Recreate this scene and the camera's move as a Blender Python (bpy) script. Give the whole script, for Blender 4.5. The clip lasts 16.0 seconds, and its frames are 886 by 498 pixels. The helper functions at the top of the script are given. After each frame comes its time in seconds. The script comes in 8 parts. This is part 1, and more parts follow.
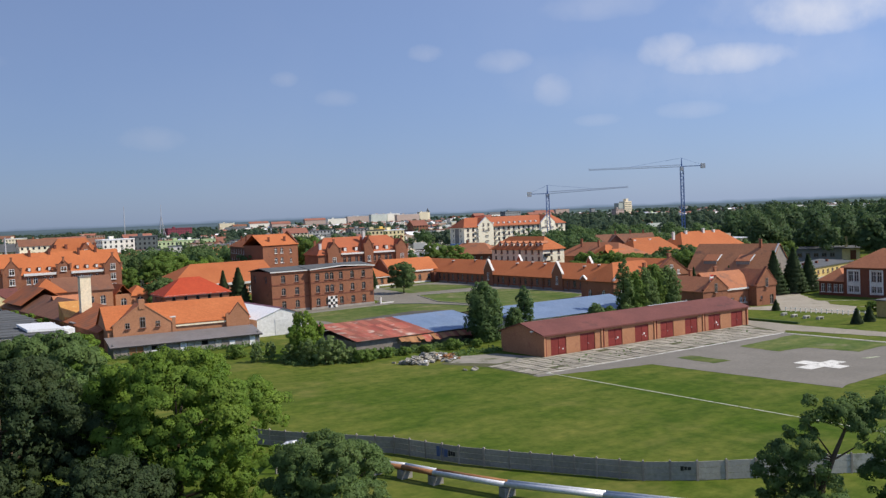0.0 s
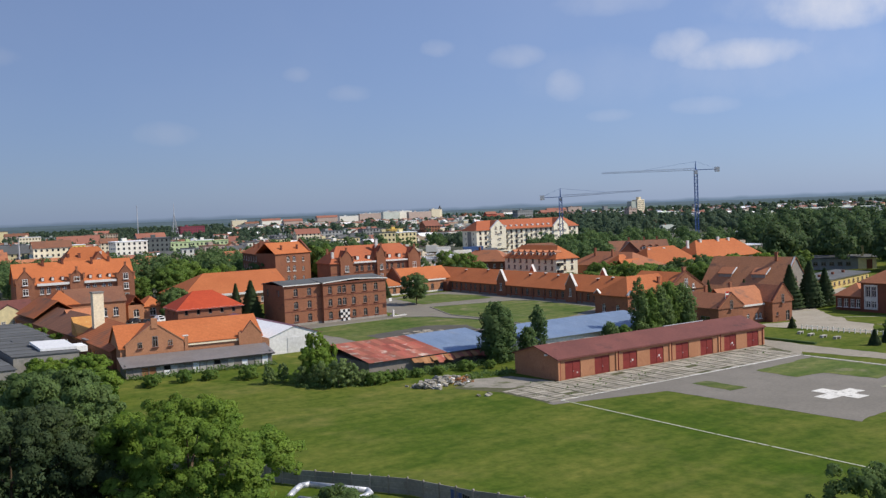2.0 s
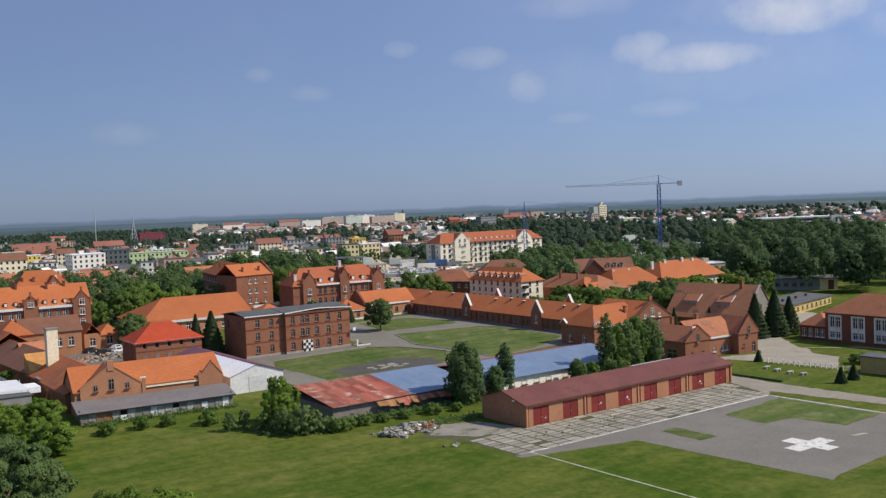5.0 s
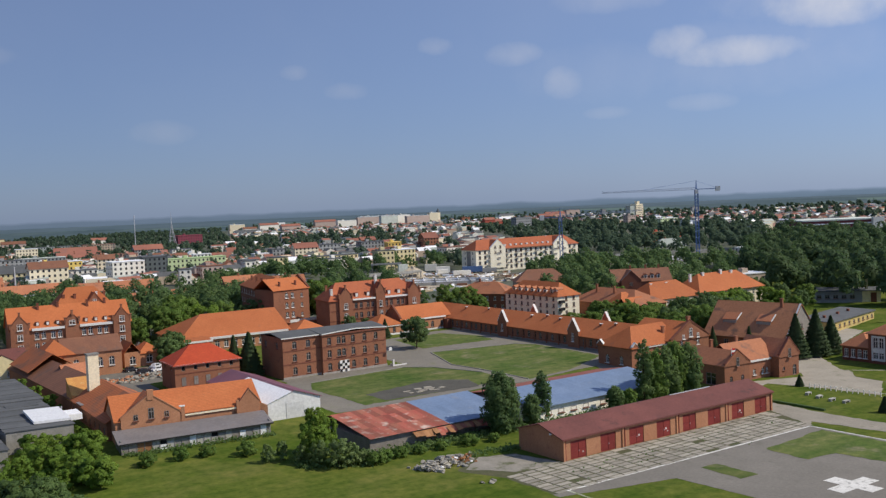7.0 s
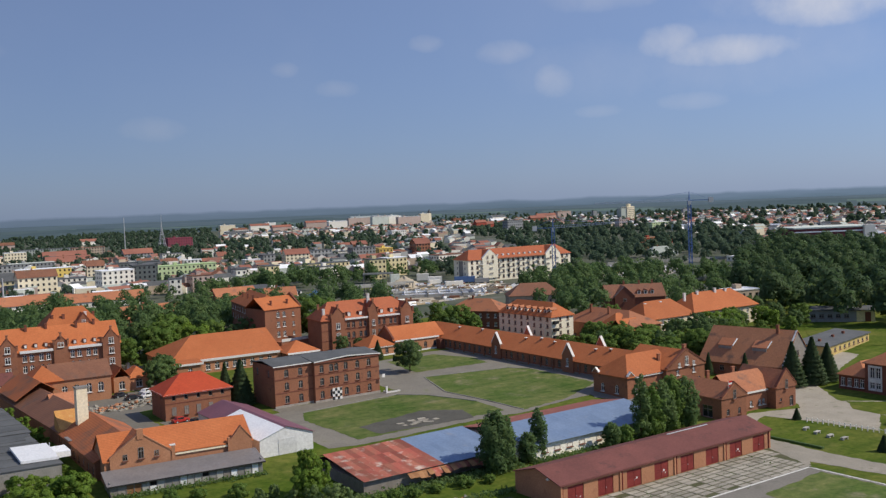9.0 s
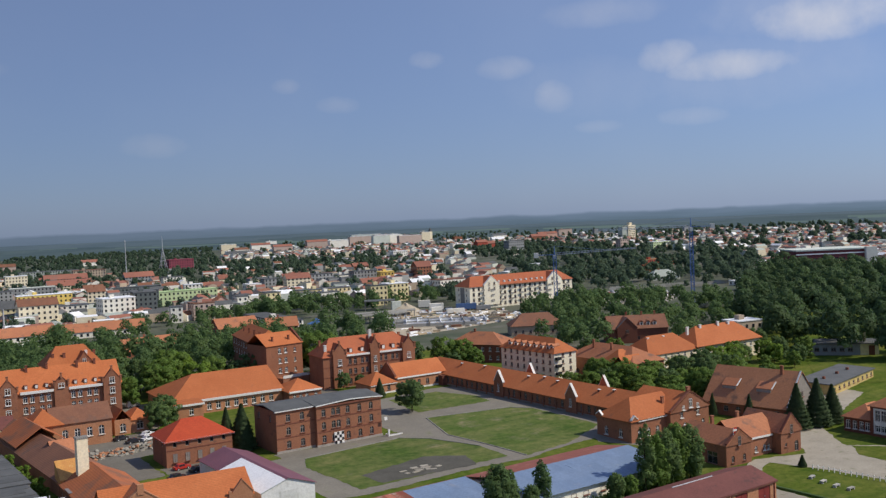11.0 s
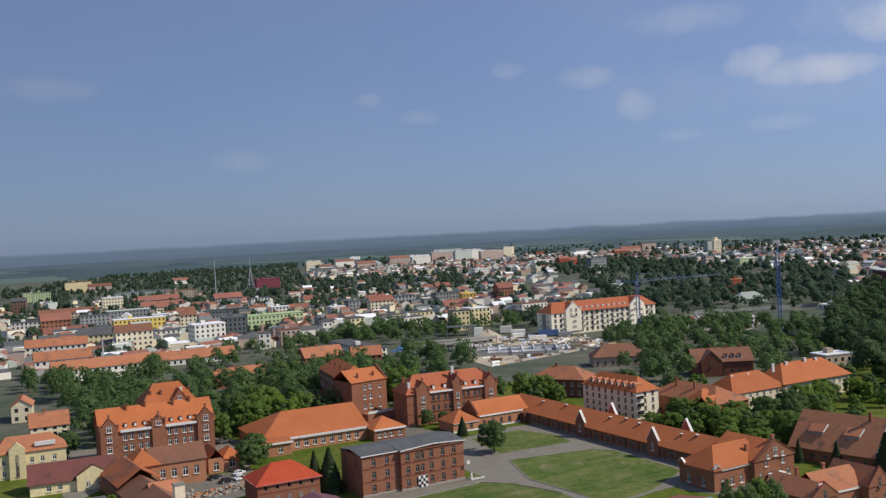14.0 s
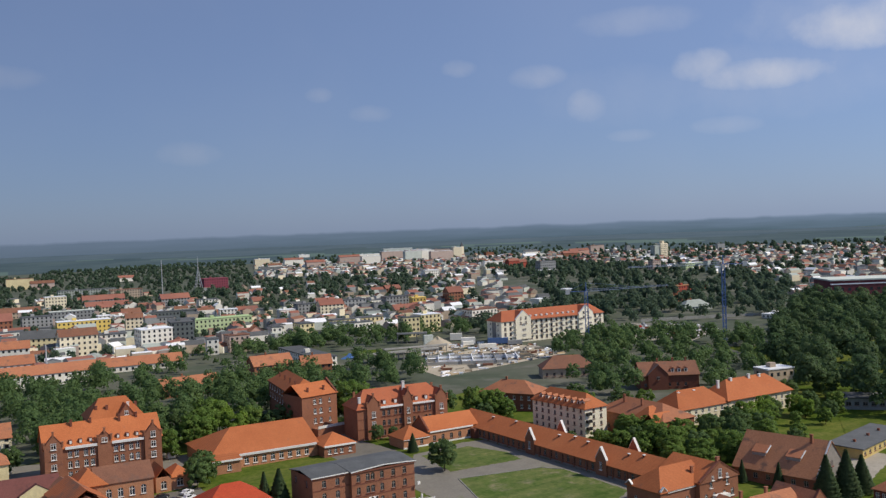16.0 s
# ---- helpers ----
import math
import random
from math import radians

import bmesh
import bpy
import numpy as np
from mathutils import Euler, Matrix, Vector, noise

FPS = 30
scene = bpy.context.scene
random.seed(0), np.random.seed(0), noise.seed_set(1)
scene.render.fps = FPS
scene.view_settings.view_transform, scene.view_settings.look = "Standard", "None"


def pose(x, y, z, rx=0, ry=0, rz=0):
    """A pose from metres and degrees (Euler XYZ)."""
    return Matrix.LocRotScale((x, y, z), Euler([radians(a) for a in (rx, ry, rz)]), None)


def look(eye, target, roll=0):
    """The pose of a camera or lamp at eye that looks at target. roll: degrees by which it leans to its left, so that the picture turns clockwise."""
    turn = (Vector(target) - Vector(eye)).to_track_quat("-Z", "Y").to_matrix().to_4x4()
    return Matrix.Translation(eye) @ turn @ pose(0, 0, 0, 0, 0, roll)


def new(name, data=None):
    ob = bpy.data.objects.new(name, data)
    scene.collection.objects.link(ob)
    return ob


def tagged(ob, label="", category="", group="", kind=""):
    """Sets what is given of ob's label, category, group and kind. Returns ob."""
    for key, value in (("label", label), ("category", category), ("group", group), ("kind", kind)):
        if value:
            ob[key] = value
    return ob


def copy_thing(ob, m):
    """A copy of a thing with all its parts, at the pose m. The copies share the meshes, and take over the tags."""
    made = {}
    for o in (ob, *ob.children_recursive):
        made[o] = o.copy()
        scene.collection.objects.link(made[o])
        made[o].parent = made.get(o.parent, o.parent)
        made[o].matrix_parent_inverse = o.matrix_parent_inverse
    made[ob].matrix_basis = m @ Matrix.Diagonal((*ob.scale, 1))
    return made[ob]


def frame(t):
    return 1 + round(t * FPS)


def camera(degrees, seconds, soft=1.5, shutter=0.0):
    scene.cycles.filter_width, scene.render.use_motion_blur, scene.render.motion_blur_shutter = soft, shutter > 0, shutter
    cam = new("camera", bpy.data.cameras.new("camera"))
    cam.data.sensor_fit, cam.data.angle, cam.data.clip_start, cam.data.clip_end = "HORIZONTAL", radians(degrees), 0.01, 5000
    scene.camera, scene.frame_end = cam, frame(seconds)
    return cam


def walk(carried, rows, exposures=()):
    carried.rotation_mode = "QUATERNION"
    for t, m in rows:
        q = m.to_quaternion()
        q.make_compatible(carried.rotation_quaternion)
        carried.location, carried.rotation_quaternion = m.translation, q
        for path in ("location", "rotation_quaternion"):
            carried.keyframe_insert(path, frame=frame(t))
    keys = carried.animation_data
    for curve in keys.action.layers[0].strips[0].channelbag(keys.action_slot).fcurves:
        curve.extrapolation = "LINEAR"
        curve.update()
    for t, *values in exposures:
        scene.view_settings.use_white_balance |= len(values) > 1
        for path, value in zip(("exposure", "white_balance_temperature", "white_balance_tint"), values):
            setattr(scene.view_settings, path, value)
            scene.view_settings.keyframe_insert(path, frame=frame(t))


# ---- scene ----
lens = 49.89
cam = camera(lens, 16.0, soft=1.35)
# seconds, eye, heading (degrees left of +y), pitch, roll
PATH = (
    (0, -112.70, -130.36, 27.15, -35.033, -2.273, -2.354),
    (0.5, -112.64, -130.14, 28.39, -34.545, -2.366, -2.359),
    (1, -112.48, -129.87, 29.55, -34.369, -2.434, -2.281),
    (1.5, -112.25, -129.54, 30.79, -34.289, -2.464, -2.279),
    (2, -111.96, -129.10, 32.03, -34.309, -2.522, -2.243),
    (2.5, -111.71, -128.56, 33.17, -34.648, -2.568, -2.114),
    (3, -111.33, -127.96, 34.40, -34.983, -2.595, -2.100),
    (3.5, -110.93, -127.43, 35.64, -35.231, -2.639, -2.143),
    (4, -110.52, -126.78, 36.93, -35.955, -2.607, -2.147),
    (4.5, -110.19, -126.03, 38.15, -36.738, -2.539, -2.089),
    (7, -109.50, -125.20, 45.93, -34.425, -2.656, -2.426),
    (7.5, -109.24, -124.45, 47.72, -34.262, -2.849, -2.314),
    (8, -108.93, -123.71, 49.56, -34.347, -3.013, -2.318),
    (8.5, -108.55, -122.91, 51.57, -34.935, -2.945, -2.228),
    (11, -107.55, -121.32, 60.76, -34.960, -1.874, -2.440),
    (11.5, -107.81, -121.63, 62.51, -35.082, -1.489, -2.455),
    (12, -108.13, -122.16, 64.37, -34.044, -1.301, -2.521),
    (12.5, -108.53, -123.11, 66.11, -32.347, -1.136, -2.603),
    (13, -108.98, -124.20, 67.74, -30.997, -0.961, -2.642),
    (13.5, -109.36, -125.15, 69.27, -30.338, -0.888, -2.885),
    (14, -109.60, -125.75, 70.82, -30.080, -0.968, -2.934),
    (14.5, -109.71, -125.92, 72.43, -30.645, -1.053, -2.649),
    (15, -109.85, -125.91, 74.18, -30.944, -1.177, -2.489),
    (15.5, -110.09, -125.88, 75.94, -31.713, -1.368, -2.354),
    (16, -110.48, -125.81, 77.65, -33.094, -1.283, -2.158),
)


def flown(x, y, z, heading, pitch, roll):
    h, p = radians(heading), radians(pitch)
    eye = Vector((x, y, z))
    return look(eye, eye + 100 * Vector((-math.sin(h) * math.cos(p), math.cos(h) * math.cos(p), math.sin(p))), roll)


walk(cam, [(row[0], flown(*row[1:])) for row in PATH], [(0, 0.18), (3.5, 0.06), (7, -0.05), (11, -0.1), (16, -0.12)])


# ---- daylight: hazy summer sky with small clouds, sun behind the camera's right shoulder ----
SUN_AZ, SUN_EL = 131.0, 43.0
world = bpy.data.worlds.new("summer_sky")
world.use_nodes = True
scene.world = world
wn, wl = world.node_tree.nodes, world.node_tree.links


def wmath(op, a, b=None, c=None, clamp=False):
    n = wn.new("ShaderNodeMath")
    n.operation, n.use_clamp = op, clamp
    for k, v in enumerate((a, b, c)):
        if v is None:
            continue
        if isinstance(v, (int, float)):
            n.inputs[k].default_value = v
        else:
            wl.new(v, n.inputs[k])
    return n.outputs[0]


sky = wn.new("ShaderNodeTexSky")
sky.sky_type, sky.sun_disc = "NISHITA", False
sky.sun_elevation, sky.sun_rotation = radians(SUN_EL), radians(SUN_AZ)
sky.altitude, sky.air_density, sky.dust_density, sky.ozone_density = 100, 1.0, 0.6, 4.0
tint = wn.new("ShaderNodeMix")
tint.data_type, tint.blend_type = "RGBA", "MULTIPLY"
tint.inputs["Factor"].default_value = 1.0
wl.new(sky.outputs[0], tint.inputs["A"])
tint.inputs["B"].default_value = (0.66, 0.77, 1.02, 1)
where = wn.new("ShaderNodeTexCoord").outputs["Generated"]
axis = wn.new("ShaderNodeSeparateXYZ")
wl.new(where, axis.inputs[0])
azimuth = wmath("MULTIPLY", wmath("ARCTAN2", axis.outputs[0], axis.outputs[1]), 57.2958)
elevation = wmath("MULTIPLY", wmath("ARCSINE", axis.outputs[2]), 57.2958)
puff = wn.new("ShaderNodeTexNoise")
puff.inputs["Scale"].default_value, puff.inputs["Detail"].default_value, puff.inputs["Roughness"].default_value = 34.0, 6.0, 0.55
wl.new(where, puff.inputs["Vector"])
veil = wn.new("ShaderNodeTexNoise")
veil.inputs["Scale"].default_value, veil.inputs["Detail"].default_value = 5.0, 4.0
wl.new(where, veil.inputs["Vector"])
cloud = 0.0
# azimuth, elevation, half width, half height, density of each cloud
for az, el, wide, high, dense in ((52.0, 8.0, 4.4, 1.0, 1.05), (48.6, 8.7, 1.9, 1.1, 0.9), (39.1, 8.7, 1.9, 0.8, 0.5),
                                  (42.0, 6.9, 1.4, 1.1, 0.55), (34.5, 9.4, 1.2, 0.6, 0.45), (29.1, 6.9, 1.4, 0.6, 0.35),
                                  (26.0, 8.1, 0.9, 0.5, 0.3), (18.4, 4.8, 2.0, 0.8, 0.3), (57.0, 10.2, 4.4, 1.5, 1.25),
                                  (49.9, 5.3, 2.2, 0.6, 0.35), (44.5, 5.0, 1.6, 0.4, 0.25), (45.0, 11.5, 4.0, 0.9, 0.35),
                                  (64.0, 9.0, 4.0, 1.2, 0.5), (8.0, 9.0, 3.0, 0.8, 0.3), (75.0, 12.0, 6.0, 2.0, 0.5), (53.0, 7.6, 8.5, 2.4, 0.22), (57.0, 10.8, 7.0, 2.2, 0.4), (44.0, 7.4, 5.5, 2.0, 0.14)):
    dx = wmath("DIVIDE", wmath("SUBTRACT", azimuth, az), wide)
    dy = wmath("DIVIDE", wmath("SUBTRACT", elevation, el), high)
    near = wmath("SUBTRACT", 1.0, wmath("ADD", wmath("MULTIPLY", dx, dx), wmath("MULTIPLY", dy, dy)))
    body = wmath("ADD", near, wmath("MULTIPLY", wmath("SUBTRACT", puff.outputs[0], 0.5), 1.5))
    cloud = wmath("MAXIMUM", cloud, wmath("MULTIPLY", wmath("MULTIPLY", body, dense * 0.5), wmath("MULTIPLY", wmath("ADD", near, 0.35), 1.6, clamp=True), clamp=True))
cloud = wmath("ADD", cloud, wmath("MULTIPLY", wmath("SUBTRACT", veil.outputs[0], 0.45), 0.16), clamp=True)
white = wn.new("ShaderNodeMix")
white.data_type = "RGBA"
wl.new(cloud, white.inputs["Factor"])
haze = wn.new("ShaderNodeMix")
haze.data_type = "RGBA"
haze.inputs["Factor"].default_value = 0.62
wl.new(tint.outputs["Result"], haze.inputs["A"])
haze.inputs["B"].default_value = (2.0, 2.62, 4.2, 1)
wl.new(haze.outputs["Result"], white.inputs["A"])
white.inputs["B"].default_value = (4.9, 5.05, 5.7, 1)
# below the horizon, painted into the sky: the wooded plain many miles off, haze mixed into its colours towards the
# skyline and to the north
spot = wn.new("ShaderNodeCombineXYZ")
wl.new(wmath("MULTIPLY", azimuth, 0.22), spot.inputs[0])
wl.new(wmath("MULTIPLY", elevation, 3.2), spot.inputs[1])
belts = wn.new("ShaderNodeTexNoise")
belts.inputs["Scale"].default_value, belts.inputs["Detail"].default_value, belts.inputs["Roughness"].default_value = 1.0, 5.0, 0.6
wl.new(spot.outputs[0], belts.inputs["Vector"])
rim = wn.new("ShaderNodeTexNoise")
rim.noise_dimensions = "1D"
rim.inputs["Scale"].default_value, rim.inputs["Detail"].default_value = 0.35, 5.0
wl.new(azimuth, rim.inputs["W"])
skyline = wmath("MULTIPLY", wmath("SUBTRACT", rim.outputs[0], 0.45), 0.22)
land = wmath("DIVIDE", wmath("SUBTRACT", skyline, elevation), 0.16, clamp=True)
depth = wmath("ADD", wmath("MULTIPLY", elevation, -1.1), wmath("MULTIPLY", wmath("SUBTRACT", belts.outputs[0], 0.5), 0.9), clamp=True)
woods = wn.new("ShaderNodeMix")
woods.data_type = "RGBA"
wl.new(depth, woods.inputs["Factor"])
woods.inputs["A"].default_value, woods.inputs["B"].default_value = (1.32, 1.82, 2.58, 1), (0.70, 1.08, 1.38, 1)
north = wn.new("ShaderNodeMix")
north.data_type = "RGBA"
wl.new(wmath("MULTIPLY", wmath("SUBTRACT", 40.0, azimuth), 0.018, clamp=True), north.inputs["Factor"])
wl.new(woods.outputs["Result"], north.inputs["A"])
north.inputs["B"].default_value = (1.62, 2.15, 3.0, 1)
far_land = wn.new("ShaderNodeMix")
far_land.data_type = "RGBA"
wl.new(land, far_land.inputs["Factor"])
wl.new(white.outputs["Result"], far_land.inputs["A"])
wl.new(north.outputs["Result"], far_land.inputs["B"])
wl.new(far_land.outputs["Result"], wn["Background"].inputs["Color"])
# the haze is brighter towards the sun
sunward = wmath("ADD", wmath("MULTIPLY", axis.outputs[0], math.sin(radians(SUN_AZ))), wmath("MULTIPLY", axis.outputs[1], math.cos(radians(SUN_AZ))))
wl.new(wmath("MULTIPLY", wmath("ADD", wmath("MULTIPLY", sunward, 0.36), 1.02), 0.119), wn["Background"].inputs["Strength"])

sun = new("sun", bpy.data.lights.new("sun", "SUN"))
sun.data.energy, sun.data.angle, sun.data.color = 4.1, radians(0.6), (1.0, 0.90, 0.74)
a, e = radians(SUN_AZ), radians(SUN_EL)
sun.matrix_world = look((500 * math.sin(a) * math.cos(e), 500 * math.cos(a) * math.cos(e), 500 * math.sin(e)), (0, 0, 0))
scene.view_settings.exposure = 0.0


# ---- materials ----
def mottled(name, c1, c2, coarse=0.15, fine=3.0, rough=0.85, bump=0.2, metallic=0.0, blotch=None, courses=0.0, vary=0.12, specular=0.25, leaf=False, soft=0.12, streaks=None, patchy=0.0):
    """Colour between c1 and c2 by noise at two scales, with blotches of a third colour, horizontal courses and a random tone per object or piece."""
    m = bpy.data.materials.new(name)
    m.use_nodes = True
    nodes, links = m.node_tree.nodes, m.node_tree.links
    b = nodes["Principled BSDF"]
    place = nodes.new("ShaderNodeNewGeometry")
    pos = place.outputs["Position"]

    def noisy(scale, detail=4.0):
        n = nodes.new("ShaderNodeTexNoise")
        n.inputs["Scale"].default_value, n.inputs["Detail"].default_value, n.inputs["Roughness"].default_value = scale, detail, 0.65
        links.new(pos, n.inputs["Vector"])
        return n.outputs[0]

    def mix(fac, x, y, blend="MIX"):
        n = nodes.new("ShaderNodeMix")
        n.data_type, n.blend_type = "RGBA", blend
        for value, socket in ((fac, n.inputs["Factor"]), (x, n.inputs["A"]), (y, n.inputs["B"])):
            if hasattr(value, "is_linked"):
                links.new(value, socket)
            else:
                socket.default_value = value
        return n.outputs["Result"]

    def spread(value, low, high, to_low=0.0, to_high=1.0):
        n = nodes.new("ShaderNodeMapRange")
        for k, v in enumerate((low, high, to_low, to_high)):
            n.inputs[k + 1].default_value = v
        links.new(value, n.inputs[0])
        return n.outputs[0]

    grain = noisy(fine, 5.0)
    colour = mix(spread(noisy(coarse), 0.3, 0.7), (*c1, 1), (*c2, 1))
    grey = spread(grain, 0.25, 0.75, 0.82, 1.18)
    level = nodes.new("ShaderNodeCombineColor")
    for k in range(3):
        links.new(grey, level.inputs[k])
    colour = mix(1.0, colour, level.outputs[0], "MULTIPLY")
    if blotch:
        colour = mix(spread(noisy(blotch[1]), blotch[2], blotch[2] + soft), colour, (*blotch[0], 1))
    if patchy:
        tuft = nodes.new("ShaderNodeCombineColor")
        clumps = noisy(patchy, 6.0)
        for k, (low, high) in enumerate(((0.70, 1.30), (0.80, 1.18), (0.72, 1.28))):
            links.new(spread(clumps, 0.34, 0.66, low, high), tuft.inputs[k])
        colour = mix(1.0, colour, tuft.outputs[0], "MULTIPLY")
    if streaks:
        squeeze = nodes.new("ShaderNodeMapping")
        squeeze.inputs["Scale"].default_value, squeeze.inputs["Rotation"].default_value = (streaks[0], streaks[0] * 5, 1), (0, 0, 0.1)
        links.new(pos, squeeze.inputs["Vector"])
        lines = nodes.new("ShaderNodeTexNoise")
        lines.inputs["Scale"].default_value, lines.inputs["Detail"].default_value = 1.0, 5.0
        links.new(squeeze.outputs[0], lines.inputs["Vector"])
        worn = nodes.new("ShaderNodeCombineColor")
        for k, (low, high) in enumerate(((0.74, 1.24), (0.85, 1.14), (0.74, 1.26))):
            links.new(spread(lines.outputs[0], 0.32, 0.68, low, high), worn.inputs[k])
        colour = mix(1.0, colour, worn.outputs[0], "MULTIPLY")
    tone = place.outputs["Random Per Island"] if leaf else nodes.new("ShaderNodeObjectInfo").outputs["Random"]
    shift = nodes.new("ShaderNodeCombineColor")
    shade = spread(tone, 0.0, 1.0, 1 - vary, 1 + vary)
    for k in range(3):
        links.new(shade, shift.inputs[k])
    colour = mix(1.0, colour, shift.outputs[0], "MULTIPLY")
    height = grain
    if courses:
        wave = nodes.new("ShaderNodeTexWave")
        wave.wave_type, wave.bands_direction = "BANDS", "Z"
        wave.inputs["Scale"].default_value, wave.inputs["Distortion"].default_value, wave.inputs["Detail Scale"].default_value = courses, 0.8, 2.0
        links.new(pos, wave.inputs["Vector"])
        dark = spread(wave.outputs[1], 0.0, 0.5, 0.8, 1.0)
        line = nodes.new("ShaderNodeCombineColor")
        for k in range(3):
            links.new(dark, line.inputs[k])
        colour = mix(1.0, colour, line.outputs[0], "MULTIPLY")
    links.new(colour, b.inputs["Base Color"])
    b.inputs["Roughness"].default_value, b.inputs["Metallic"].default_value, b.inputs["Specular IOR Level"].default_value = rough, metallic, specular
    if bump:
        n = nodes.new("ShaderNodeBump")
        n.inputs["Strength"].default_value, n.inputs["Distance"].default_value = bump, 0.05
        links.new(height, n.inputs["Height"])
        links.new(n.outputs[0], b.inputs["Normal"])
    if leaf:
        thin = nodes.new("ShaderNodeBsdfTranslucent")
        links.new(colour, thin.inputs["Color"])
        both = nodes.new("ShaderNodeMixShader")
        both.inputs[0].default_value = 0.5
        links.new(b.outputs[0], both.inputs[1])
        links.new(thin.outputs[0], both.inputs[2])
        links.new(both.outputs[0], nodes["Material Output"].inputs["Surface"])
    return m


M = {}
M["grass"] = mottled("grass", (0.049, 0.093, 0.008), (0.122, 0.139, 0.028), 0.035, 1.3, 0.95, 0.5, blotch=((0.142, 0.145, 0.040), 0.05, 0.52), specular=0.06, soft=0.26, streaks=(0.05,), patchy=0.55)
M["lawn_worn"] = mottled("worn_lawn", (0.062, 0.108, 0.020), (0.135, 0.150, 0.052), 0.09, 1.6, 0.95, 0.5, blotch=((0.21, 0.19, 0.12), 0.13, 0.58), specular=0.1, soft=0.18, streaks=(0.06,), patchy=0.5)
M["asphalt"] = mottled("worn_asphalt", (0.159, 0.148, 0.127), (0.202, 0.187, 0.162), 0.1, 2.0, 0.9, 0.2, blotch=((0.14, 0.135, 0.11), 0.25, 0.6))
M["gravel"] = mottled("dusty_gravel", (0.29, 0.265, 0.215), (0.37, 0.335, 0.275), 0.2, 2.5, 0.95, 0.3, blotch=((0.20, 0.20, 0.13), 0.3, 0.6))
M["slab"] = mottled("concrete_slab", (0.28, 0.258, 0.212), (0.37, 0.34, 0.285), 0.3, 4.0, 0.9, 0.2, vary=0.22, blotch=((0.16, 0.155, 0.10), 0.45, 0.6))
M["soil"] = mottled("weedy_soil", (0.075, 0.09, 0.035), (0.13, 0.12, 0.07), 0.5, 3.0, 0.95, 0.3)
M["path"] = mottled("gravel_path", (0.160, 0.148, 0.125), (0.205, 0.190, 0.160), 0.15, 2.0, 0.95, 0.3, blotch=((0.14, 0.15, 0.08), 0.15, 0.62))
M["bare"] = mottled("bare_grey_earth", (0.067, 0.065, 0.056), (0.099, 0.095, 0.081), 0.2, 2.0, 0.95, 0.3)
M["paint"] = mottled("white_road_paint", (0.70, 0.69, 0.65), (0.58, 0.57, 0.53), 0.6, 5.0, 0.8, 0.05, blotch=((0.30, 0.29, 0.26), 1.1, 0.54))
M["paint_faded"] = mottled("faded_field_line", (0.44, 0.45, 0.36), (0.32, 0.35, 0.22), 0.4, 3.0, 0.9, 0.05, blotch=((0.11, 0.15, 0.03), 0.9, 0.55))
M["sand"] = mottled("sand", (0.42, 0.36, 0.27), (0.50, 0.44, 0.34), 0.08, 1.0, 0.95, 0.3)
M["brick"] = mottled("red_brick", (0.270, 0.114, 0.066), (0.338, 0.150, 0.087), 0.25, 3.0, 0.9, 0.25, blotch=((0.20, 0.092, 0.062), 0.5, 0.58), courses=2.2)
M["brick_light"] = mottled("orange_brick", (0.43, 0.20, 0.108), (0.495, 0.245, 0.137), 0.3, 3.0, 0.9, 0.2, blotch=((0.38, 0.17, 0.10), 0.4, 0.6), courses=2.2)
M["brick_band"] = mottled("dark_brick_band", (0.17, 0.065, 0.045), (0.21, 0.08, 0.05), 0.4, 3.0, 0.9, 0.2)
M["tile"] = mottled("orange_clay_tiles", (0.420, 0.126, 0.044), (0.485, 0.157, 0.057), 0.12, 2.2, 0.8, 0.35, blotch=((0.36, 0.13, 0.06), 0.3, 0.61), courses=1.3)
M["tile_mid"] = mottled("patched_clay_tiles", (0.40, 0.125, 0.05), (0.46, 0.15, 0.06), 0.12, 2.2, 0.8, 0.35, blotch=((0.25, 0.115, 0.068), 0.11, 0.5), courses=1.3)
M["tile_dark"] = mottled("dark_red_clay_tiles", (0.36, 0.105, 0.05), (0.43, 0.135, 0.06), 0.15, 2.2, 0.8, 0.35, blotch=((0.28, 0.10, 0.06), 0.3, 0.6), courses=1.3)
M["tile_red"] = mottled("bright_red_tiles", (0.42, 0.058, 0.022), (0.48, 0.075, 0.028), 0.2, 2.2, 0.7, 0.3, courses=1.3)
M["tile_old"] = mottled("weathered_clay_tiles", (0.385, 0.152, 0.080), (0.46, 0.19, 0.096), 0.12, 2.0, 0.85, 0.35, blotch=((0.24, 0.125, 0.085), 0.22, 0.56), courses=1.3)
M["tile_brown"] = mottled("brown_clay_tiles", (0.20, 0.095, 0.062), (0.27, 0.125, 0.075), 0.15, 2.0, 0.85, 0.35, blotch=((0.17, 0.10, 0.075), 0.2, 0.58), courses=1.3)
M["tile_town"] = mottled("muted_town_tiles", (0.25, 0.105, 0.078), (0.32, 0.135, 0.092), 0.05, 1.0, 0.85, 0.1, blotch=((0.20, 0.12, 0.10), 0.04, 0.58))
M["tile_barn"] = mottled("weathered_barn_tiles", (0.40, 0.180, 0.092), (0.47, 0.215, 0.112), 0.15, 2.0, 0.85, 0.35, blotch=((0.20, 0.115, 0.08), 0.2, 0.57), courses=1.3)
M["worn_concrete"] = mottled("stained_concrete", (0.20, 0.188, 0.16), (0.29, 0.268, 0.23), 0.4, 3.0, 0.95, 0.3, blotch=((0.095, 0.105, 0.05), 0.3, 0.53))
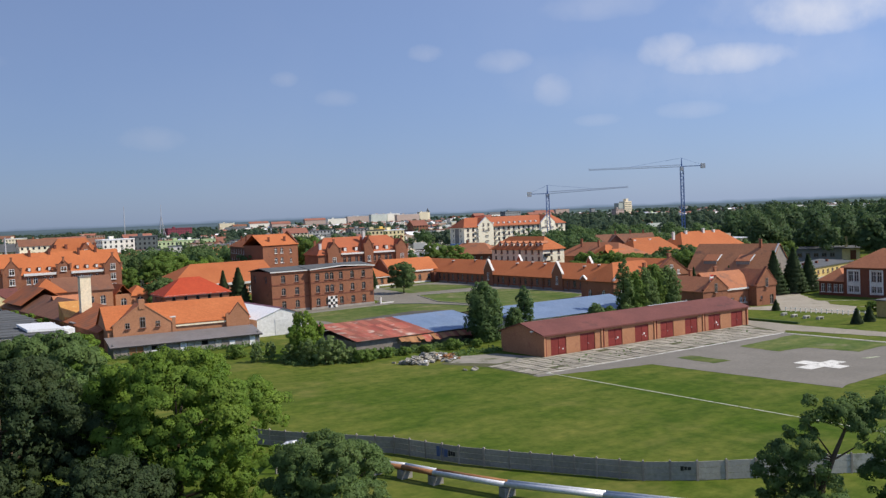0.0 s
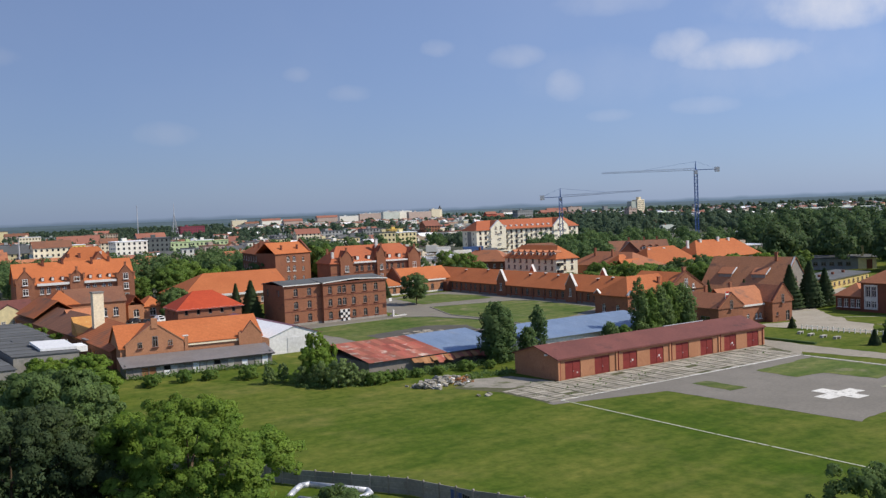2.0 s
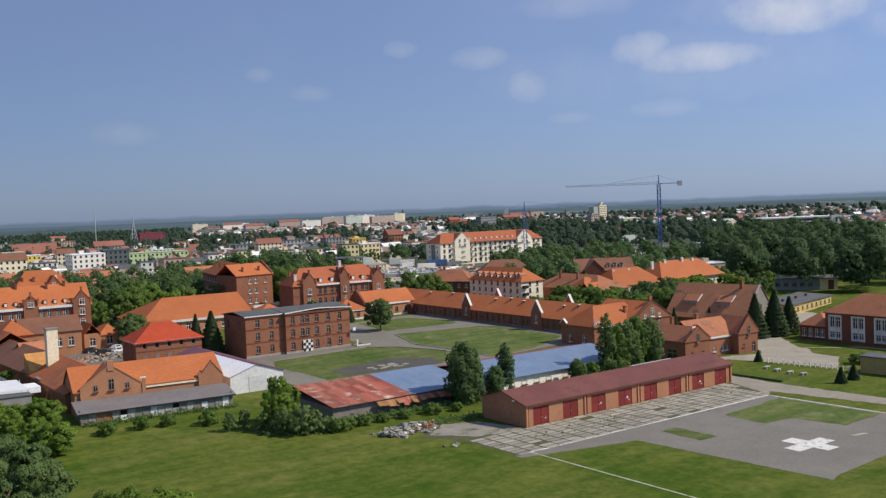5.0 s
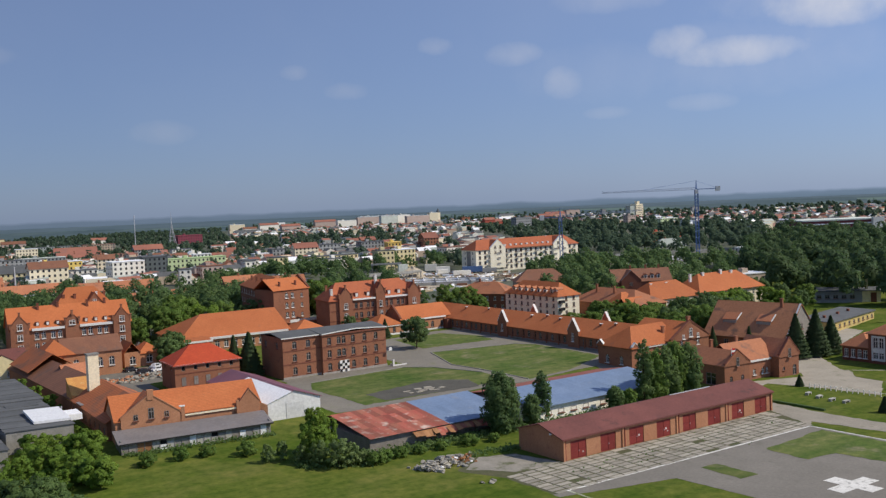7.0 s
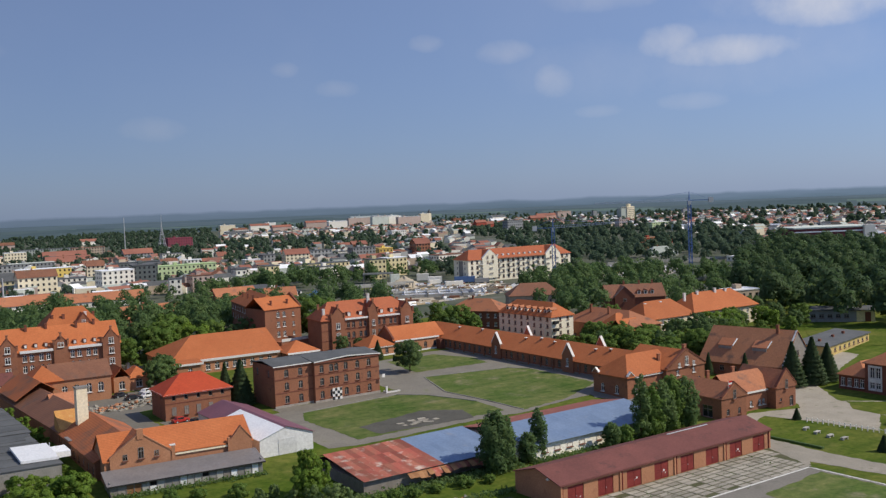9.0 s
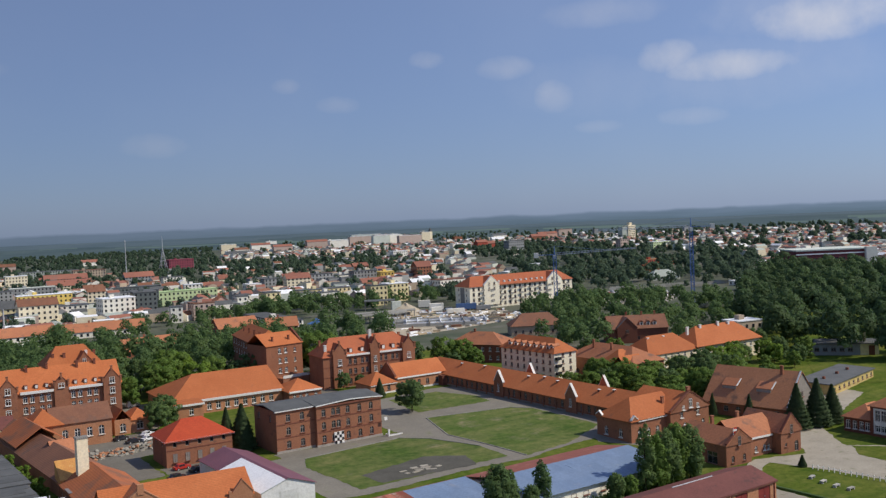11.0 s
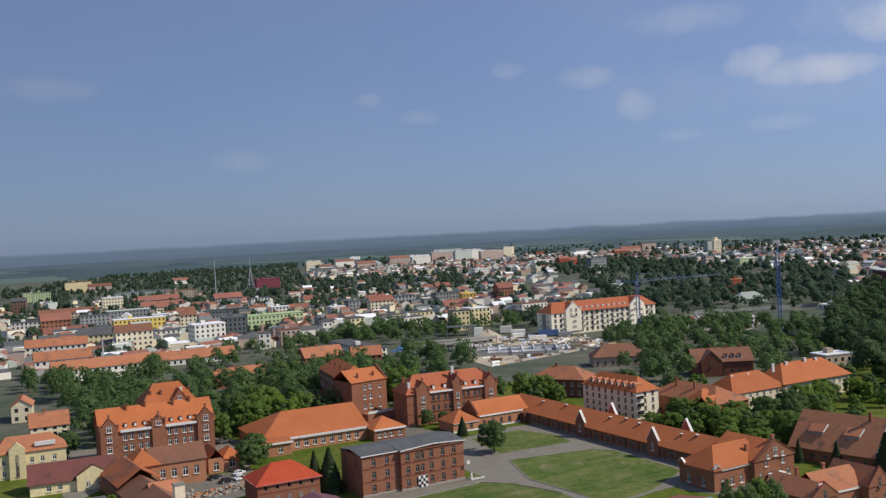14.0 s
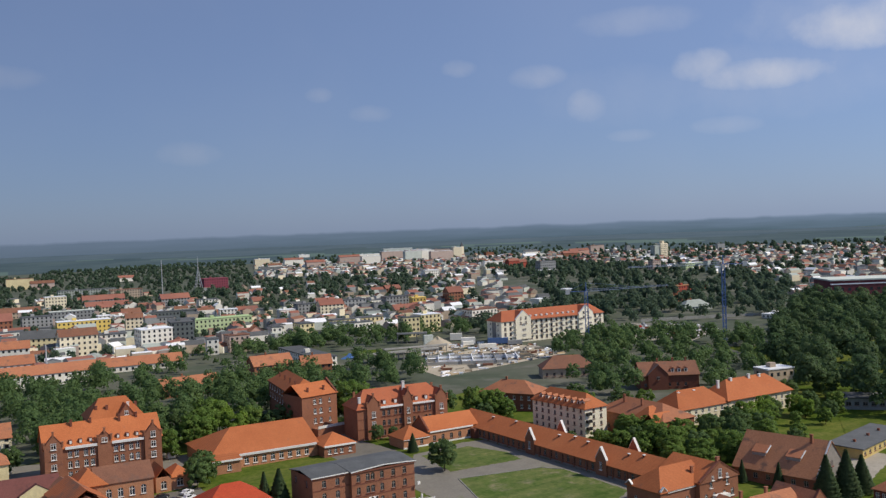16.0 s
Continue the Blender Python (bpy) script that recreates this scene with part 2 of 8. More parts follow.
M["ochre"] = mottled("ochre_plaster", (0.46, 0.34, 0.13), (0.54, 0.41, 0.17), 0.3, 2.0, 0.9, 0.1, blotch=((0.36, 0.28, 0.14), 0.4, 0.6))
M["felt"] = mottled("grey_roofing_felt", (0.088, 0.093, 0.096), (0.120, 0.126, 0.130), 0.2, 2.0, 0.85, 0.1, blotch=((0.17, 0.17, 0.17), 0.3, 0.64))
M["felt_red"] = mottled("maroon_roofing_felt", (0.125, 0.048, 0.042), (0.172, 0.064, 0.054), 0.15, 2.5, 0.8, 0.1, blotch=((0.09, 0.042, 0.038), 0.35, 0.58))
M["maroon_steel"] = mottled("maroon_painted_steel", (0.187, 0.030, 0.027), (0.226, 0.038, 0.032), 0.5, 4.0, 0.55, 0.05)
M["rust"] = mottled("rusty_red_sheet", (0.36, 0.09, 0.065), (0.30, 0.125, 0.08), 0.35, 3.0, 0.75, 0.15, blotch=((0.46, 0.36, 0.30), 0.33, 0.55), vary=0.35)
M["rust_dark"] = mottled("rusted_iron", (0.25, 0.11, 0.05), (0.36, 0.19, 0.09), 0.6, 4.0, 0.85, 0.2)
M["blue_sheet"] = mottled("blue_painted_sheet", (0.15, 0.215, 0.335), (0.185, 0.25, 0.37), 0.2, 2.0, 0.5, 0.05, blotch=((0.23, 0.27, 0.35), 0.25, 0.62), vary=0.06)
M["purple_sheet"] = mottled("plum_painted_sheet", (0.17, 0.075, 0.10), (0.21, 0.09, 0.115), 0.2, 2.0, 0.5, 0.05)
M["ivory"] = mottled("ivory_plaster", (0.86, 0.80, 0.63), (0.90, 0.84, 0.68), 0.3, 2.0, 0.9, 0.1)
M["red_oxide"] = mottled("red_oxide_sheet", (0.24, 0.085, 0.065), (0.30, 0.11, 0.08), 0.4, 3.0, 0.75, 0.1, blotch=((0.36, 0.17, 0.12), 0.4, 0.6))
M["crane_jib"] = mottled("grey_crane_lattice", (0.22, 0.27, 0.36), (0.28, 0.33, 0.42), 0.5, 2.0, 0.6, 0.0)
M["timber"] = mottled("raw_timber", (0.40, 0.31, 0.20), (0.52, 0.42, 0.29), 0.6, 3.0, 0.85, 0.1, vary=0.25)
M["tarp"] = mottled("blue_tarpaulin", (0.07, 0.17, 0.42), (0.10, 0.22, 0.48), 0.6, 3.0, 0.5, 0.1)
M["white_sheet"] = mottled("bare_white_sheet", (0.80, 0.82, 0.84), (0.86, 0.87, 0.88), 0.3, 2.0, 0.45, 0.05)
M["grey_sheet"] = mottled("pale_grey_sheet", (0.62, 0.63, 0.63), (0.69, 0.70, 0.70), 0.3, 2.0, 0.5, 0.05)
M["tin"] = mottled("grey_tin_sheet", (0.180, 0.165, 0.165), (0.230, 0.212, 0.210), 0.3, 2.0, 0.5, 0.08, blotch=((0.21, 0.18, 0.17), 0.3, 0.62))
M["white"] = mottled("white_plaster", (0.78, 0.75, 0.66), (0.85, 0.82, 0.73), 0.3, 2.0, 0.9, 0.1)
M["cream"] = mottled("cream_plaster", (0.72, 0.63, 0.45), (0.78, 0.70, 0.52), 0.3, 2.0, 0.9, 0.1)
M["coping"] = mottled("white_coping", (0.78, 0.77, 0.74), (0.70, 0.69, 0.66), 0.6, 4.0, 0.8, 0.05)
M["frame"] = mottled("white_window_paint", (0.74, 0.73, 0.70), (0.66, 0.65, 0.62), 1.0, 6.0, 0.6, 0.0)
M["frame_dull"] = mottled("grey_window_paint", (0.22, 0.19, 0.17), (0.30, 0.26, 0.23), 1.0, 6.0, 0.7, 0.0)
M["glass"] = mottled("window_glass", (0.020, 0.024, 0.030), (0.035, 0.04, 0.05), 0.6, 2.0, 0.08, 0.0, specular=0.6, vary=0.5)
# near-black colour that stands in for the darkness of rooms not modelled
M["hole"] = mottled("dark_unlit_room", (0.012, 0.011, 0.010), (0.018, 0.016, 0.015), 0.6, 2.0, 0.9, 0.0)
M["board"] = mottled("grey_boarding", (0.24, 0.215, 0.19), (0.32, 0.29, 0.26), 0.7, 3.0, 0.85, 0.1, vary=0.2)
M["concrete"] = mottled("weathered_concrete", (0.225, 0.218, 0.20), (0.30, 0.29, 0.268), 0.4, 3.0, 0.9, 0.15, blotch=((0.18, 0.18, 0.165), 0.5, 0.6), vary=0.15)
M["pipe"] = mottled("silver_pipe_cladding", (0.52, 0.54, 0.57), (0.60, 0.62, 0.65), 0.6, 3.0, 0.4, 0.03, metallic=0.3)
M["crane"] = mottled("blue_crane_paint", (0.10, 0.17, 0.36), (0.13, 0.21, 0.42), 0.5, 2.0, 0.6, 0.0)
M["steel"] = mottled("galvanised_steel", (0.42, 0.43, 0.45), (0.50, 0.51, 0.53), 0.5, 2.0, 0.5, 0.0)
M["black"] = mottled("black_paint", (0.02, 0.02, 0.022), (0.03, 0.03, 0.03), 1.0, 3.0, 0.6, 0.0)
M["bark"] = mottled("bark", (0.085, 0.06, 0.04), (0.12, 0.09, 0.06), 1.5, 8.0, 0.95, 0.4)
M["leaf"] = mottled("leaves", (0.115, 0.205, 0.042), (0.178, 0.268, 0.060), 0.12, 1.0, 0.7, 0.0, vary=0.16, leaf=True)
# leaves of the distant trees, with bluish haze put into the base colour
M["leaf_far"] = mottled("haze_tinted_leaves", (0.070, 0.120, 0.075), (0.115, 0.165, 0.100), 0.03, 0.3, 0.75, 0.0, vary=0.15, leaf=True)
M["leaf_dark"] = mottled("dark_leaves", (0.082, 0.152, 0.056), (0.142, 0.214, 0.074), 0.09, 1.0, 0.7, 0.0, vary=0.16, leaf=True)
M["leaf_lime"] = mottled("lime_leaves", (0.118, 0.222, 0.035), (0.225, 0.325, 0.050), 0.16, 1.0, 0.7, 0.0, vary=0.18, leaf=True)
M["leaf_sallow"] = mottled("sallow_leaves", (0.165, 0.250, 0.085), (0.240, 0.320, 0.125), 0.2, 1.0, 0.7, 0.0, vary=0.16, leaf=True)
M["leaf_wood"] = mottled("wood_leaves", (0.062, 0.116, 0.052), (0.112, 0.172, 0.066), 0.06, 0.8, 0.7, 0.0, vary=0.18, leaf=True)
# deep green of the clipped shrubs; also puts shade into some foreground trees
M["leaf_deep"] = mottled("deep_and_shaded_leaves", (0.05, 0.085, 0.036), (0.085, 0.125, 0.05), 0.12, 1.0, 0.7, 0.0, vary=0.18, leaf=True)
M["leaf_grey"] = mottled("greyish_leaves", (0.104, 0.180, 0.058), (0.162, 0.240, 0.080), 0.15, 1.0, 0.7, 0.0, vary=0.16, leaf=True)
M["needle"] = mottled("spruce_needles", (0.069, 0.120, 0.050), (0.100, 0.150, 0.062), 0.4, 1.5, 0.75, 0.0, vary=0.18, leaf=True)
# backdrop land: base colours lean to blue, haze emission is set further down
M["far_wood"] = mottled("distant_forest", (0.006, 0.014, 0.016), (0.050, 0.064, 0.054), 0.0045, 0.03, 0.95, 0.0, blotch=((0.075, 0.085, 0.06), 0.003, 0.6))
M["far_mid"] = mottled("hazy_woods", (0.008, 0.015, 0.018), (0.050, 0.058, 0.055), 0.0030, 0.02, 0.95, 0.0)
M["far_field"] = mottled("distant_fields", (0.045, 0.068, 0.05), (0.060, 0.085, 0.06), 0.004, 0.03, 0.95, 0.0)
M["town_ground"] = mottled("town_ground", (0.060, 0.082, 0.048), (0.120, 0.122, 0.090), 0.02, 0.12, 0.95, 0.0, blotch=((0.17, 0.165, 0.14), 0.03, 0.54), soft=0.2)
M["car_white"] = mottled("white_car_paint", (0.75, 0.75, 0.75), (0.72, 0.72, 0.72), 1, 3, 0.25, 0.0, specular=0.5)
M["car_dark"] = mottled("dark_car_paint", (0.02, 0.022, 0.03), (0.03, 0.032, 0.04), 1, 3, 0.25, 0.0, specular=0.5)
M["car_red"] = mottled("red_car_paint", (0.45, 0.04, 0.03), (0.42, 0.035, 0.03), 1, 3, 0.25, 0.0, specular=0.5)
M["graffiti"] = mottled("blue_graffiti", (0.05, 0.08, 0.22), (0.09, 0.13, 0.28), 1, 3, 0.7, 0.0)
M["fence_pale"] = mottled("whitewashed_concrete", (0.36, 0.355, 0.325), (0.44, 0.43, 0.39), 0.5, 3.0, 0.9, 0.15, blotch=((0.24, 0.24, 0.20), 0.6, 0.57), vary=0.15)
M["ochre_rust"] = mottled("ochre_rusted_sheet", (0.60, 0.32, 0.09), (0.46, 0.20, 0.07), 0.6, 3.0, 0.8, 0.2, blotch=((0.55, 0.42, 0.22), 0.7, 0.6))
M["rubble"] = mottled("broken_concrete", (0.25, 0.235, 0.20), (0.33, 0.31, 0.265), 1.0, 3.0, 0.95, 0.3, vary=0.3)
# plaster and roof colours of the town
for town_name, c in (("yellow", (0.72, 0.62, 0.36)), ("yellow2", (0.76, 0.56, 0.16)), ("pinkgrey", (0.46, 0.36, 0.31)), ("pink", (0.60, 0.36, 0.28)),
                     ("palegreen", (0.50, 0.60, 0.34)), ("green", (0.42, 0.56, 0.28)), ("darkgrey", (0.13, 0.15, 0.15)), ("grey", (0.30, 0.31, 0.31)),
                     ("lightgrey", (0.38, 0.42, 0.38)), ("blue", (0.10, 0.18, 0.36)), ("tan", (0.46, 0.37, 0.28)), ("magenta", (0.25, 0.06, 0.085)),
                     ("pale", (0.56, 0.60, 0.54)), ("orange", (0.60, 0.38, 0.22)), ("red", (0.40, 0.09, 0.06)), ("maroon", (0.16, 0.05, 0.055)), ("brown", (0.20, 0.12, 0.085))):
    M["town_" + town_name] = mottled("town_" + town_name, tuple(0.92 * k for k in c), tuple(1.08 * k for k in c), 0.1, 1.0, 0.88, 0.05)

# the wooded distance, seen through miles of air: the haze is painted as bluish emission
for far_name, haze_glow in (("far_wood", (0.026, 0.047, 0.060)), ("far_field", (0.042, 0.068, 0.072)), ("far_mid", (0.042, 0.070, 0.094))):
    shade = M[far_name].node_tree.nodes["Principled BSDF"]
    shade.inputs["Emission Color"].default_value = (*haze_glow, 1)
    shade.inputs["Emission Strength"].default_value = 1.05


# ---- mesh tools ----
def gz(x, y):
    """Height of the ground: level by the field, 1.7 m higher in the barracks yard and beyond."""
    s = min(max((y - 20) / 60, 0), 1)
    return 1.7 * s * s * (3 - 2 * s)


def solid(name, verts, faces, material, parent=None, label="", smooth=False):
    me = bpy.data.meshes.new(name)
    me.from_pydata([tuple(v) for v in verts], [], faces)
    me.materials.append(material)
    if smooth:
        me.polygons.foreach_set("use_smooth", [True] * len(me.polygons))
    me.update()
    ob = new(name, me)
    ob.parent = parent
    return tagged(ob, label)


def shared(name, me, parent, m=None, label=""):
    ob = new(name, me)
    ob.parent = parent
    if m is not None:
        ob.matrix_basis = m
    return tagged(ob, label)


def thing(name, label, category, x, y, rot=0.0, z=None, group=""):
    ob = new(name)
    ob.empty_display_size = 0.5
    ob.matrix_basis = pose(x, y, gz(x, y) if z is None else z, 0, 0, rot)
    return tagged(ob, label, category, group)


def add_box(V, Fc, x0, x1, y0, y1, z0, z1):
    n = len(V)
    V += [(x, y, z) for z in (z0, z1) for y in (y0, y1) for x in (x0, x1)]
    Fc += [(n, n + 2, n + 3, n + 1), (n + 4, n + 5, n + 7, n + 6), (n, n + 1, n + 5, n + 4), (n + 2, n + 6, n + 7, n + 3), (n, n + 4, n + 6, n + 2), (n + 1, n + 3, n + 7, n + 5)]


def boxes(name, rows, material, parent=None, label=""):
    V, Fc = [], []
    for row in rows:
        add_box(V, Fc, *row)
    return solid(name, V, Fc, material, parent, label)


def facade(V, Fc, p0, u, W, H, holes, depth=0.22):
    """A wall plane from p0 along u, W by H, with recessed openings (u, v, w, h); it faces u x up."""
    p0, u = Vector(p0), Vector(u)
    up, inward = Vector((0, 0, 1)), -u.cross(Vector((0, 0, 1)))
    us = sorted({0.0, W, *(round(h[0], 3) for h in holes), *(round(h[0] + h[2], 3) for h in holes)})
    vs = sorted({0.0, H, *(round(h[1], 3) for h in holes), *(round(h[1] + h[3], 3) for h in holes)})
    us, vs = [k for k in us if 0 <= k <= W], [k for k in vs if 0 <= k <= H]
    index = {}

    def at(a, b, d=0.0):
        key = (round(a, 3), round(b, 3), d)
        if key not in index:
            index[key] = len(V)
            V.append(tuple(p0 + u * a + up * b + inward * d))
        return index[key]

    for a0, a1 in zip(us, us[1:]):
        for b0, b1 in zip(vs, vs[1:]):
            ca, cb = (a0 + a1) / 2, (b0 + b1) / 2
            if not any(h[0] < ca < h[0] + h[2] and h[1] < cb < h[1] + h[3] for h in holes):
                Fc.append((at(a0, b0), at(a1, b0), at(a1, b1), at(a0, b1)))
    for a, b, w, h in holes:
        ring = ((a, b), (a + w, b), (a + w, b + h), (a, b + h))
        for (a0, b0), (a1, b1) in zip(ring, ring[1:] + ring[:1]):
            Fc.append((at(a0, b0), at(a0, b0, depth), at(a1, b1, depth), at(a1, b1)))


WINDOW = {}


def window_meshes(w, h, style):
    """Frame, pane and sill of one kind of window; origin at its lower middle, facing -y."""
    key = (round(w, 2), round(h, 2), style)
    if key in WINDOW:
        return WINDOW[key]
    frame_mat = {"white": M["frame"], "dull": M["frame_dull"], "hole": M["board"], "board": M["frame_dull"]}[style]
    pane_mat = {"white": M["glass"], "dull": M["glass"], "hole": M["hole"], "board": M["board"]}[style]
    V, Fc = [], []
    b = min(0.13, w * 0.1)
    clear, cut = w / 2 - b * 1.5, h * 0.64
    lights = [(b, b, w - 2 * b, h - 2 * b)] if style == "hole" else [(x, z, clear, tall) for x in (b, w / 2 + b * 0.5) for z, tall in ((b, cut - b), (cut + b * 0.9, h - cut - b * 1.9))]
    facade(V, Fc, (-w / 2, 0, 0), (1, 0, 0), w, h, [tuple(round(k, 3) for k in hole) for hole in lights], 0.1)
    made = []
    for name, v, f, material in (("window", V, Fc, frame_mat), ("pane", [(-w / 2, 0.06, 0), (w / 2, 0.06, 0), (w / 2, 0.06, h), (-w / 2, 0.06, h)], [(0, 1, 2, 3)], pane_mat)):
        me = bpy.data.meshes.new(name)
        me.from_pydata(v, [], f)
        me.materials.append(material)
        made.append(me)
    V, Fc = [], []
    add_box(V, Fc, -w / 2 - 0.12, w / 2 + 0.12, -0.28, 0.02, -0.14, 0.0)
    me = bpy.data.meshes.new("sill")
    me.from_pydata(V, [], Fc)
    me.materials.append(M["coping"] if style == "white" else M["brick_band"])
    made.append(me)
    WINDOW[key] = made
    return made


ARCH = {}


def arch_mesh(w, h, wall):
    """Masonry that rounds off the top of an opening."""
    key = (round(w, 2), round(h, 2), wall.name)
    if key not in ARCH:
        rise, V, Fc = w * 0.3, [], []
        for k in range(7):
            x = -w / 2 + w * k / 6
            z = h - rise + rise * math.sqrt(max(0.0, 1 - (2 * x / w) ** 2))
            V += [(x, 0, z), (x, 0, h + 0.03), (x, 0.2, z)]
        for k in range(6):
            a = 3 * k
            Fc += [(a, a + 3, a + 4, a + 1), (a + 2, a + 5, a + 3, a)]
        me = bpy.data.meshes.new("lintel")
        me.from_pydata(V, [], Fc)
        me.materials.append(wall)
        ARCH[key] = me
    return ARCH[key]


def set_windows(parent, p0, u, holes, style="white", depth=0.12, sill=True, arch=None):
    u = Vector(u)
    turn = Matrix.Rotation(math.atan2(u.y, u.x), 4, "Z")
    for a, b, w, h in holes:
        frame_me, pane_me, sill_me = window_meshes(w, h, style)
        spot = Vector(p0) + u * (a + w / 2) + Vector((0, 0, b)) + turn @ Vector((0, depth, 0))
        win = shared("window", frame_me, parent, Matrix.Translation(spot) @ turn)
        shared("pane", pane_me, win)
        if arch and h > 1.25 * w:
            shared("lintel", arch_mesh(w, h, arch), win, Matrix.Translation((0, -depth - 0.006, 0)))
        if sill:
            shared("sill", sill_me, win, Matrix.Translation((0, -depth + 0.02, 0)))


def grid_holes(us, vs, w, h):
    """Openings w by h, centred on each of us, with sills at each of vs."""
    return [(a - w / 2, b, w, h) for b in vs for a in us]


def even(W, n, margin):
    return [margin + (W - 2 * margin) * k / max(n - 1, 1) for k in range(n)]


def roof_top(kind, L, D, eave, ridge, o=0.45, hip=None):
    """Top polygons of a roof over the plan 0..L, 0..D."""
    if kind == "flat":
        return [(-o, -o, eave), (L + o, -o, eave), (L + o, D + o, ridge), (-o, D + o, ridge)], [(0, 1, 2, 3)]
    if kind == "gable_x":
        low = eave - o * (ridge - eave) / (D / 2)
        return [(-o, -o, low), (L + o, -o, low), (L + o, D / 2, ridge), (-o, D / 2, ridge), (-o, D + o, low), (L + o, D + o, low)], [(0, 1, 2, 3), (3, 2, 5, 4)]
    if kind == "gable_y":
        low = eave - o * (ridge - eave) / (L / 2)
        return [(-o, -o, low), (L / 2, -o, ridge), (L / 2, D + o, ridge), (-o, D + o, low), (L + o, -o, low), (L + o, D + o, low)], [(0, 1, 2, 3), (1, 4, 5, 2)]
    h = min(L, D) / 2 if hip is None else hip
    if L >= D:
        low = eave - o * (ridge - eave) / (D / 2)
        left, right = (-o if kind == "hip_right" else h), (L + o if kind == "hip_left" else L - h)
        top = [(left, D / 2, ridge), (right, D / 2, ridge)]
        V = [(-o, -o, low), (L + o, -o, low), (L + o, D + o, low), (-o, D + o, low)] + top
        return V, [(0, 1, 5, 4), (1, 2, 5), (2, 3, 4, 5), (3, 0, 4)]
    low = eave - o * (ridge - eave) / (L / 2)
    V = [(-o, -o, low), (L + o, -o, low), (L + o, D + o, low), (-o, D + o, low), (L / 2, h, ridge), (L / 2, D - h, ridge)]
    return V, [(0, 1, 4), (1, 2, 5, 4), (2, 3, 5), (3, 0, 4, 5)]


def thick(V, Fc, t=0.16):
    """The polygons as a shell of thickness t, closed along its rim."""
    n = len(V)
    out = list(V) + [(x, y, z - t) for x, y, z in V]
    faces = list(Fc) + [tuple(k + n for k in reversed(f)) for f in Fc]
    edges = {}
    for f in Fc:
        for p, q in zip(f, f[1:] + f[:1]):
            edges[(p, q)] = 1
    faces += [(q, p, p + n, q + n) for p, q in edges if (q, p) not in edges]
    return out, faces


def roof(parent, kind, L, D, eave, ridge, material, o=0.45, hip=None, at=(0, 0, 0), name="roof", label=""):
    V, Fc = thick(*roof_top(kind, L, D, eave, ridge, o, hip))
    return solid(name, [(x + at[0], y + at[1], z + at[2]) for x, y, z in V], Fc, material, parent, label)


def shell(parent, L, D, H, wall, f=(), r=(), b=(), l=(), kind="", ridge=0.0, style="white", at=(0, 0), z0=-0.6, sill=True, name="wall"):
    """Four walls with recessed openings and the windows in them; gables where the roof kind has them."""
    V, Fc = [], []
    ax, ay = at
    sides = (((ax, ay), (1, 0, 0), L, f), ((ax + L, ay), (0, 1, 0), D, r), ((ax + L, ay + D), (-1, 0, 0), L, b), ((ax, ay + D), (0, -1, 0), D, l))
    for (px, py), u, W, holes in sides:
        facade(V, Fc, (px, py, z0), u, W, H - z0, [(h[0], h[1] - z0, h[2], h[3]) for h in holes])
        set_windows(parent, (px, py, 0), u, holes, style, sill=sill, arch=wall if wall in (M["brick"], M["brick_light"]) and style != "hole" else None)
    n = len(V)
    if kind == "gable_x":
        V += [(ax, ay, H), (ax, ay + D, H), (ax, ay + D / 2, ridge), (ax + L, ay, H), (ax + L, ay + D, H), (ax + L, ay + D / 2, ridge)]
        Fc += [(n, n + 2, n + 1), (n + 3, n + 4, n + 5)]
    if kind == "gable_y":
        V += [(ax, ay, H), (ax + L, ay, H), (ax + L / 2, ay, ridge), (ax, ay + D, H), (ax + L, ay + D, H), (ax + L / 2, ay + D, ridge)]
        Fc += [(n, n + 1, n + 2), (n + 3, n + 5, n + 4)]
    return solid(name, V, Fc, wall, parent)


def gable_wall(parent, u0, w, base, eave, peak, y=-0.3, t=0.7, wall=None, coping=None, holes=(), style="white", turn=None, name="gable", steps=False):
    """A gable wall standing u0..u0+w along the front, with coping on its slopes; turn places it on another side."""
    V = [(u0, y, base), (u0 + w, y, base), (u0 + w, y, eave), (u0 + w / 2, y, peak), (u0, y, eave)]
    V += [(a, y + t, c) for a, _, c in V]
    Fc = [(0, 1, 2, 3, 4), (9, 8, 7, 6, 5), (0, 5, 6, 1), (1, 6, 7, 2), (2, 7, 8, 3), (3, 8, 9, 4), (4, 9, 5, 0)]
    g = solid(name, V, Fc, wall or M["brick"], parent)
    if turn is not None:
        g.matrix_basis = turn
    if coping:
        for s in (-1, 1):
            a0, c0, a1, c1 = u0 + w / 2, peak, u0 + w / 2 + s * w / 2, eave
            k = Vector((a1 - a0, 0, c1 - c0)).normalized() * 0.12
            Q = [(a0 - k.x * 0.4, y - 0.1, c0 + 0.05), (a1 + k.x, y - 0.1, c1 + k.z + 0.05), (a1 + k.x, y + t + 0.1, c1 + k.z + 0.05), (a0 - k.x * 0.4, y + t + 0.1, c0 + 0.05)]
            V2, F2 = thick([(p, q, r + 0.18) for p, q, r in Q], [(0, 1, 2, 3)] if s > 0 else [(3, 2, 1, 0)], 0.22)
            solid("coping", V2, F2, coping, g)
    if holes:
        set_windows(g, (0, y - 0.12, 0), (1, 0, 0), holes, style, depth=0.06)
    return g


def chimney(parent, x, y, z0, z1, w=0.8, d=0.6, material=None):
    c = boxes("chimney", [(x - w / 2, x + w / 2, y - d / 2, y + d / 2, z0, z1), (x - w / 2 - 0.08, x + w / 2 + 0.08, y - d / 2 - 0.08, y + d / 2 + 0.08, z1 + 0.004, z1 + 0.18)], material or M["brick"], parent)
    return c


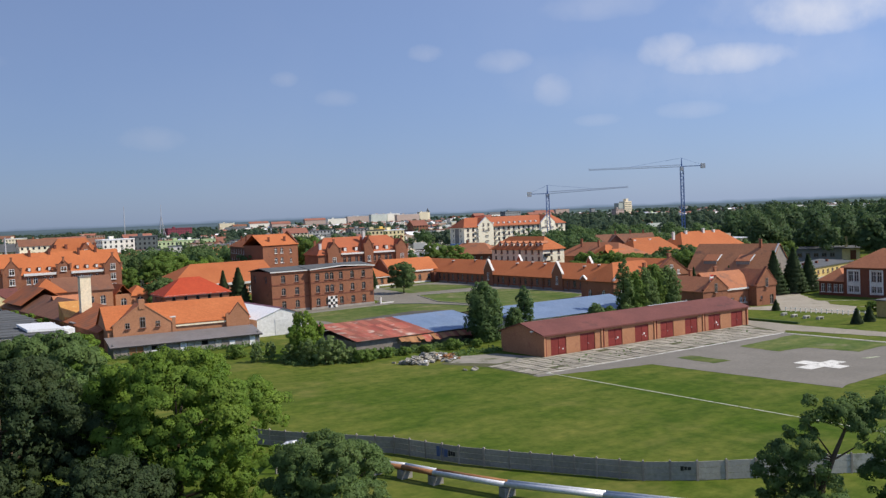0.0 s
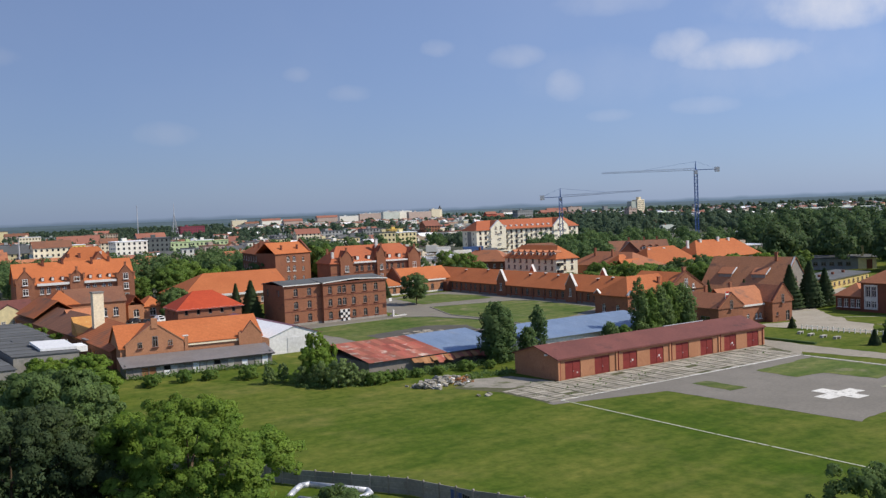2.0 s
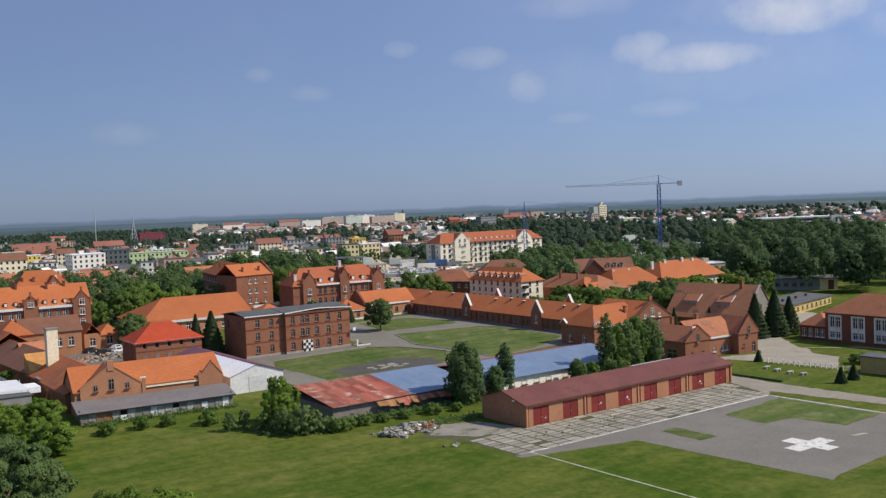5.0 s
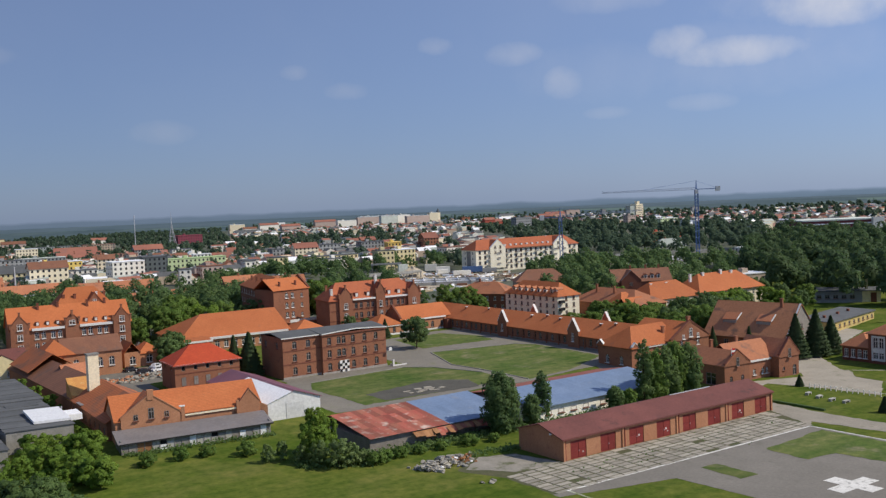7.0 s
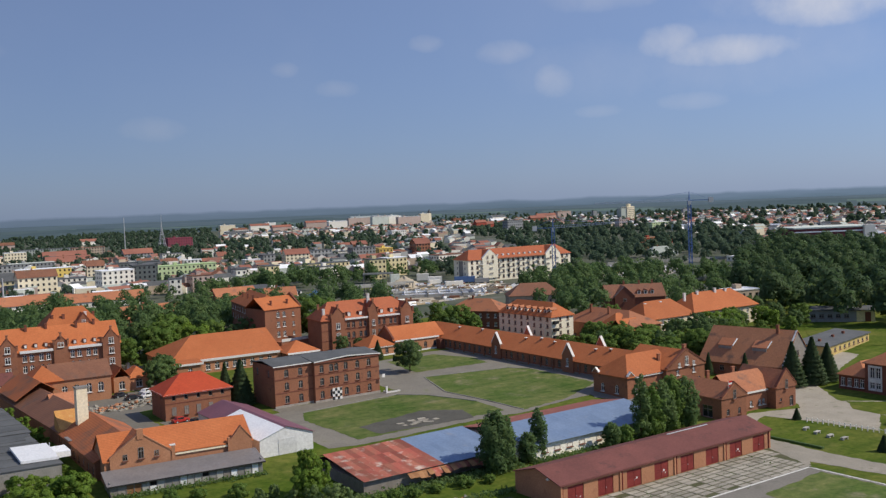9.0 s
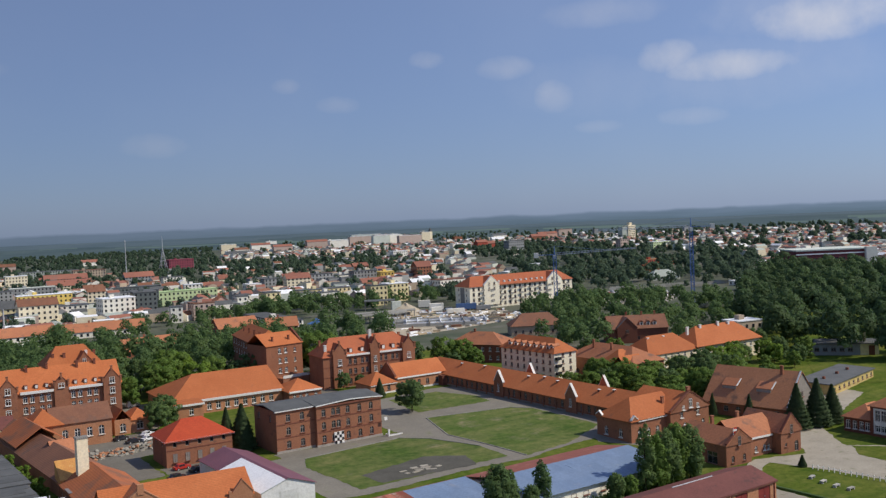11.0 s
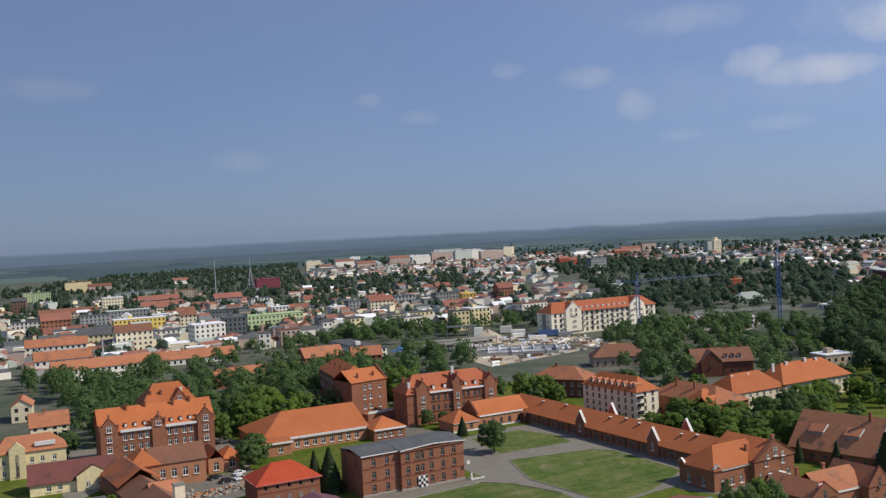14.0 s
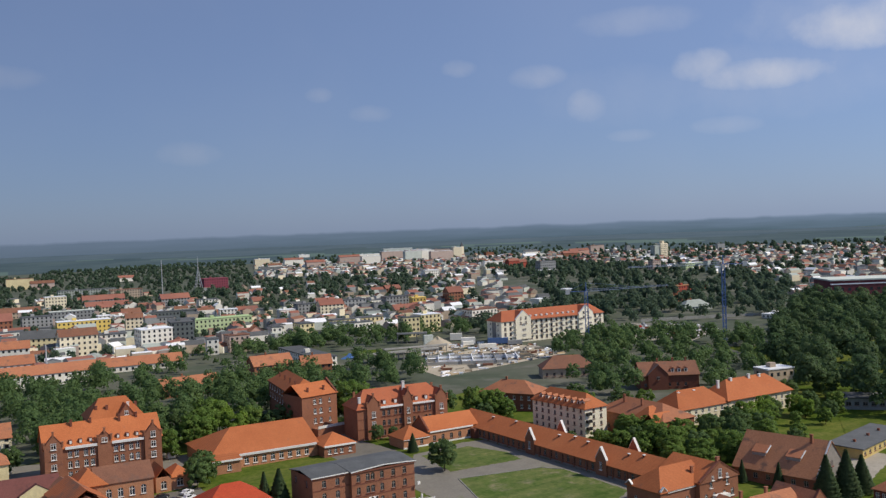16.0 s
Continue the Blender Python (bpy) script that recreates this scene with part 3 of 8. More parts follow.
def cylinder(V, Fc, p, q, r0, r1, n=8):
    p, q = Vector(p), Vector(q)
    side = (q - p).to_track_quat("Z", "Y").to_matrix()
    k = len(V)
    for c, r in ((p, r0), (q, r1)):
        for i in range(n):
            w = 2 * math.pi * i / n
            V.append(tuple(c + side @ Vector((r * math.cos(w), r * math.sin(w), 0))))
    Fc += [(k + i, k + (i + 1) % n, k + n + (i + 1) % n, k + n + i) for i in range(n)]
    Fc += [tuple(k + n + i for i in range(n)), tuple(k + i for i in reversed(range(n)))]


def patch(name, points, material, lift=0.03, label="", kind="structure", category=""):
    """A flat area that follows the ground, lift metres over it."""
    bm = bmesh.new()
    jitter, r = (0.0 if name == "marking" else 0.12 if material in (M["asphalt"], M["slab"]) else 0.32), random.Random(len(label))
    edge = []
    for (x0, y0), (x1, y1) in zip(points, [*points[1:], points[0]]):
        n = 1 if name in ("marking", "town_ground") else max(1, int(math.hypot(x1 - x0, y1 - y0) / 1.4))
        for k in range(n):
            j = jitter if k else 0.0
            edge.append((x0 + (x1 - x0) * k / n + r.uniform(-j, j), y0 + (y1 - y0) * k / n + r.uniform(-j, j)))
    bm.faces.new([bm.verts.new((x, y, 0)) for x, y in edge])
    bmesh.ops.recalc_face_normals(bm, faces=bm.faces)
    for k in range(20, 81, 4):
        bmesh.ops.bisect_plane(bm, geom=bm.verts[:] + bm.edges[:] + bm.faces[:], plane_co=(0, k, 0), plane_no=(0, 1, 0))
    bmesh.ops.triangulate(bm, faces=bm.faces[:])
    for v in bm.verts:
        v.co.z = gz(v.co.x, v.co.y) + lift
    for fc in bm.faces:
        if fc.normal.z < 0:
            fc.normal_flip()
    me = bpy.data.meshes.new(name)
    bm.to_mesh(me)
    bm.free()
    me.materials.append(material)
    return tagged(new(name, me), label, category, kind=kind)


# ---- ground, paving and markings ----
rows_y = [-4700, -400, 20, *range(24, 80, 4), 80, 400, 4700]
gv = [(x, y, gz(x, y)) for y in rows_y for x in (-4700, 0, 4700)]
gf = [(3 * k + c, 3 * k + c + 1, 3 * k + c + 4, 3 * k + c + 3) for k in range(len(rows_y) - 1) for c in (0, 1)]
tagged(solid("ground", gv, gf, M["grass"]), "broad green meadow and lawns", "ground", kind="structure")

# wooded plain that rises gently to the skyline
bv, bf = [], []
NA, rings = 720, (2450, 2600, 2750, 2900, 3050, 3200, 3350, 3500, 3700, 3900, 4100, 4350, 4600)
for k, r in enumerate(rings):
    for j in range(NA):
        w = 2 * math.pi * j / NA
        s = k / (len(rings) - 1)
        hill = noise.noise(Vector((math.cos(w) * 2.2, math.sin(w) * 2.2, s * 2))) * 9 + noise.noise(Vector((math.cos(w) * 9, math.sin(w) * 9, s * 5))) * 4 + (1.15 - s) * (12 * noise.noise(Vector((math.cos(w) * 14, math.sin(w) * 14, s * 23))) + 8 * noise.noise(Vector((math.cos(w) * 45, math.sin(w) * 45, s * 41))))
        bv.append((-110 + r * math.sin(w), -125 + r * math.cos(w), (0 if k == 0 else 2 + 12 * s + 0.45 * hill * s)))
bf = [(k * NA + j, k * NA + (j + 1) % NA, (k + 1) * NA + (j + 1) % NA, (k + 1) * NA + j) for k in range(len(rings) - 1) for j in range(NA)]
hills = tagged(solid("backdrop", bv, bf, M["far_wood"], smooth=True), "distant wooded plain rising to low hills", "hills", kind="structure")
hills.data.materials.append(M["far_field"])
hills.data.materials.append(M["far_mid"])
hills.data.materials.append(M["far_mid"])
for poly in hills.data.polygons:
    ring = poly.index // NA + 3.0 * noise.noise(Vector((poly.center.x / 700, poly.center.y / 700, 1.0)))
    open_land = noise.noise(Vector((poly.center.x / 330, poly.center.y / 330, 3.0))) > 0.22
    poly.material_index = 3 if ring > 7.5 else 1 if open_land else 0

patch("pavement", [(-13.8, -14.6), (6.7, -19.7), (9.0, -53.2), (11.2, -52.4), (28, -51.3), (62, -50.2), (62, -38.5), (52, -38.2), (52, -13.0), (-13.8, -13.0)], M["asphalt"], 0.03, "worn grey asphalt of the landing pad and its approach")
patch("lawn", [(14.3, -18.5), (17.9, -18.7), (17.9, -27.2), (13.8, -26.9)], M["lawn_worn"], 0.06, "small strip of lawn in the asphalt")
patch("lawn", [(31.6, -18.4), (50.6, -16.8), (50.8, -37.0), (38.8, -37.6), (37.6, -28.2), (31.0, -27.4)], M["lawn_worn"], 0.06, "angled lawn in the asphalt beside the pad")
patch("marking", [(-10.9, -13.3), (51.6, -14.0), (51.6, -13.55), (-10.9, -12.85)], M["paint"], 0.075, "long white painted line beside the garages")
patch("marking", [(51.2, -14.0), (51.7, -14.0), (52.0, -40.0), (51.5, -40.0)], M["paint"], 0.075, "white painted edge line")
patch("marking", [(-10.8, -13.3), (-10.4, -13.3), (-10.65, -80), (-11.05, -80)], M["paint_faded"], 0.05, "faded white line across the meadow")
patch("marking", [(18.7, -39.0), (22.2, -39.0), (22.2, -36.1), (25.3, -36.1), (25.3, -39.0), (28.4, -39.0), (28.4, -41.8), (25.3, -41.8), (25.3, -44.4), (22.2, -44.4), (22.2, -41.8), (18.7, -41.8)], M["paint"], 0.075, "large white painted cross on the landing pad")
patch("marking", [(33.0, -41.5), (36.0, -42.2), (36.3, -43.0), (33.3, -42.4)], M["paint_faded"], 0.075, "worn patch of white paint")
patch("road", [(52.2, -12.8), (58.7, 2.0), (59.6, 13), (66, 12.5), (64.2, 4.1), (63.0, -9.9), (63.6, -29.6), (66, -60), (60.5, -60), (58.2, -32.6), (55.0, -11.5), (52.2, -13)], M["gravel"], 0.04, "pale dusty road beside the garages")
patch("ground_bed", [(-13.8, -12.96), (52, -12.96), (58.6, -0.5), (58.6, 0), (0, 0), (-2.6, 10.5), (-10.3, 13.5), (-17.0, 8.0), (-13.4, -1.0)], M["soil"], 0.015, "weedy soil under the concrete slabs")
patch("pavement", [(-2.8, 9.8), (-0.2, 0.2), (-3.5, -0.4), (-10.2, 0.9), (-15.5, 7.8), (-9.0, 12.8)], M["worn_concrete"], 0.04, "cracked pale concrete by the garage end")
# courtyard
patch("pavement", [(-6.5, 99), (30.5, 100.2), (31.5, 117), (53, 148), (76, 152), (83.5, 150), (82.3, 100), (81.5, 62), (56, 60), (40, 57.5), (27, 59), (-4.5, 58), (-13, 60), (-12.5, 99)], M["path"], 0.03, "gravelled drill square of the barracks")
patch("lawn", [(-4.5, 62), (-5.5, 86.2), (-1.7, 94.5), (27.4, 96.5), (33.2, 90.0), (38.1, 74.1), (37.5, 62)], M["lawn_worn"], 0.06, "worn lawn before the brick barracks")
patch("lawn", [(41.5, 59.5), (39.2, 90), (47.3, 112.5), (74.2, 106.5), (78.3, 100), (76.8, 70.5), (57, 61.5)], M["lawn_worn"], 0.06, "large square lawn of the courtyard")
patch("lawn", [(50.0, 121), (54.3, 145), (73.6, 146), (78.6, 130), (76.5, 119)], M["lawn_worn"], 0.06, "lawn before the long wing")
for kerb_label, corners in (("low stone kerb of the courtyard lawn", [(41.5, 59.5), (39.2, 90), (47.3, 112.5), (74.2, 106.5), (78.3, 100)]), ("low stone kerb before the brick barracks", [(-1.7, 94.5), (27.4, 96.5), (33.2, 90.0), (38.1, 74.1)])):
    kerb = tagged(new("kerb"), kerb_label, "kerb", kind="structure")
    for (x0, y0), (x1, y1) in zip(corners, corners[1:]):
        run = math.hypot(x1 - x0, y1 - y0)
        count = max(1, round(run / 2.0))
        for k in range(count):
            f = (k + 0.5) / count
            px, py = x0 + (x1 - x0) * f, y0 + (y1 - y0) * f
            stone_bar = boxes("kerb_stone", [(-run / count / 2 + 0.03, run / count / 2 - 0.03, -0.13, 0.13, -0.1, 0.16)], M["concrete"], kerb)
            stone_bar.matrix_basis = pose(px, py, gz(px, py) + 0.03, 0, 0, math.degrees(math.atan2(y1 - y0, x1 - x0)))
patch("bare_ground", [(1.0, 71.0), (21.3, 75.3), (29.8, 69), (27.1, 61), (2.0, 63)], M["bare"], 0.08, "bare trampled earth in the lawn")
slab_rnd = random.Random(4)
for k in range(16):
    px, py = 15.5 + slab_rnd.gauss(0, 2.6), 66.2 + slab_rnd.gauss(0, 1.0)
    piece = boxes("broken_slab", [(-slab_rnd.uniform(0.5, 1.1), slab_rnd.uniform(0.5, 1.1), -slab_rnd.uniform(0.3, 0.7), slab_rnd.uniform(0.3, 0.7), 0, 0.09)], M["slab"])
    piece.matrix_basis = pose(px, py, gz(px, py) + 0.08, 0, 0, slab_rnd.uniform(-30, 30))
    tagged(piece, "pale broken paving slab in the bare earth", "slab", "broken paving")
patch("road", [(83, 46), (80, 62), (66, 62), (64, 57.5), (69, 49), (80, 36), (79, 35)], M["path"], 0.03, "gravel lane between the yard buildings")
patch("road", [(60, 14.5), (80.5, 22.0), (94.0, 17.2), (97.5, 20.5), (101, 33), (116, 34), (168, 62), (168, 47), (119.4, 29.5), (109.5, 18), (107.5, 14.8), (118, 4), (119.5, -30), (121, -60), (100, -60), (100.6, 0.6), (86.3, -7.5), (84.5, 6.0), (81.0, 18.0), (66, 12)], M["gravel"], 0.04, "pale gravel drive past the gatehouse")
patch("lawn", [(100.8, 2.0), (101.5, 8.0), (108.0, 14.0), (116.5, 4.0), (117.5, -20), (102, -20)], M["grass"], 0.07, "planted lawn before the brick villa")
patch("pavement", [(-46, 104), (-34, 104), (-33, 127), (-18, 132), (-18, 157), (-31, 157), (-45, 150)], M["path"], 0.03, "dusty back yard with parked cars")
patch("lot", [(150, 280), (250, 300), (262, 345), (240, 365), (160, 330)], M["sand"], 0.1, "sandy building site")
patch("pavement", [(-6, 98.6), (-6, 103.8), (26.6, 102.6), (30, 103), (31, 99.8)], M["path"], 0.035, "dusty strip along the brick barracks")
patch("pavement", [(-33, 96), (-14.5, 98), (-14.5, 111), (-33, 111)], M["path"], 0.034, "grey yard beside the red-roofed house")
patch("pavement", [(-72, 150), (-66, 226), (-14, 222), (-11, 203), (28, 198), (32, 182), (-10, 170), (-19, 158), (-58, 166)], M["path"], 0.022, "grey service road round the administration building")
patch("pavement", [(30.5, 158), (52, 157), (50, 178), (86, 176), (88, 200), (31, 196)], M["path"], 0.024, "grey yard between the tall barracks")
patch("lot", [(176, 292), (232, 302), (240, 330), (196, 328)], M["bare"], 0.16, "dark excavated ground of the site")
patch("lot", [(180, 350), (232, 372), (226, 400), (190, 390)], M["sand"], 0.1, "sand heap area by the building site")
patch("town_ground", [(128, 128), (205, 128), (300, 198), (330, 252), (230, 217), (150, 242), (128, 215)], M["town_ground"], 0.02, "rough ground between houses and trees")
patch("lot", [(338, 284), (395, 312), (410, 350), (385, 392), (345, 358), (318, 308)], M["gravel"], 0.1, "pale gravel car park below the white block")
patch("lawn", [(152, 398), (204, 376), (212, 392), (172, 410)], M["grass"], 0.12, "strip of grass before the yellow apartments")
patch("lawn", [(165, 60), (205, 92), (240, 82), (215, 40)], M["grass"], 0.12, "lawn by the low yellow building")
patch("town_ground", [(-1400, 225), (-60, 225), (-20, 232), (90, 222), (150, 240), (230, 215), (330, 250), (420, 200), (800, 150), (2600, 900), (2300, 2500), (600, 2500), (-1600, 2500)], M["town_ground"], 0.05, "streets, yards and gardens of the town")


# ---- row of garages ----
def garages():
    g = thing("garage_row", "long orange brick garage row with maroon doors and felt roof", "garage", 0, 0, 0, z=0)
    L, D, H = 58.2, 12.2, 4.0
    doors = [(k * L / 8 + 1.75, 0.02, 3.8, 3.25) for k in range(8)]
    V, Fc = [], []
    facade(V, Fc, (0, 0, -0.5), (1, 0, 0), L, H + 0.5, [(a, b + 0.5, w, h) for a, b, w, h in doors], 0.3)
    facade(V, Fc, (L, 0, -0.5), (0, 1, 0), D, H + 0.5, [])
    facade(V, Fc, (L, D, -0.5), (-1, 0, 0), L, H + 0.5, [])
    facade(V, Fc, (0, D, -0.5), (0, -1, 0), D, H + 0.5, [])
    n = len(V)
    V += [(0, 0, H), (0, D, H), (0, D / 2, 5.75), (L, 0, H), (L, D, H), (L, D / 2, 5.75)]
    Fc += [(n, n + 2, n + 1), (n + 3, n + 4, n + 5)]
    solid("wall", V, Fc, M["brick_light"], g)
    roof(g, "gable_x", L, D, H + 0.08, 5.85, M["felt_red"], 0.35, label="maroon felt roof")
    boxes("gutter", [(-0.3, L + 0.3, -0.5, -0.36, 3.72, 3.86)], M["felt_red"], g)
    boxes("ridge_cap", [(34, 46, D / 2 - 0.16, D / 2 + 0.16, 5.86, 5.95)], M["steel"], g, "pale metal ridge cap")
    for k in range(5):
        x = min(max(k * L / 4, 0.2), L - 0.2)
        boxes("pilaster", [(x - 0.2, x + 0.2, -0.2, -0.003, -0.3, 3.7)], M["brick_light"], g)
    for k in range(5):
        x = min(k * L / 4 + 0.55, L - 0.5)
        boxes("downpipe", [(x - 0.06, x + 0.06, -0.14, -0.02, 0, 3.75)], M["maroon_steel"], g)
    for k, (a, b, w, h) in enumerate(doors):
        leaves = []
        for half in (0, 1):
            x0 = a + half * w / 2
            d = boxes("door_leaf", [(x0 + 0.02, x0 + w / 2 - 0.02, 0.12, 0.2, 0.04, h - 0.02)], M["maroon_steel"], g, "maroon steel door leaf")
            boxes("panel", [(x0 + 0.1, x0 + w / 2 - 0.1, 0.09, 0.119, 0.3, 1.5)], M["maroon_steel"], d)
            boxes("panel", [(x0 + 0.1, x0 + w / 2 - 0.1, 0.09, 0.119, 1.7, h - 0.3)], M["maroon_steel"], d)
            leaves.append(d)
        d = leaves[1]
        boxes("handle", [(a + w / 2 + 0.15, a + w / 2 + 0.22, 0.03, 0.088, 1.2, 1.45)], M["steel"], d)
        if k in (2, 3, 6):
            boxes("sign", [(a + w * 0.64, a + w * 0.64 + 0.38, 0.07, 0.088, 1.35, 1.7)], M["frame"], d, "small white plate")
        if k % 3 == 0:
            boxes("sign", [(a + w * 0.76, a + w * 0.76 + 0.25, 0.07, 0.088, 0.9, 1.12)], M["frame"], d, "small white plate")
    boxes("lamp", [(-0.55, -0.02, 2.6, 3.0, 4.3, 4.6)], M["frame"], g, "white wall lamp")


garages()


# ---- brick barracks block with flat roof ----
def brick_block():
    b = thing("barracks_block", "three-storey red brick barracks with grey flat roof", "building", -4.7, 104.0)
    H, L1, L2, D = 10.9, 11.0, 19.8, 13.6
    floors = (1.0, 4.5, 7.9)
    left = grid_holes((3.4, 7.4), floors, 1.25, 2.0)
    right = grid_holes((2.1, 5.0, 6.5, 9.4, 13.0, 16.6), floors, 1.2, 2.0)
    shell(b, L1, D, H, M["brick"], f=left, l=grid_holes((3, 10), (7.9,), 1.0, 1.8), style="dull")
    shell(b, L2, D + 1.2, H, M["brick"], f=right, style="dull", at=(L1, -1.2), r=grid_holes((3, 7, 11), floors, 1.2, 2.0))
    for k in (3.75, 7.25):
        boxes("string_course", [(-0.08, L1, -0.1, -0.004, k, k + 0.28), (L1 - 0.1, L1 + L2 + 0.1, -1.3, -1.204, k, k + 0.28)], M["brick_band"], b)
    boxes("plinth", [(-0.12, L1, -0.16, -0.005, -0.5, 0.6), (L1 - 0.14, L1 + L2 + 0.1, -1.36, -1.205, -0.5, 0.6)], M["board"], b)
    boxes("cornice", [(-0.3, L1, -0.32, -0.01, H - 0.45, H), (L1 - 0.3, L1 + L2 + 0.3, -1.55, -1.21, H - 0.45, H)], M["brick_band"], b)
    V, Fc = thick([(-0.4, -0.4, H + 0.1), (L1, -0.4, H + 0.1), (L1, D / 2, H + 1.0), (-0.4, D / 2, H + 1.0), (-0.4, D + 0.4, H + 0.1), (L1, D + 0.4, H + 0.1)], [(0, 1, 2, 3), (3, 2, 5, 4)], 0.2)
    solid("roof", V, Fc, M["felt"], b, "grey felt roof")
    P = [(L1 - 0.35, 0.12), (L1 + 3, 0.35), (L1 + L2 / 2, 0.75), (L1 + L2 - 3, 0.4), (L1 + L2 + 0.4, 0.12)]
    V, Fc = [], []
    for x, z in P:
        V += [(x, -1.65, H + z), (x, D / 2, H + 1.05), (x, D + 0.4, H + 0.1)]
    for k in range(len(P) - 1):
        Fc += [(3 * k, 3 * k + 3, 3 * k + 4, 3 * k + 1), (3 * k + 1, 3 * k + 4, 3 * k + 5, 3 * k + 2)]
    V, Fc = thick(V, Fc, 0.22)
    solid("roof", V, Fc, M["felt"], b, "grey felt roof")
    V, Fc = [], []
    for (x0, z0), (x1, z1) in zip(P, P[1:]):
        n = len(V)
        V += [(x0, -1.7, H + z0 - 0.22), (x1, -1.7, H + z1 - 0.22), (x1, -1.7, H + z1 + 0.04), (x0, -1.7, H + z0 + 0.04)]
        V += [(x0, -1.56, H + z0 - 0.22), (x1, -1.56, H + z1 - 0.22), (x1, -1.56, H + z1 + 0.04), (x0, -1.56, H + z0 + 0.04)]
        Fc += [(n, n + 1, n + 2, n + 3), (n + 3, n + 2, n + 6, n + 7), (n + 1, n, n + 4, n + 5)]
    solid("fascia", V, Fc, M["coping"], b, "pale sheet fascia")
    boxes("fascia", [(-0.5, L1 - 0.4, -0.5, -0.41, H - 0.12, H + 0.14)], M["coping"], b, "pale sheet fascia")
    V, Fc = [], []
    add_box(V, Fc, L1 + 5.0, L1 + 7.9, -1.42, -1.3, 0.15, 3.3)
    board = solid("sign_board", V, Fc, M["frame"], b, "white board with a black chequer pattern")
    for p in range(4):
        for q in range(4):
            if (p + q) % 2 == 0:
                x, z = L1 + 5.05 + p * 0.71, 0.2 + q * 0.77
                boxes("chequer", [(x, x + 0.67, -1.46, -1.424, z, z + 0.73)], M["black"], board)
    return b


brick_block()


def ramp():
    r = thing("loading_ramp", "white concrete corner ramp beside the brick barracks", "ramp", 26.6, 100.2)
    boxes("post", [(0, 0.45, 0, 0.45, 0, 1.9)], M["coping"], r)
    boxes("kerb", [(0.5, 4.5, 0, 0.3, 0, 0.35), (0.5, 0.8, 0.32, 2.5, 0, 0.35)], M["coping"], r)
    s = thing("wall_sign", "small white sign on the brick corner", "sign", 26.3, 102.0)
    boxes("plate", [(0, 0.9, -0.45, -0.36, 4.3, 5.2)], M["frame"], s)
    boxes("bracket", [(0.4, 0.5, -0.355, 0.9, 4.7, 4.8)], M["steel"], s)


ramp()


# ---- small house with a bright red hipped roof ----
h = thing("red_roof_house", "two-storey brick house with bright red hipped roof", "house", -31.4, 110.6, -2.4)
shell(h, 17.0, 11.8, 6.8, M["brick"], f=grid_holes(even(17, 5, 2.2), (4.9,), 0.95, 1.35), l=grid_holes((3, 8.5), (4.9,), 0.95, 1.35), style="hole", sill=False)
set_windows(h, (0, -0.2, 0), (1, 0, 0), grid_holes(even(17, 5, 2.2), (1.2,), 1.1, 2.1), "board", depth=0.1)
roof(h, "hip", 17.0, 11.8, 6.9, 10.7, M["tile_red"], 0.6, label="bright red tiled roof")
boxes("eave", [(-0.5, 17.5, -0.5, -0.02, 6.25, 6.6), (-0.5, -0.02, -0.005, 11.8, 6.25, 6.6)], M["coping"], h, "pale boxed eave")
boxes("string_course", [(-0.06, 17.06, -0.08, -0.004, 4.1, 4.35)], M["brick_band"], h)


# ---- long stable wings round the courtyard ----
def vent(parent, x, y, z):
    v = boxes("roof_vent", [(x - 0.3, x + 0.3, y - 0.3, y + 0.3, z - 0.6, z + 0.5)], M["brick_band"], parent)
    boxes("vent_cap", [(x - 0.42, x + 0.42, y - 0.42, y + 0.42, z + 0.504, z + 0.66)], M["coping"], v)


e = thing("stable_wing", "long low brick stable wing with orange tiled roof", "building", 84.5, 168.0, -91.6)
us = [k for k in even(103, 34, 3.0) if all(abs(k - c) > 3.0 for c in (45.4, 80.9))]
shell(e, 104.0, 13.0, 3.9, M["brick"], f=grid_holes(us, (1.0,), 1.3, 2.1), kind="gable_x", ridge=7.8, style="dull")
roof(e, "gable_x", 104.0, 13.0, 3.95, 7.9, M["tile"], 0.5, label="orange tiled roof")
for u in (45.4, 80.9):
    gable_wall(e, u - 2.4, 4.8, -0.5, 5.0, 8.6, -0.5, 0.7, M["brick"], M["coping"], [(u - 0.5, 1.8, 1.0, 2.4)], "white")
    gable_wall(e, u - 2.4, 4.8, 3.0, 5.4, 9.3, 12.7, 0.7, M["brick"], M["coping"])
for u, y in ((55, 4.6), (62, 5.4), (69, 4.8), (88, 4.4), (93.5, 5.2), (30, 5.4), (17, 4.8)):
    vent(e, u, y, 3.95 + 3.95 * y / 6.5)
boxes("plinth", [(0, 104, -0.1, -0.006, -0.5, 0.5)], M["board"], e)
for u in even(103, 18, 1.0):
    if abs(u - 45.4) > 3 and abs(u - 80.9) > 3:
        boxes("buttress", [(u + 1.3, u + 1.7, -0.28, -0.007, -0.4, 3.3)], M["brick"], e)

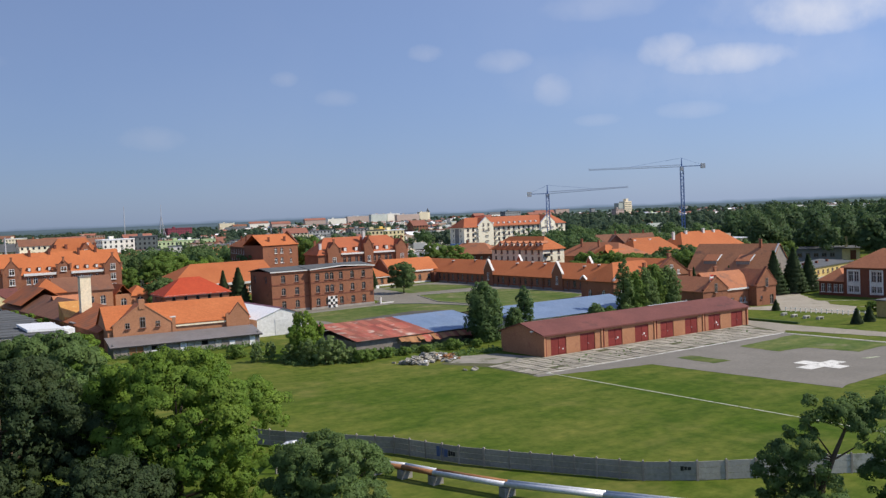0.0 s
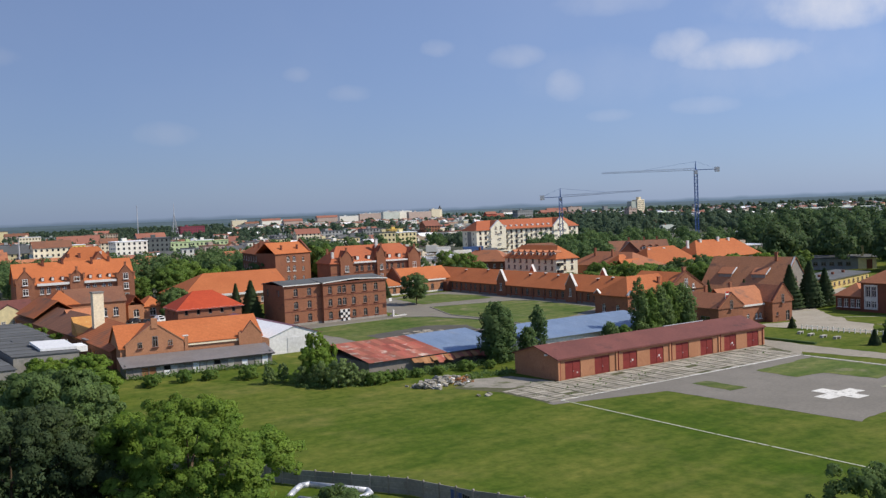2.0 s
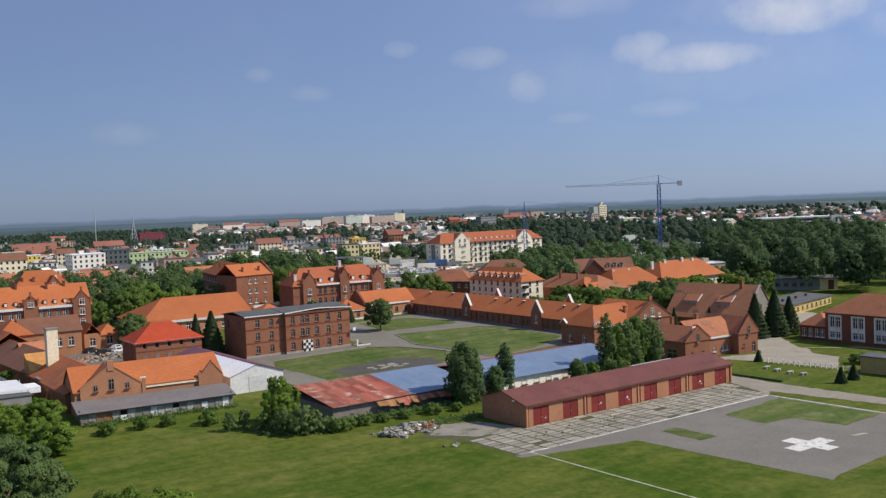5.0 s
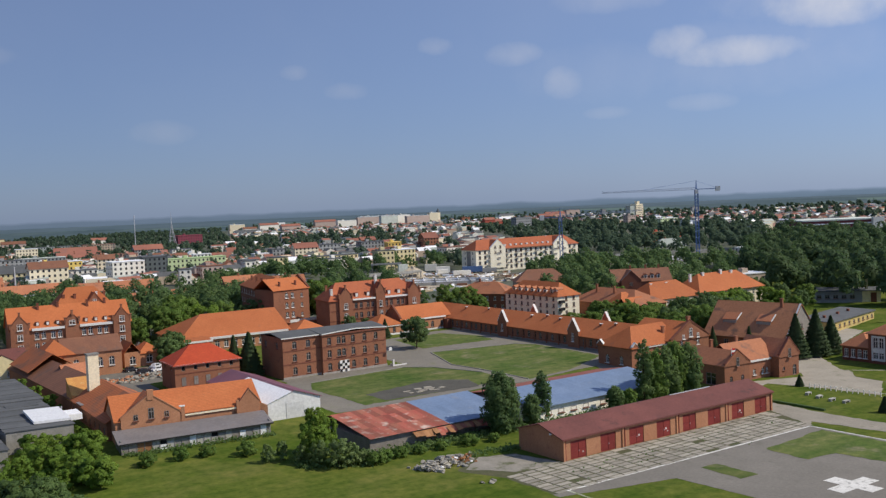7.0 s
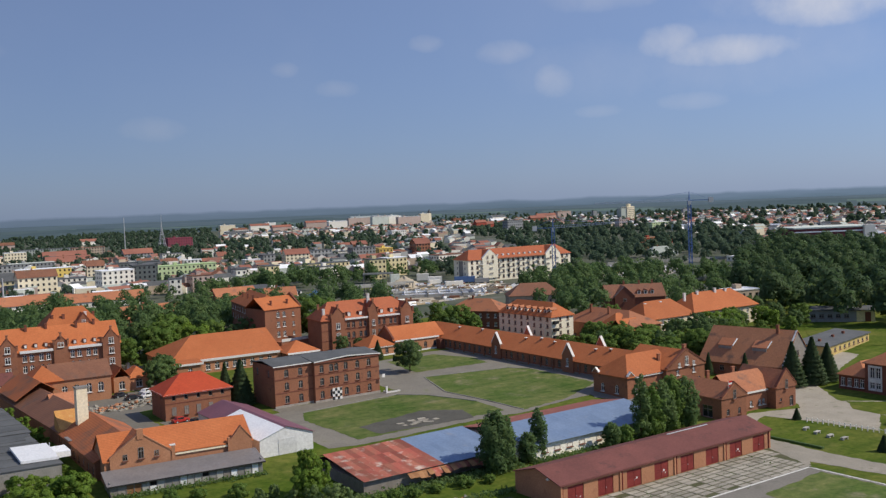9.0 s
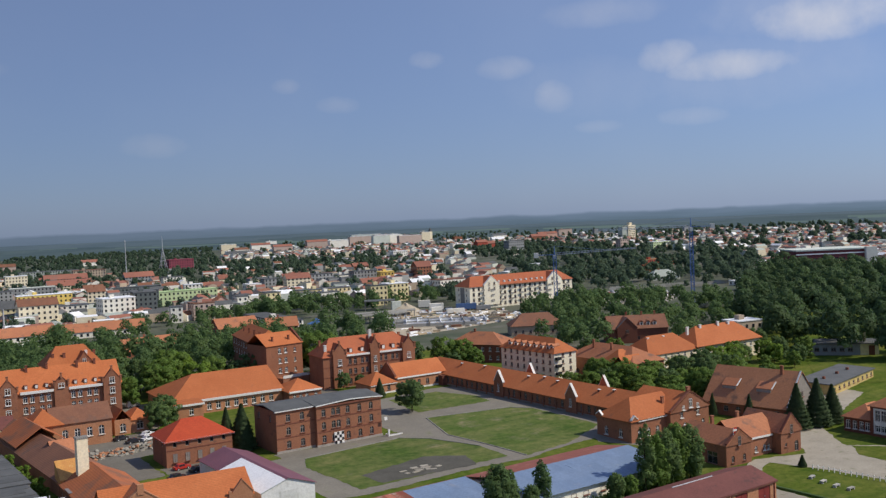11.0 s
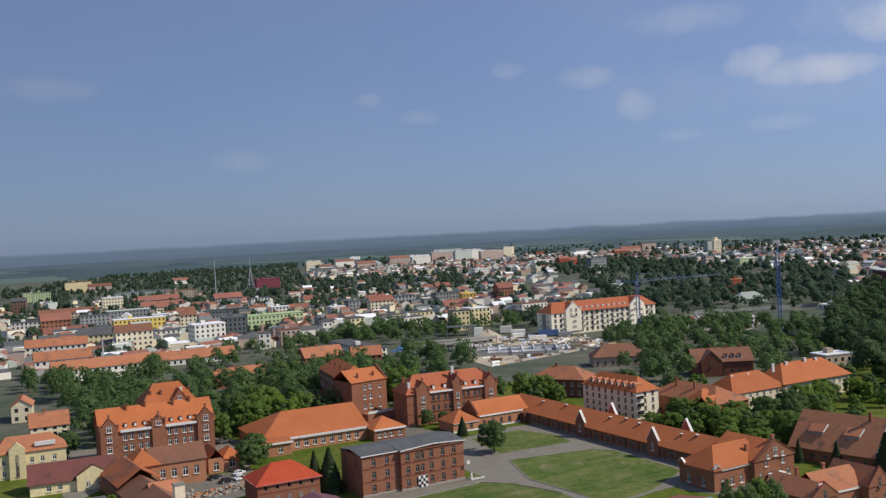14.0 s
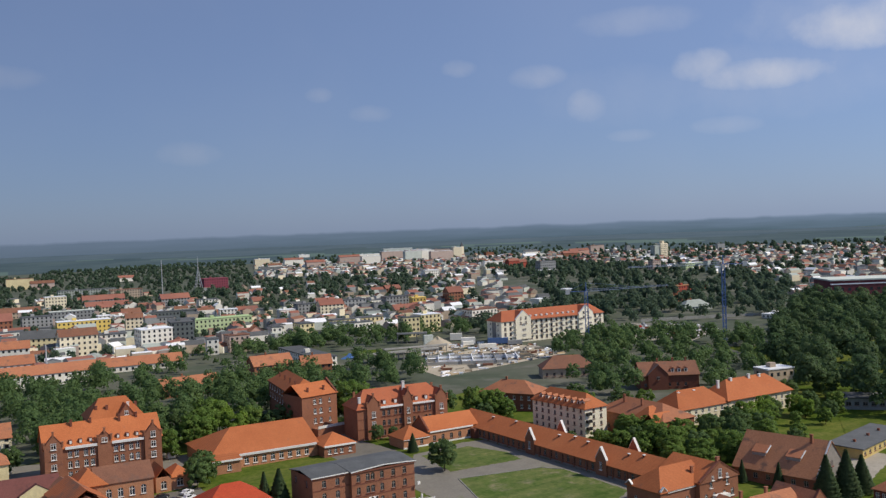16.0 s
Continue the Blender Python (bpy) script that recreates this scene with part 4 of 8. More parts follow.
n = thing("back_wing", "brick back wing with orange roof and white eaves", "building", 64.8, 157.0, -1.5)
shell(n, 20.5, 11.0, 4.9, M["brick_light"], f=grid_holes((2.5, 6, 9.5, 13, 17), (1.0,), 1.3, 2.0), style="dull", kind="gable_x", ridge=8.8)
roof(n, "gable_x", 20.5, 11.0, 4.95, 8.9, M["tile"], 0.4, label="orange tiled roof")
boxes("eave", [(0.5, 18.5, -0.46, -0.02, 4.1, 4.62)], M["coping"], n, "white boxed eave")
gable_wall(n, 0, 11.0, -0.4, 5.2, 9.4, -0.25, 0.5, M["brick"], M["brick_band"], turn=Matrix.Translation((0, 11, 0)) @ Matrix.Rotation(radians(-90), 4, "Z"))
boxes("porch", [(17.6, 20.4, -2.6, -0.02, -0.4, 3.4)], M["brick_band"], n, "dark brick corner porch")
boxes("plinth", [(0, 17.5, -0.12, -0.006, -0.5, 0.55)], M["coping"], n)
lo = thing("low_wing", "low brick wing with hipped orange roof", "building", 54.4, 156.6, -1.5)
shell(lo, 10.4, 10.5, 3.6, M["brick_light"], f=grid_holes((2.4, 7.2), (0.9,), 1.2, 1.9), style="dull")
roof(lo, "hip_left", 10.4, 10.5, 3.65, 7.0, M["tile"], 0.4, 5.0, label="orange tiled roof")
boxes("eave", [(0, 10.4, -0.4, -0.02, 3.0, 3.35)], M["coping"], lo, "white boxed eave")
boxes("plinth", [(0, 10.4, -0.12, -0.006, -0.5, 0.55)], M["coping"], lo)

s = thing("end_block", "brick end block of the stable wing with tall gable", "building", 82.2, 49.2, 0)
shell(s, 15.2, 16.0, 6.3, M["brick"], f=grid_holes((2.4, 5.6, 9.6, 12.8), (0.9,), 1.2, 2.0) + grid_holes((4.4, 10.8), (4.2,), 1.1, 1.6), style="white", kind="gable_y", ridge=10.6, l=grid_holes((10, 13), (1.0,), 1.2, 2))
roof(s, "gable_y", 15.2, 16.0, 6.35, 10.7, M["tile"], 0.3, label="orange tiled roof")
gable_wall(s, 0, 15.2, 6.0, 6.5, 11.1, -0.3, 0.6, M["brick"], M["brick_band"], [(7.0, 6.6, 1.3, 2.4), (4.3, 6.3, 0.9, 1.2), (10.0, 6.3, 0.9, 1.2)], "white")
chimney(s, 7.6, 0.4, 10.5, 12.0, 1.1, 0.7)
chimney(s, 2.0, 4.5, 7, 9.6)
boxes("annex", [(4.5, 9.5, -2.2, -0.35, -0.3, 2.4)], M["coping"], s, "white plastered annex")
w = thing("cross_wing", "brick cross wing with hipped orange roof", "building", 69.2, 50.8, 0)
shell(w, 13.0, 12.4, 5.8, M["brick"], f=grid_holes((3.0, 6.4, 9.8), (1.0,), 1.3, 2.2), style="white", l=grid_holes((3.4, 8.6), (1.0,), 1.3, 2.2))
roof(w, "hip_left", 18.0, 12.4, 5.9, 10.3, M["tile"], 0.45, 6.0, label="orange tiled roof")
boxes("eave", [(2.4, 13.0, -0.45, -0.02, 5.2, 5.6)], M["coping"], w, "white boxed eave")
gable_wall(w, 0.0, 2.2, 5.2, 5.9, 6.9, -0.3, 0.5, M["brick"], M["coping"])
gable_wall(w, 10.3, 2.2, 5.2, 5.9, 6.9, -0.3, 0.5, M["brick"], M["coping"], turn=Matrix.Translation((0, 12.4, 0)) @ Matrix.Rotation(radians(-90), 4, "Z") @ Matrix.Translation((-10.3, 0, 0)))


# ---- gatehouse ----
g = thing("gatehouse", "small red brick gatehouse with two front gables", "building", 70.3, 21.9, -4)
shell(g, 8.4, 15, 5.2, M["brick"], f=grid_holes((2.2, 6.0), (0.8,), 1.0, 1.6), at=(0, 0), style="dull", l=[(9.0, 0.1, 3.2, 2.9), (2.0, 0.1, 3.2, 2.9)])
shell(g, 10.4, 9.5, 5.0, M["brick"], f=grid_holes((1.8, 4.6, 7.6, 9.0), (1.0,), 1.0, 1.5), at=(8.404, 2.6), style="white")
shell(g, 7.2, 13, 5.4, M["brick"], f=[(1.4, 1.6, 0.8, 0.8), (4.9, 0.05, 1.4, 2.6)], at=(18.808, 0), style="dull")
roof(g, "gable_y", 8.4, 15, 5.25, 8.3, M["tile_old"], 0.3, label="old orange tiled roof")
roof(g, "gable_x", 14.0, 9.5, 5.05, 8.9, M["tile_old"], 0.35, at=(6.6, 2.6, 0), label="old orange tiled roof")
roof(g, "gable_y", 7.2, 13, 5.45, 9.1, M["tile_old"], 0.3, at=(18.81, 0, 0), label="old orange tiled roof")
gable_wall(g, 0, 8.4, 4.9, 5.4, 8.6, -0.25, 0.5, M["brick"], M["brick_band"], [(3.7, 4.6, 1.0, 2.2)], "dull")
gable_wall(g, 18.81, 7.2, 4.9, 5.6, 9.6, -0.25, 0.5, M["brick"], M["brick_band"], [(21.9, 4.6, 1.0, 2.3)], "dull")
boxes("eave", [(8.5, 18.7, 2.2, 2.58, 4.35, 4.8)], M["coping"], g, "pale boxed eave")
chimney(g, 6.2, 10, 7, 9.6)
chimney(g, 13, 8.2, 7, 10.0)


fb = thing("roof_flag", "small red and white striped flag on the gatehouse roof", "flag", 72.6, 21.6, -4, z=7.6)
boxes("pole", [(-0.04, 0.04, -0.04, 0.04, -0.9, 1.5)], M["steel"], fb)
for k in range(3):
    boxes("stripe", [(0.045, 1.25, -0.02, 0.02, 0.1 + 0.45 * k, 0.54 + 0.45 * k)], M["frame" if k == 1 else "car_red"], fb)

# ---- barn behind the gatehouse ----
b = thing("barn", "large barn with brown tiled roof and boarded gable", "barn", 110.4, 61.5, -80)
shell(b, 25, 18, 3.8, M["brick"], f=grid_holes(even(25, 6, 3), (1.0,), 1.4, 1.6), style="dull")
roof(b, "gable_x", 25, 18, 3.9, 12.6, M["tile_barn"], 0.5, label="brown tiled roof")
gable_wall(b, 0, 18, -0.4, 3.7, 12.5, -0.2, 0.3, M["board"], M["coping"], [(8.2, 1.0, 1.6, 2.2), (4, 1, 1.2, 1.6), (13, 1, 1.2, 1.6), (8.3, 5.5, 1.4, 1.6)], "dull", turn=Matrix.Translation((25, 0, 0)) @ Matrix.Rotation(radians(90), 4, "Z"), name="gable")
for u in (4.0, 14.5):
    V, Fc = thick([(u, 3.0, 7.9), (u + 4.6, 3.0, 7.9), (u + 4.6, 5.8, 9.6), (u, 5.8, 9.6)], [(0, 1, 2, 3)], 0.15)
    d = solid("shed_dormer", V, Fc, M["tile_old"], b)
    boxes("dormer_front", [(u + 0.2, u + 4.4, 3.1, 3.3, 6.6, 7.74)], M["board"], d)
    V, Fc = thick([(u + 4.605, 2.95, 7.96), (u + 4.9, 2.95, 7.96), (u + 4.9, 5.8, 9.66), (u + 4.605, 5.8, 9.66)], [(0, 1, 2, 3)], 0.2)
    solid("verge_board", V, Fc, M["coping"], d, "pale verge board")
chimney(b, 20, 8, 11, 13.8)

# ---- brick villa by the drive ----
v = thing("villa", "dark brick villa with tall white windows and orange roof", "house", 120.7, 16.4, -90)
shell(v, 27, 14, 8.1, M["brick_band"], f=grid_holes((2.0, 3.6, 8.4, 10.0, 14.6, 16.2, 21, 22.6), (1.2,), 1.3, 1.7) + grid_holes((2.0, 3.6, 8.4, 10.0, 14.6, 16.2, 21, 22.6), (4.0,), 1.3, 2.8))
roof(v, "hip", 27, 14, 8.2, 12.6, M["tile_old"], 0.6, label="orange tiled roof")
for u in (1.35, 7.75, 13.95, 20.35):
    for x0, x1, z0, z1 in ((-0.42, -0.03, 0.75, 7.25), (2.93, 3.32, 0.75, 7.25), (1.33, 1.57, 1.2, 6.8), (0.0, 1.3, 2.93, 3.97), (1.6, 2.9, 2.93, 3.97), (-0.02, 2.92, 6.84, 7.25), (-0.02, 2.92, 0.75, 1.16)):
        boxes("window_surround", [(u + x0, u + x1, -0.12, -0.005, z0, z1)], M["coping"], v, "white plaster surround")
vb = thing("villa_bay", "single-storey brick bay with white windows", "house", 121.2, 24.2, -90)
shell(vb, 7.7, 12, 4.2, M["brick_band"], f=grid_holes((1.2, 3.1, 5.0, 6.6), (0.9,), 1.2, 2.2))
roof(vb, "hip", 7.7, 12, 4.3, 7.2, M["tile_old"], 0.5, label="orange tiled roof")


hut = thing("gate_hut", "low ochre plastered hut by the drive", "hut", 85.2, -13.6, -86)
shell(hut, 12, 5, 3.5, M["ochre"], f=grid_holes((6.5, 9.5), (1.2,), 1.0, 1.0), style="dull")
boxes("roof", [(-0.3, 12.3, -0.3, 5.3, 3.504, 3.75)], M["felt"], hut, "grey felt roof")

# ---- sheet-metal sheds behind the garages ----
def sheet_shed(name, label, x, y, L, front, back, h0, h1, strips, under):
    """A low shed with a pitched roof of sheets, each strip of sheets a piece of its own."""
    t = thing(name, label, "shed", x, y, 0)
    boxes("wall", [(0.3, L - 0.3, 0.4, back - 0.4, -0.5, h0 - 0.15)], under, t)
    slope = (h1 - h0) / front
    u = 0.0
    rnd = random.Random(len(name))
    for w, material in strips:
        rows = 3
        for k in range(rows):
            y0, y1 = -0.4 + k * (front + 0.4) / rows, -0.4 + (k + 1) * (front + 0.4) / rows + 0.15
            j = rnd.uniform(-0.12, 0.12)
            z = 0.03 * (rows - k)
            V, Fc = thick([(u + j, y0, h0 + slope * y0 + z), (u + w + 0.08 + j, y0, h0 + slope * y0 + z + rnd.uniform(0, 0.05)), (u + w + 0.08, y1, h0 + slope * y1 + z), (u, y1, h0 + slope * y1 + z)], [(0, 1, 2, 3)], 0.03)
            solid("roof_sheet", V, Fc, material, t)
        u += w
    V, Fc = thick([(0, front, h1 + 0.02), (u, front, h1 + 0.02), (u, back, h0), (0, back, h0)], [(0, 1, 2, 3)], 0.05)
    solid("back_roof", V, Fc, M["red_oxide"], t)
    return t


rust_row = [(1.5, M["rust"]) for _ in range(12)] + [(1.6, M["blue_sheet"]) for _ in range(10)]
ss = sheet_shed("rusty_shed", "derelict shed with rusty red and blue sheet roof", -22.6, 28.6, 34, 15.5, 22, 2.7, 4.7, rust_row, M["board"])
rnd = random.Random(8)
for k in range(22):
    x0 = 9.5 + k * 1.08
    out, sag = -1.3 - rnd.uniform(0, 0.9), 1.55 + rnd.uniform(-0.3, 0.25)
    V, Fc = thick([(x0, out, sag), (x0 + 1.2, out + rnd.uniform(-0.3, 0.3), sag + rnd.uniform(-0.2, 0.2)), (x0 + 1.15, -0.25, 2.45), (x0, -0.25, 2.45)], [(0, 1, 2, 3)], 0.04)
    solid("eave_sheet", V, Fc, M[rnd.choice(("rust_dark", "rust_dark", "rust"))], ss, "sagging rusty eave sheet")
bs = sheet_shed("blue_shed", "long low white shed with blue sheet roof", 14.5, 25.2, 41, 13.3, 24, 3.2, 5.0, [(1.7, M["blue_sheet"]) for _ in range(24)], M["white"])
set_windows(bs, (0, 0.36, 0), (1, 0, 0), [(u, 1.2, 1.6, 0.9) for u in (3.5, 7, 10.5, 14, 19, 24, 30, 36)], "hole", depth=0.0)

# ---- white hall with plum roof ----
hh = thing("metal_hall", "white sheet-metal hall with plum and bare white roof", "hall", -27.8, 62.4, -1)
shell(hh, 12.3, 37, 3.9, M["grey_sheet"], kind="gable_y", ridge=5.9)
for y0, y1, side, material in ((0, 24, 2, "white_sheet"), (0, 24, 3, "purple_sheet"), (24, 37, 0, "purple_sheet"), (0, 12, 1, "purple_sheet"), (12, 24, 1, "purple_sheet"), (24, 37, 1, "purple_sheet")):
    x0, x1 = ((-0.35, 6.15), (6.15, 12.65), (-0.35, 5.5), (5.5, 6.15))[side]
    z0, z1 = ((3.85, 6.05), (6.05, 3.85), (3.85, 5.83), (5.83, 6.05))[side]
    V, Fc = thick([(x0, y0 - (0.3 if y0 == 0 else 0), z0), (x1, y0 - (0.3 if y0 == 0 else 0), z1), (x1, y1, z1), (x0, y1, z0)], [(0, 1, 2, 3)], 0.1)
    solid("roof_panel", V, Fc, M[material], hh)
boxes("door", [(4.2, 8.4, -0.08, -0.01, 0, 3.4)], M["grey_sheet"], hh)

# ---- orange brick workshop by the field, with a lean-to shed ----
q = thing("workshop", "orange brick workshop with gables and tiled roof", "building", -59.2, 64.0, -6.5)
shell(q, 29, 12, 5.0, M["brick_light"], f=grid_holes((16, 19, 22), (1.0,), 1.2, 1.8), style="dull", kind="gable_x", ridge=9.0)
roof(q, "gable_x", 29, 12, 5.05, 9.0, M["tile"], 0.35, label="orange tiled roof")
gable_wall(q, 1.0, 11.6, -0.4, 5.3, 9.5, -0.45, 0.6, M["brick_light"], M["brick_light"], [(3.4, 4.6, 0.9, 1.2), (6.3, 4.6, 1.1, 2.2), (9.4, 4.6, 0.9, 1.2)], "dull")
V, Fc = thick([(1.0, -0.2, 5.2), (6.8, -0.2, 9.35), (6.8, 6.5, 9.35), (1.0, 1.2, 5.2), (12.6, -0.2, 5.2), (12.6, 1.2, 5.2)], [(0, 1, 2, 3), (1, 4, 5, 2)], 0.14)
solid("cross_roof", V, Fc, M["tile_mid"], q)
boxes("gable_finial", [(6.2, 7.4, -0.6, 0.2, 8.4, 10.4)], M["brick_light"], q)
gable_wall(q, 24.6, 4.4, -0.4, 5.3, 8.0, -0.45, 0.6, M["brick_light"], M["brick_light"])
boxes("shoulder_cap", [(12.4, 13.5, -0.62, 0.2, 6.204, 6.4)], M["coping"], q, "white shoulder cap")
boxes("pilaster", [(12.7, 13.4, -0.6, -0.46, 0, 6.2), (24.0, 24.55, -0.6, -0.01, 0, 6.0)], M["brick_light"], q)
boxes("cornice", [(13.5, 24.0, -0.3, -0.01, 4.2, 4.55)], M["cream"], q, "pale plaster cornice")
lt = thing("lean_to", "long lean-to shed with grey tin roof and patched front", "shed", -60.4, 57.2, -6.5)
boxes("wall", [(0.2, 29.5, 0.1, 0.3, -0.4, 2.0), (0.2, 0.4, 0.32, 6.2, -0.4, 2.6), (29.3, 29.5, 0.32, 6.2, -0.4, 2.6)], M["concrete"], lt)
V, Fc = thick([(-0.4, -0.5, 2.15), (30, -0.5, 2.15), (30, 6.2, 3.5), (-0.4, 6.2, 3.5)], [(0, 1, 2, 3)], 0.12)
solid("roof", V, Fc, M["tin"], lt, "grey tin roof")
rnd = random.Random(5)
for k in range(21):
    u = 0.3 + k * 1.42
    boxes("post", [(u - 0.08, u + 0.08, -0.06, 0.094, -0.3, 2.05)], M["board"], lt)
    if k < 20:
        h = rnd.choice((0.9, 1.3, 1.9, 1.9, 1.9, 1.9, 1.9))
        boxes("panel", [(u + 0.09, u + 1.33, 0.02, 0.09, -0.1, h)], rnd.choice((M["concrete"], M["fence_pale"], M["board"], M["white_sheet"], M["fence_pale"], M["rust_dark"])), lt)
        if h < 1.2:
            # black sheet on the solid wall, painted darkness of an open gap
            boxes("dark_opening", [(u + 0.12, u + 1.3, 0.05, 0.094, h + 0.1, 1.85)], M["hole"], lt)
boxes("fascia", [(-0.4, 30, -0.56, -0.505, 1.9, 2.16)], M["black"], lt)
ww = thing("workshop_wing", "brick workshop wing with weathered tiled roof", "building", -59.6, 69.0, -1.5)
shell(ww, 14, 32, 3.8, M["brick"], l=grid_holes(even(32, 8, 2), (1.0,), 1.1, 1.5), style="dull", kind="gable_y", ridge=7.4)
roof(ww, "gable_y", 14, 32, 3.9, 7.5, M["tile_mid"], 0.4, label="patched orange roof")
solid("rusty_hood", [(0.0, 31.0, 3.0), (5.0, 31.0, 3.0), (5.0, 37, 3.0), (0.0, 37, 3.0), (0.0, 31.0, 4.6), (5.0, 31.0, 4.6), (5.0, 37, 7.9), (0.0, 37, 7.9)], [(0, 1, 5, 4), (1, 2, 6, 5), (2, 3, 7, 6), (3, 0, 4, 7), (4, 5, 6, 7), (3, 2, 1, 0)], M["ochre_rust"], ww, "ochre rusted sheet-metal hood")
boxes("patch_sheet", [(-0.42, 2.4, 21, 25.5, 4.0, 4.1)], M["tin"], ww)
cs = thing("chimney_stack", "square pale concrete chimney stack", "chimney", -54.4, 98.2, 0)
boxes("shaft", [(-1.2, 1.2, -1.0, 1.0, 0, 13.6)], M["cream"], cs)
boxes("cap", [(-1.35, 1.35, -1.15, 1.15, 13.604, 13.9)], M["concrete"], cs)
cw = thing("long_workshop", "long low brick range with brown tiled roof", "building", -58.5, 103.0, 2.0)
shell(cw, 12, 66, 3.6, M["brick"], r=grid_holes(even(66, 12, 3), (0.9,), 1.2, 1.6), style="dull", kind="gable_y", ridge=7.3)
roof(cw, "gable_y", 12, 66, 3.7, 7.4, M["tile_brown"], 0.4, label="weathered brown roof")
roof(cw, "gable_y", 12.4, 20, 5.2, 9.2, M["tile_mid"], 0.3, at=(-0.2, 38, 0), name="north_roof", label="taller patched roof")
roof(cw, "gable_x", 8, 9, 4.5, 7.6, M["tile_old"], 0.3, at=(5, 22, 0), name="cross_roof")

# ---- administration building ----
ad = thing("admin_building", "four-storey brick building with gables and orange roof", "building", -55.0, 192.5, -4.5)
floors = (0.9, 4.2, 7.6)
cols = (7.6, 9.6, 12.4, 14.4, 21.6, 23.6, 26.4, 28.4)
shell(ad, 36.0, 15.0, 11.0, M["brick"], f=grid_holes(cols + (17.4, 18.8), floors, 1.25, 2.2), r=grid_holes((3, 7.5, 12), floors, 1.2, 2.1), kind="gable_x", ridge=17.2)
roof(ad, "gable_x", 36.0, 15.0, 11.1, 17.4, M["tile"], 0.5, label="orange tiled roof")
gable_wall(ad, 0.0, 5.4, -0.5, 12.0, 15.4, -0.9, 1.1, M["brick"], M["brick_band"], grid_holes((2.7,), (4.2, 7.6, 10.8), 1.6, 2.0))
gable_wall(ad, 30.6, 5.4, -0.5, 12.0, 15.4, -0.9, 1.1, M["brick"], M["brick_band"], grid_holes((33.3,), (4.2, 7.6, 10.8), 1.6, 2.0))
gable_wall(ad, 16.0, 4.2, -0.5, 12.6, 14.8, -0.6, 0.9, M["brick"], M["brick_band"], grid_holes((18.1,), (11.2,), 1.8, 1.5))
boxes("eave", [(6.2, 15.8, -0.7, -0.02, 10.3, 11.05), (20.4, 30.4, -0.7, -0.02, 10.3, 11.05)], M["coping"], ad, "white boxed eave")
for u in (8, 11, 14, 22.5, 25.5, 28.5):
    d = boxes("dormer", [(u - 0.5, u + 0.5, 0.5, 2.8, 11.6, 12.9)], M["brick_band"], ad)
    boxes("dormer_pane", [(u - 0.35, u + 0.35, 0.44, 0.495, 11.8, 12.7)], M["frame"], d)
for u, y in ((9, 6.4), (15, 6.8), (24, 6.2), (29.5, 6.8)):
    chimney(ad, u, y, 15.5, 18.2, 0.7, 0.7, M["brick_band"])
for u, w, low, top in ((0.0, 5.4, 12.0, 15.4), (30.6, 5.4, 12.0, 15.4), (16.0, 4.2, 12.6, 14.8)):
    for x, z in ((u, low), (u + w / 2, top), (u + w, low)):
        boxes("finial", [(x - 0.28, x + 0.28, -1.0, -0.3, z - 0.6, z + 0.9), (x - 0.4, x + 0.4, -1.12, -0.2, z + 0.904, z + 1.1)], M["brick"], ad)
rt = thing("admin_rear_wing", "tall rear wing with pointed orange roof", "building", -37.5, 209.5, -4.5)
shell(rt, 18, 14, 15.4, M["brick"], r=grid_holes((3, 7, 11), (8, 12), 1.2, 2.0))
roof(rt, "hip", 18, 14, 15.5, 21.4, M["tile"], 0.5, 4.5, label="orange tiled roof")
roof(rt, "gable_y", 5.5, 8, 15.6, 19.6, M["tile_mid"], 0.3, at=(9.5, -1.0, 0), name="cross_roof", label="orange cross gable roof")
gable_wall(rt, 9.5, 5.5, 13.5, 15.8, 19.7, -1.2, 0.4, M["brick"], M["brick_band"], [(11.6, 15.9, 1.2, 1.5)])
for u, y in ((3, 3.4), (6.5, 3.0), (16.2, 4.0)):
    chimney(rt, u, y, 15.8, 19.2, 0.8, 0.8, M["brick_band"])
chimney(rt, 13.5, 3.2, 17, 19.4, 0.8, 0.8, M["coping"])
c1 = thing("canteen", "brick canteen hall with brown tiled roof", "building", -48.4, 153.0, -4)
shell(c1, 15.6, 12, 7.0, M["brick_light"], f=grid_holes((3.2, 6.4, 9.6, 12.8), (2.6,), 1.5, 2.6), kind="gable_x", ridge=10.7)
roof(c1, "gable_x", 15.6, 12, 7.1, 10.8, M["tile_brown"], 0.4, label="brown tiled roof")
roof(c1, "hip", 9, 12.4, 7.15, 10.9, M["tile"], 0.3, at=(-6.2, -0.2, 0), name="hip_roof", label="orange hipped roof end")
boxes("end_wall", [(-6, -0.02, 0.1, 12, -0.4, 7.0)], M["brick_light"], c1)
c2 = thing("canteen_wing", "low brick wing with orange roof and white windows", "building", -30.2, 158.8, -2)
shell(c2, 4.6, 10, 4.6, M["brick_light"], f=[(1.5, 0.9, 1.7, 2.4)])
shell(c2, 6.0, 9, 4.0, M["brick_light"], f=[(2.0, 0.9, 1.9, 2.4)], at=(4.604, 1.0))
roof(c2, "gable_y", 4.6, 10, 4.65, 7.4, M["tile"], 0.3, label="orange tiled roof")
roof(c2, "hip", 6.4, 9, 4.05, 6.6, M["tile"], 0.35, at=(4.6, 1, 0), label="orange tiled roof")

